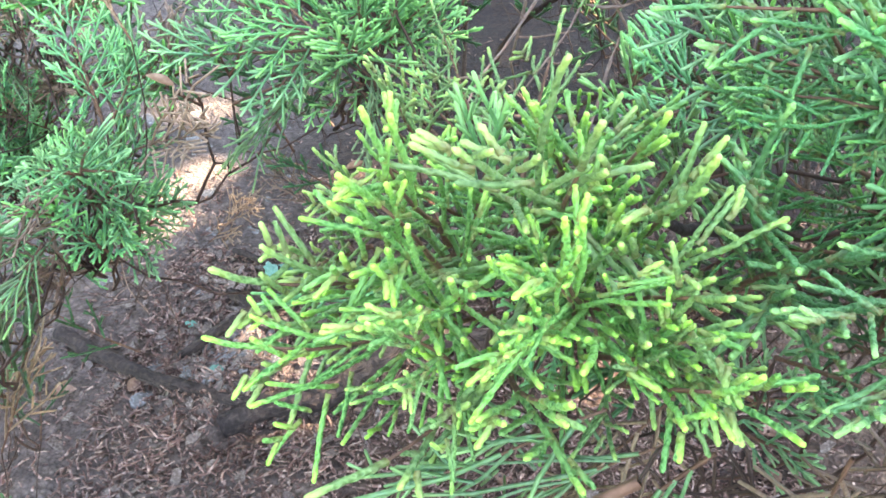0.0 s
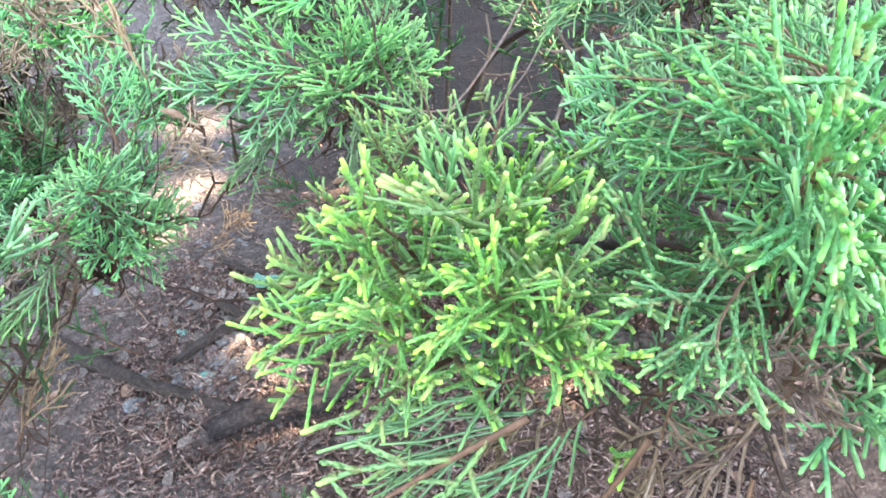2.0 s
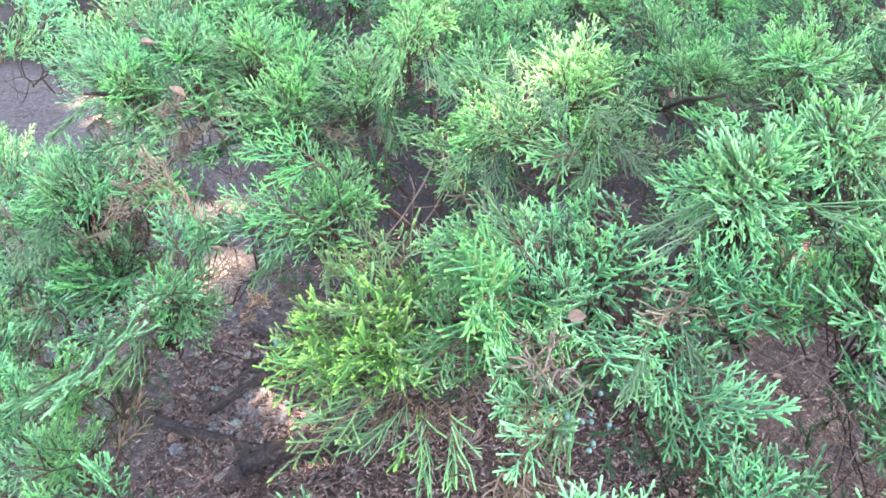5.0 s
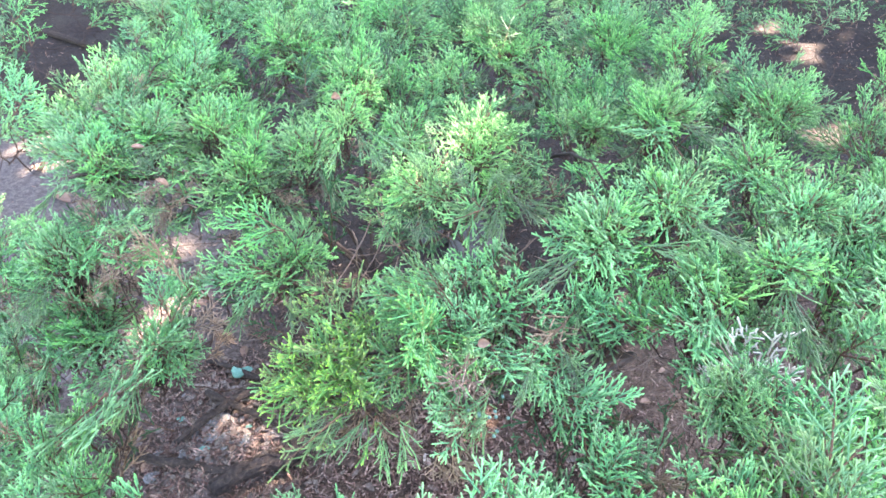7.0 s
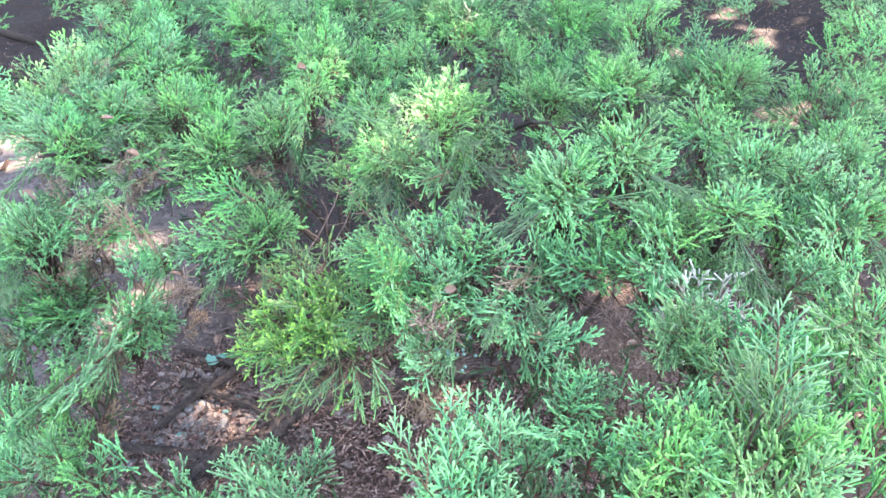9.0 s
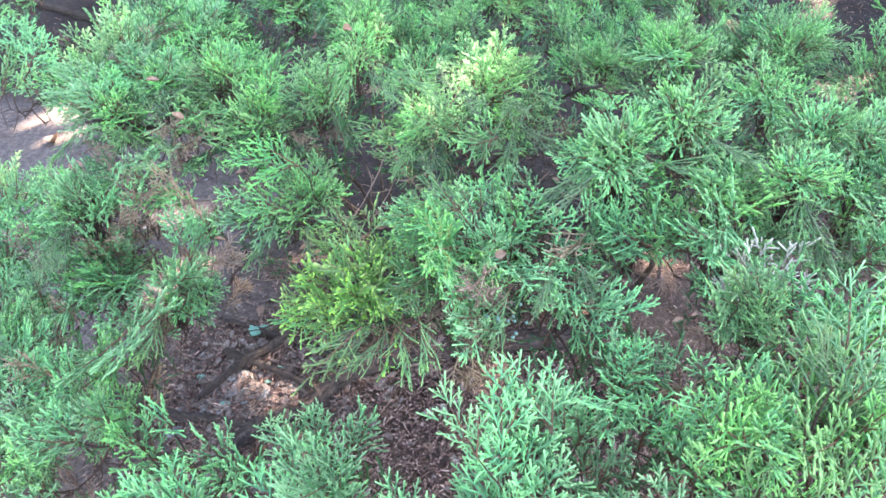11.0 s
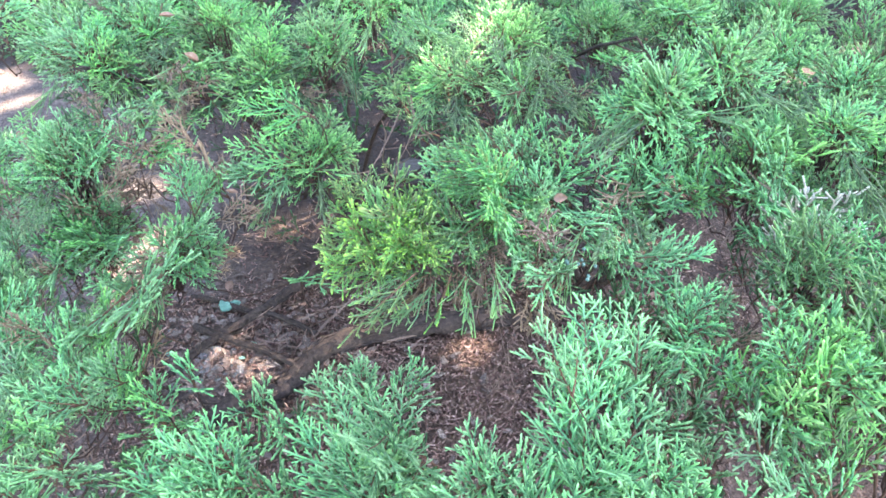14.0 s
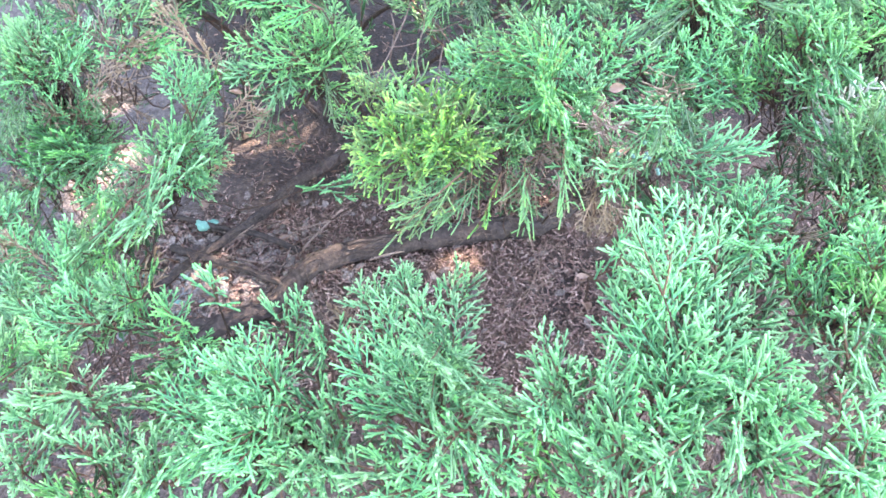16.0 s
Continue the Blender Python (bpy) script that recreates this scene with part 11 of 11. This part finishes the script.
# fans of the front shrub, each from one knot of wood
for knot, tips in (((0.075, -0.005, 0.600), ((0.050, 0.085, 0.692), (0.080, 0.080, 0.697), (0.108, 0.068, 0.702), (0.020, 0.072, 0.672), (0.088, 0.030, 0.690), (0.055, 0.045, 0.690))),
                   ((-0.055, 0.005, 0.575), ((-0.037, 0.090, 0.650), (-0.078, 0.095, 0.645), (-0.105, 0.072, 0.640), (-0.015, 0.062, 0.655), (-0.060, 0.052, 0.655), (-0.030, 0.040, 0.655))),
                   ((0.195, -0.060, 0.670), ((0.205, 0.035, 0.765), (0.230, 0.017, 0.758), (0.255, 0.000, 0.750), (0.215, 0.010, 0.765))),
                   ((0.155, -0.095, 0.655), ((0.174, -0.035, 0.732), (0.130, -0.050, 0.705), (0.202, -0.060, 0.745)))):
    for k, tip in enumerate(tips):
        spray(F, Vector(knot).lerp(Vector(tip), 0.12 + 0.05 * (k % 2)), tip, True)
# long upright plumes over the litter edge
for base, tip in (((0.435, -0.030, 0.660), (0.520, 0.138, 0.755)), ((0.400, -0.050, 0.660), (0.470, 0.100, 0.755)), ((0.480, -0.010, 0.670), (0.580, 0.140, 0.760)),
                  ((0.370, -0.045, 0.655), (0.410, 0.060, 0.740)), ((0.530, 0.020, 0.670), (0.600, 0.150, 0.770))):
    spray(Y, base, tip)
random.seed(17)
for x, y, z, wide, count in (
        (-0.290, 0.751, 0.667, 0.114, 20), (-0.093, 0.732, 0.657, 0.108, 18), (-0.208, 0.979, 0.674, 0.128, 20), (0.050, 1.053, 0.660, 0.124, 20),
        (0.157, 0.891, 0.633, 0.115, 16), (0.335, 1.335, 0.597, 0.153, 20), (-0.071, 1.237, 0.674, 0.136, 20), (0.147, 1.404, 0.644, 0.146, 20),
        (0.411, 1.608, 0.593, 0.164, 20), (-0.301, 1.289, 0.672, 0.128, 18), (0.584, 1.192, 0.619, 0.137, 18), (0.626, 1.527, 0.613, 0.148, 18),
        (0.487, 0.851, 0.630, 0.116, 16), (0.769, 0.896, 0.599, 0.133, 18), (0.902, 0.739, 0.596, 0.125, 16)):
    clump(x, y, z, wide, count, (K, K, B, T))
# fuller domes of the shrubs' upper sprays
clump(-0.248, 0.621, 0.698, 0.078, 9, (T, K,), 3)
clump(-0.178, 0.669, 0.720, 0.071, 7, (K, T,), 3)
clump(-0.029, 0.549, 0.709, 0.069, 9, (Y, K,), 3)
clump(0.090, 0.801, 0.731, 0.074, 7, (B, K,), 3)
clump(0.101, 0.492, 0.811, 0.039, 7, (B, Y,), 3)
clump(0.252, 0.573, 0.734, 0.068, 9, (B, K,), 3)
clump(0.168, 0.620, 0.719, 0.053, 7, (K, B,), 3)
clump(0.292, 0.543, 0.686, 0.051, 7, (K, Y,), 3)
clump(0.189, 0.459, 0.739, 0.045, 7, (B, K,), 3)
clump(0.027, 0.439, 0.659, 0.063, 9, (B, K,), 3)
clump(0.348, 0.277, 0.794, 0.052, 9, (T, B,), 3)
clump(0.524, 0.677, 0.715, 0.079, 9, (Y, B,), 3)
clump(0.419, 0.686, 0.698, 0.066, 7, (B, Y,), 3)
clump(0.748, 0.764, 0.675, 0.086, 9, (B, K,), 3)
clump(0.565, 0.456, 0.746, 0.056, 7, (B, K,), 3)
clump(0.558, 0.330, 0.771, 0.049, 7, (T, K,), 3)
clump(0.605, 0.301, 0.763, 0.050, 7, (T, B,), 3)
clump(0.637, 0.263, 0.741, 0.055, 9, (T, K,), 3)
clump(0.773, 0.504, 0.678, 0.058, 7, (B, K,), 3)
clump(0.453, 0.249, 0.751, 0.044, 7, (T, Y,), 3)
clump(0.158, 1.200, 0.660, 0.105, 9, (K, B,), 3)
clump(-0.163, 0.832, 0.722, 0.084, 9, (K, T,), 3)
clump(-0.276, 0.825, 0.708, 0.077, 7, (T, K,), 3)
clump(-0.033, 0.982, 0.727, 0.091, 9, (K, B,), 3)
clump(0.360, 1.151, 0.637, 0.103, 9, (K, B,), 3)
clump(0.589, 1.184, 0.630, 0.096, 7, (K, B,), 3)
clump(0.625, 0.887, 0.728, 0.079, 7, (B, K,), 3)
clump(0.232, 0.873, 0.697, 0.075, 7, (B, Y,), 3)
clump(-0.276, 0.523, 0.616, 0.072, 9, (T, B,), 3)
clump(-0.263, 0.516, 0.508, 0.075, 9, (T, B,), 3)
clump(-0.133, 0.380, 0.570, 0.056, 7, (T, B,), 3)
clump(-0.218, 1.209, 0.693, 0.108, 9, (K, T,), 3)
clump(0.407, 0.897, 0.673, 0.068, 7, (B, K,), 3)
clump(0.565, 0.258, 0.741, 0.047, 7, (T,), 3)
clump(0.488, 0.228, 0.783, 0.038, 7, (T, Y,), 3)
clump(0.404, 0.289, 0.812, 0.043, 7, (T, K,), 3)
clump(0.042, 0.571, 0.730, 0.051, 7, (B, K,), 3)
clump(-0.096, 0.637, 0.740, 0.056, 7, (Y, K,), 3)
# the low shrub's outer side and the thin places of the tall one
for x, y, z in ((-0.37, 0.37, 0.49), (-0.42, 0.50, 0.45), (-0.45, 0.62, 0.45), (-0.33, 0.26, 0.49), (-0.40, 0.28, 0.42), (-0.47, 0.42, 0.40),
                (-0.44, 0.64, 0.53), (-0.42, 0.55, 0.52), (-0.52, 0.74, 0.50), (-0.47, 0.52, 0.47)):
    clump(x, y, z, 0.10, 9, (T, B))
for x, y, z in ((0.425, 0.235, 0.700), (0.370, 0.275, 0.690), (0.470, 0.290, 0.700), (0.545, 0.250, 0.690)):
    clump(x, y, z, 0.075, 8, (T, B, Y))
# lower sprays between the domes, mostly in the inner-shade green
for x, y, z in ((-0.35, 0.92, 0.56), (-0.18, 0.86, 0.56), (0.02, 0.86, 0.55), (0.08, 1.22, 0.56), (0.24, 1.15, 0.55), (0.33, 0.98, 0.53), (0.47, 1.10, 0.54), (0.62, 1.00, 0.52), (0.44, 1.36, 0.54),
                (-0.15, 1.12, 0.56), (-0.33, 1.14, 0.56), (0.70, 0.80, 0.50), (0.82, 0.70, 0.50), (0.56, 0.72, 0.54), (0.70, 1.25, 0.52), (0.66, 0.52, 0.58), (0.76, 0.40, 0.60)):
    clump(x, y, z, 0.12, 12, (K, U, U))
for shrub, strands in INNER.items():
    tagged(strands.made("inner_wood", BRANCH, shrub, "thin bare inner branches"), kind="stuff")


def berry(place):
    """A small bloomy berry-like cone on the foliage."""
    bm = bmesh.new()
    bmesh.ops.create_icosphere(bm, subdivisions=2, radius=0.0014)
    for v in bm.verts:
        v.co *= 1 + 0.12 * noise.noise(v.co * 500)
    for f in bm.faces:
        f.smooth = True
    data = bpy.data.meshes.new("berry")
    bm.to_mesh(data)
    bm.free()
    data.materials.append(BERRY)
    ob = new("berry", data)
    ob.location = place
    ob.parent = middle
    ob["label"] = "glaucous blue berry"


berry((0.234, 0.113, 0.764))
berry((0.207, 0.094, 0.771))
berry((0.225, 0.073, 0.772))
berry((0.235, 0.089, 0.767))
berry((0.221, 0.085, 0.773))
berry((0.214, 0.087, 0.773))
berry((0.214, 0.089, 0.773))
berry((0.222, 0.066, 0.775))
berry((0.226, 0.088, 0.770))
berry((0.226, 0.093, 0.770))


# ---- litter on the ground ----
def scattered(count, low, high):
    return [(random.uniform(low[0], high[0]), random.uniform(low[1], high[1])) for _ in range(count)]


bits = Strands()
random.seed(21)
for x, y in scattered(3500, (-0.5, 0.35), (0.95, 1.25)) + scattered(9000, (-0.40, 0.45), (0.55, 1.0)) + scattered(2000, (-0.9, 0.5), (1.3, 1.9)) + scattered(1500, (0.75, 0.75), (1.5, 1.7)) + scattered(900, (-1.5, 1.6), (0.0, 3.2)) + scattered(2200, (1.0, 1.3), (2.5, 3.5)):
    size = 0.006 + 0.024 * random.random() ** 2
    way = Vector((random.gauss(0, 1), random.gauss(0, 1), random.gauss(0, 0.16)))
    thick = random.uniform(0.0008, 0.0024)
    bits.add(bent((x, y, ground_height(x, y) + random.uniform(0.001, 0.006)), way, size, 2, 0, 0.35), [thick, thick, thick * 0.6], 3)
tagged(bits.made("needle_litter", LITTER), "brown fallen juniper shoots and twig bits on the soil", "litter", kind="stuff")


# flat bark chips and crumbs round the old limbs
random.seed(23)
chip_verts, chip_faces = [], []
for x, y in [(random.gauss(-0.17, 0.12), random.gauss(0.80, 0.10)) for _ in range(700)] + scattered(500, (-0.45, 0.5), (0.6, 1.1)):
    size = 0.004 + 0.014 * random.random() ** 2.5
    turn = Euler((random.gauss(0, 0.35), random.gauss(0, 0.35), random.random() * 6.28)).to_matrix()
    here = Vector((x, y, ground_height(x, y) + 0.003))
    i = len(chip_verts)
    outline = [(math.cos(1.2566 * k) * random.uniform(0.6, 1.1), math.sin(1.2566 * k) * random.uniform(0.3, 0.6)) for k in range(5)]
    for lift in (0.0, 0.22):
        chip_verts += [here + turn @ Vector((u * size, v * size, lift * size)) for u, v in outline]
    chip_faces += [tuple(range(i + 5, i + 10))] + [(i + k, i + (k + 1) % 5, i + 5 + (k + 1) % 5, i + 5 + k) for k in range(5)]
tagged(link_mesh("bark_litter", chip_verts, chip_faces, CHIP, None, "", False), "grey-brown bark chips and crumbs on the soil", "litter", kind="stuff")


def lying_stick(x, y, turn, length, thick):
    """A thin dry stick on the litter."""
    s = Strands()
    path = bent((x, y, ground_height(x, y) + thick + 0.004), Vector((math.cos(turn), math.sin(turn), 0.02)), length, 6, 0, 0.12)
    path = [Vector((p.x, p.y, max(p.z, ground_height(p.x, p.y) + thick * 0.8))) for p in path]
    s.add(path, [thick * (1 - 0.1 * k) for k in range(7)], 6)
    tagged(s.made("stick", TWIG_PALE), "thin dry brown stick lying on needle litter", "stick", "fallen sticks")


for _ in range(26):
    lying_stick(random.gauss(-0.13, 0.12), random.gauss(0.82, 0.09), random.gauss(0.5, 0.6), random.uniform(0.05, 0.15), random.uniform(0.0012, 0.0032))


def dry_leaf(place, size, label="curled dry beige leaf fallen on the soil", lean=0.0, mat=DRY_LEAF):
    """A small curled ovate leaf with a keel along its midrib."""
    verts, faces, turn, curl = [], [], random.random() * 6.28, random.uniform(0.5, 1.1)
    for k in range(8):
        u = k / 7
        wide = 0.33 * math.sin(math.pi * min(1, 0.04 + u * 0.96)) ** 0.8 * (1.12 - 0.35 * u) + 0.012
        for s in (-1, -0.5, 0, 0.5, 1):
            verts.append(((u - 0.5) * size, s * wide * size, size * (abs(s) ** 1.6 * curl * wide + 0.5 * curl * (u - 0.5) ** 2 + 0.015 * random.random())))
    for k in range(7):
        for s in range(4):
            q = k * 5 + s
            faces.append((q, q + 1, q + 6, q + 5))
    n = len(verts)
    verts += [(x, y, z + size * 0.02) for x, y, z in verts]
    faces += [tuple(n + v for v in reversed(q)) for q in faces]
    ob = link_mesh("dry_leaf", verts, faces, mat)
    ob.matrix_world = Matrix.Translation(place) @ Euler((random.gauss(0, 0.25) + lean, random.gauss(0, 0.25), turn)).to_matrix().to_4x4()
    return tagged(ob, label, "leaf", "fallen leaves")


def on_soil(x, y, lift=0.004):
    return (x, y, ground_height(x, y) + lift)


for x, y, size in ((0.512, 0.875, 0.03), (0.543, 0.902, 0.022), (-0.06, 0.888, 0.028), (-0.100, 0.716, 0.036), (0.523, 0.714, 0.035), (0.502, 0.632, 0.03),
                   (0.145, 0.585, 0.024), (0.627, 1.131, 0.03), (-0.138, 1.26, 0.04), (-1.033, 1.953, 0.07), (-0.904, 1.772, 0.06), (-0.549, 1.229, 0.03), (-0.455, 0.685, 0.03)):
    dry_leaf(on_soil(x, y, 0.006), size)
for x, y in scattered(26, (-0.4, 0.5), (1.0, 1.6)) + scattered(22, (-1.3, 1.5), (2.2, 3.1)):
    dry_leaf(on_soil(x, y), random.uniform(0.015, 0.03))
for place, size in (((-0.073, 0.379, 0.805), 0.013), ((-0.085, 0.377, 0.845), 0.012), ((-0.051, 0.345, 0.679), 0.012), ((0.224, 0.153, 0.781), 0.011), ((0.098, 0.440, 0.862), 0.014)):
    dry_leaf(Vector(place) + Vector((0, -0.004, 0.004)), size, "dry beige leaf caught in the juniper foliage", 0.7)


def bare_twigs(place, spread, count, thick=0.0011):
    """Leafless dry twigs with short side shoots, tangled round one place."""
    for _ in range(count):
        s = Strands()
        start = Vector(place) + Vector((random.gauss(0, spread), random.gauss(0, spread), random.gauss(0, spread)))
        path = bent(start, Vector((random.gauss(0, 0.8), random.gauss(-0.2, 0.6), random.gauss(-0.5, 0.5))), random.uniform(0.05, 0.13), 6, 0, 0.22)
        s.add(path, [thick * (0.4 if k == 0 else 1.0 - 0.11 * k) for k in range(7)], 5)
        for k in (2, 4, 5):
            side = bent(path[k], Vector((random.gauss(0, 1), random.gauss(0, 1), random.gauss(0, 0.6))), random.uniform(0.015, 0.04), 3, 0, 0.2)
            s.add(side, [thick * 0.6, thick * 0.5, thick * 0.4, thick * 0.2], 4)
        tagged(s.made("dry_twig", TWIG_PALE), "leafless pale brown dry twig caught in the shrub", "twig", "dry twigs")


bare_twigs((-0.220, 0.559, 0.505), 0.02, 6)
bare_twigs((-0.273, 0.583, 0.449), 0.02, 6)
bare_twigs((-0.232, 0.599, 0.421), 0.02, 6)
bare_twigs((0.386, 0.236, 0.697), 0.02, 6, 0.0007)
bare_twigs((0.139, 0.460, 0.705), 0.02, 6)
bare_twigs((0.290, 0.421, 0.704), 0.02, 6)
bare_twigs((0.223, 0.186, 0.628), 0.02, 6, 0.0005)
bare_twigs((0.445, 0.178, 0.735), 0.018, 9, 0.0009)
bare_twigs((0.425, 0.185, 0.720), 0.020, 7, 0.0008)
bare_twigs((0.888, 0.897, 0.431), 0.06, 9)
bare_twigs((0.958, 0.965, 0.378), 0.06, 9)
bare_twigs((0.838, 0.782, 0.470), 0.06, 8)

def lump(name, place, size, mat, label, category, group="", squash=0.5, rough=0.3):
    """A rounded, uneven lump such as a stone or a lichen cushion."""
    bm = bmesh.new()
    bmesh.ops.create_icosphere(bm, subdivisions=3, radius=1.0)
    seed = Vector((random.random() * 50, random.random() * 50, 0))
    for v in bm.verts:
        d = 1 + rough * noise.noise(v.co * 1.3 + seed) + rough * 0.4 * noise.noise(v.co * 3.5 + seed)
        v.co = Vector((v.co.x * d * size[0], v.co.y * d * size[1], v.co.z * d * size[0] * squash))
    for f in bm.faces:
        f.smooth = True
    data = bpy.data.meshes.new(name)
    bm.to_mesh(data)
    bm.free()
    data.materials.append(mat)
    ob = new(name, data)
    ob.matrix_world = Matrix.Translation(place) @ Euler((0, 0, random.random() * 6.28)).to_matrix().to_4x4()
    return tagged(ob, label, category, group)


for x, y, size in ((-0.224, 0.932, 0.016), (-0.206, 0.944, 0.013), (-0.327, 0.832, 0.009), (-0.157, 0.828, 0.009), (-0.256, 0.734, 0.010), (-0.176, 0.784, 0.008), (-0.30, 0.80, 0.006)):
    lump("lichen", on_soil(x, y, size * 0.5 + 0.012 * (y > 0.93)), (size, size * 0.7), LICHEN, "pale turquoise lichen flake lying on the litter", "lichen", "lichen flakes", 0.4, 0.5)
for x, y in [(random.gauss(-0.245, 0.045), random.gauss(0.765, 0.032)) for _ in range(34)]:
    size = random.uniform(0.005, 0.015)
    lump("stone", on_soil(x, y, size * 0.15), (size, size * 0.7), STONE, "crusted grey stone half sunk in needle litter", "stone", "crusted stones", 0.4, 0.7)
for x, y, size in ((-0.349, 0.685, 0.016), (-0.487, 0.911, 0.016), (-0.565, 1.235, 0.02), (-0.488, 1.345, 0.024), (-0.40, 1.16, 0.014), (-0.36, 1.05, 0.012), (-0.60, 1.4, 0.02)):
    lump("stone", on_soil(x, y, size * 0.05), (size, size * 0.8), STONE, "weathered grey stone half sunk in soil", "stone", "crusted stones", 0.4, 0.6)
lump("boulder", on_soil(0.34, 1.40, 0.01), (0.10, 0.065), STONE_DARK, "smooth grey boulder under the juniper branches", "stone")
lump("boulder", on_soil(0.22, 1.47, 0.01), (0.06, 0.05), STONE_DARK, "smooth grey boulder under the juniper branches", "stone")
for x, y in scattered(60, (-1.0, 0.8), (-0.25, 1.9)):
    size = random.uniform(0.003, 0.008)
    lump("pebble", on_soil(x, y, size * 0.2), (size, size * 0.8), STONE, "small grey pebble on bare soil", "pebble", "pebbles")


# ---- unseen overhanging tree, added to shade the shrubs ----
# points the sun must reach; the crown is left open towards each
SUNNY = [(0.247, 0.552, 0.800, 0.030), (-0.350, 0.850, 0.72, 0.020), (1.957, 2.888, 0, 0.03), (1.884, 2.761, 0, 0.03), (1.456, 2.685, 0, 0.03),
         (1.864, 3.176, 0, 0.05), (1.941, 2.234, 0, 0.05), (1.629, 2.019, 0, 0.04), (0.707, 1.066, 0, 0.022), (-1.094, 2.137, 0, 0.022), (-1.126, 2.251, 0, 0.018), (-1.045, 1.963, 0, 0.024),
         (-0.100, 0.716, 0.03, 0.010), (0.271, 0.747, 0, 0.012), (-0.472, 1.177, 0, 0.022), (-0.498, 1.453, 0, 0.020), (-0.480, 1.097, 0, 0.015), (-0.070, 1.268, 0, 0.02)]


def clear_of_gaps(p, size):
    for x, y, z, r in SUNNY:
        q = Vector((x, y, z))
        if ((p - q) - SUN_TO * (p - q).dot(SUN_TO)).length < r + size * 0.36:
            return False
    return True


tree = tagged(new("shade_tree"), "tall unseen broad-leaved tree whose crown shades the shrubs", "tree")
random.seed(11)
crown_verts, crown_faces = [], []
far_axis = SUN_TO.orthogonal().normalized()
other_axis = SUN_TO.cross(far_axis)
for n in range(62000):
    p = Vector((0.3, 2.5, 0.3)) + SUN_TO * random.uniform(6.4, 7.8) + far_axis * random.uniform(-4.7, 4.7) + other_axis * random.uniform(-4.7, 4.7)
    from_middle = p - (Vector((0.3, 2.5, 0.3)) + SUN_TO * 7.1)
    across = from_middle - SUN_TO * from_middle.dot(SUN_TO)
    if across.length > 3.7 + 0.6 * noise.noise(across.normalized() * 1.7) or random.random() < (across.length / 5.1) ** 8:
        continue
    size = random.uniform(0.12, 0.20)
    if not clear_of_gaps(p, size):
        continue
    a = Vector((random.gauss(0, 1), random.gauss(0, 1), random.gauss(0, 0.4))).normalized()
    b = a.cross(Vector((random.gauss(0, 0.5), random.gauss(0, 0.5), 1))).normalized()
    i = len(crown_verts)
    drop = Vector((0, 0, -size * 0.15))
    crown_verts += [p - a * size * 0.6, p - b * size * 0.36 + drop, p + a * size * 0.6, p + b * size * 0.36 + drop]
    crown_faces += [(i, i + 1, i + 2), (i, i + 2, i + 3)]
link_mesh("crown", crown_verts, crown_faces, CANOPY_LEAF, tree, "", False)
crown_middle = Vector((0.3, 2.5, 0.3)) + SUN_TO * 7.1
foot = Vector((crown_middle.x + 1.2, crown_middle.y + 0.6, 0))
limb(tree, [foot - Vector((0, 0, 0.05)), foot + Vector((-0.1, 0, 2.2)), foot + Vector((-0.3, -0.1, 4.4)), crown_middle], 0.22, 0.08, name="trunk", sides=14)
for k in range(7):
    turn = k * 0.9
    end = crown_middle + far_axis * 2.1 * math.cos(turn) + other_axis * 2.1 * math.sin(turn)
    limb(tree, [foot + Vector((-0.28, -0.08, 4.0)), crown_middle.lerp(end, 0.4), end], 0.08, 0.015, name="bough")

# ---- unseen leaf screen added behind and beside the shrubs to block low sky ----
random.seed(31)
screen_verts, screen_faces = [], []
for n in range(9000):
    turn = radians(random.uniform(0, 215))
    away = random.uniform(6.6, 9.2) + 0.8 * noise.noise(Vector((turn * 3, 0, 0)))
    top = (6.4 if turn > 1.0 else 4.2) + 1.4 * noise.noise(Vector((turn * 4, 5, 0)))
    p = Vector((0.3 + away * math.cos(turn), 1.5 + away * math.sin(turn), top * random.random() ** 0.8))
    size = random.uniform(0.28, 0.55)
    a = Vector((random.gauss(0, 1), random.gauss(0, 1), random.gauss(0, 0.6))).normalized()
    b = a.cross(Vector((random.gauss(0, 1), random.gauss(0, 1), 0.6))).normalized()
    i = len(screen_verts)
    screen_verts += [p - a * size * 0.6, p - b * size * 0.36, p + a * size * 0.6, p + b * size * 0.36]
    screen_faces += [(i, i + 1, i + 2), (i, i + 2, i + 3)]
tagged(link_mesh("woodland", screen_verts, screen_faces, CANOPY_LEAF, None, "", False), "unseen leaf screen added to block low sky light", "woodland", kind="stuff")
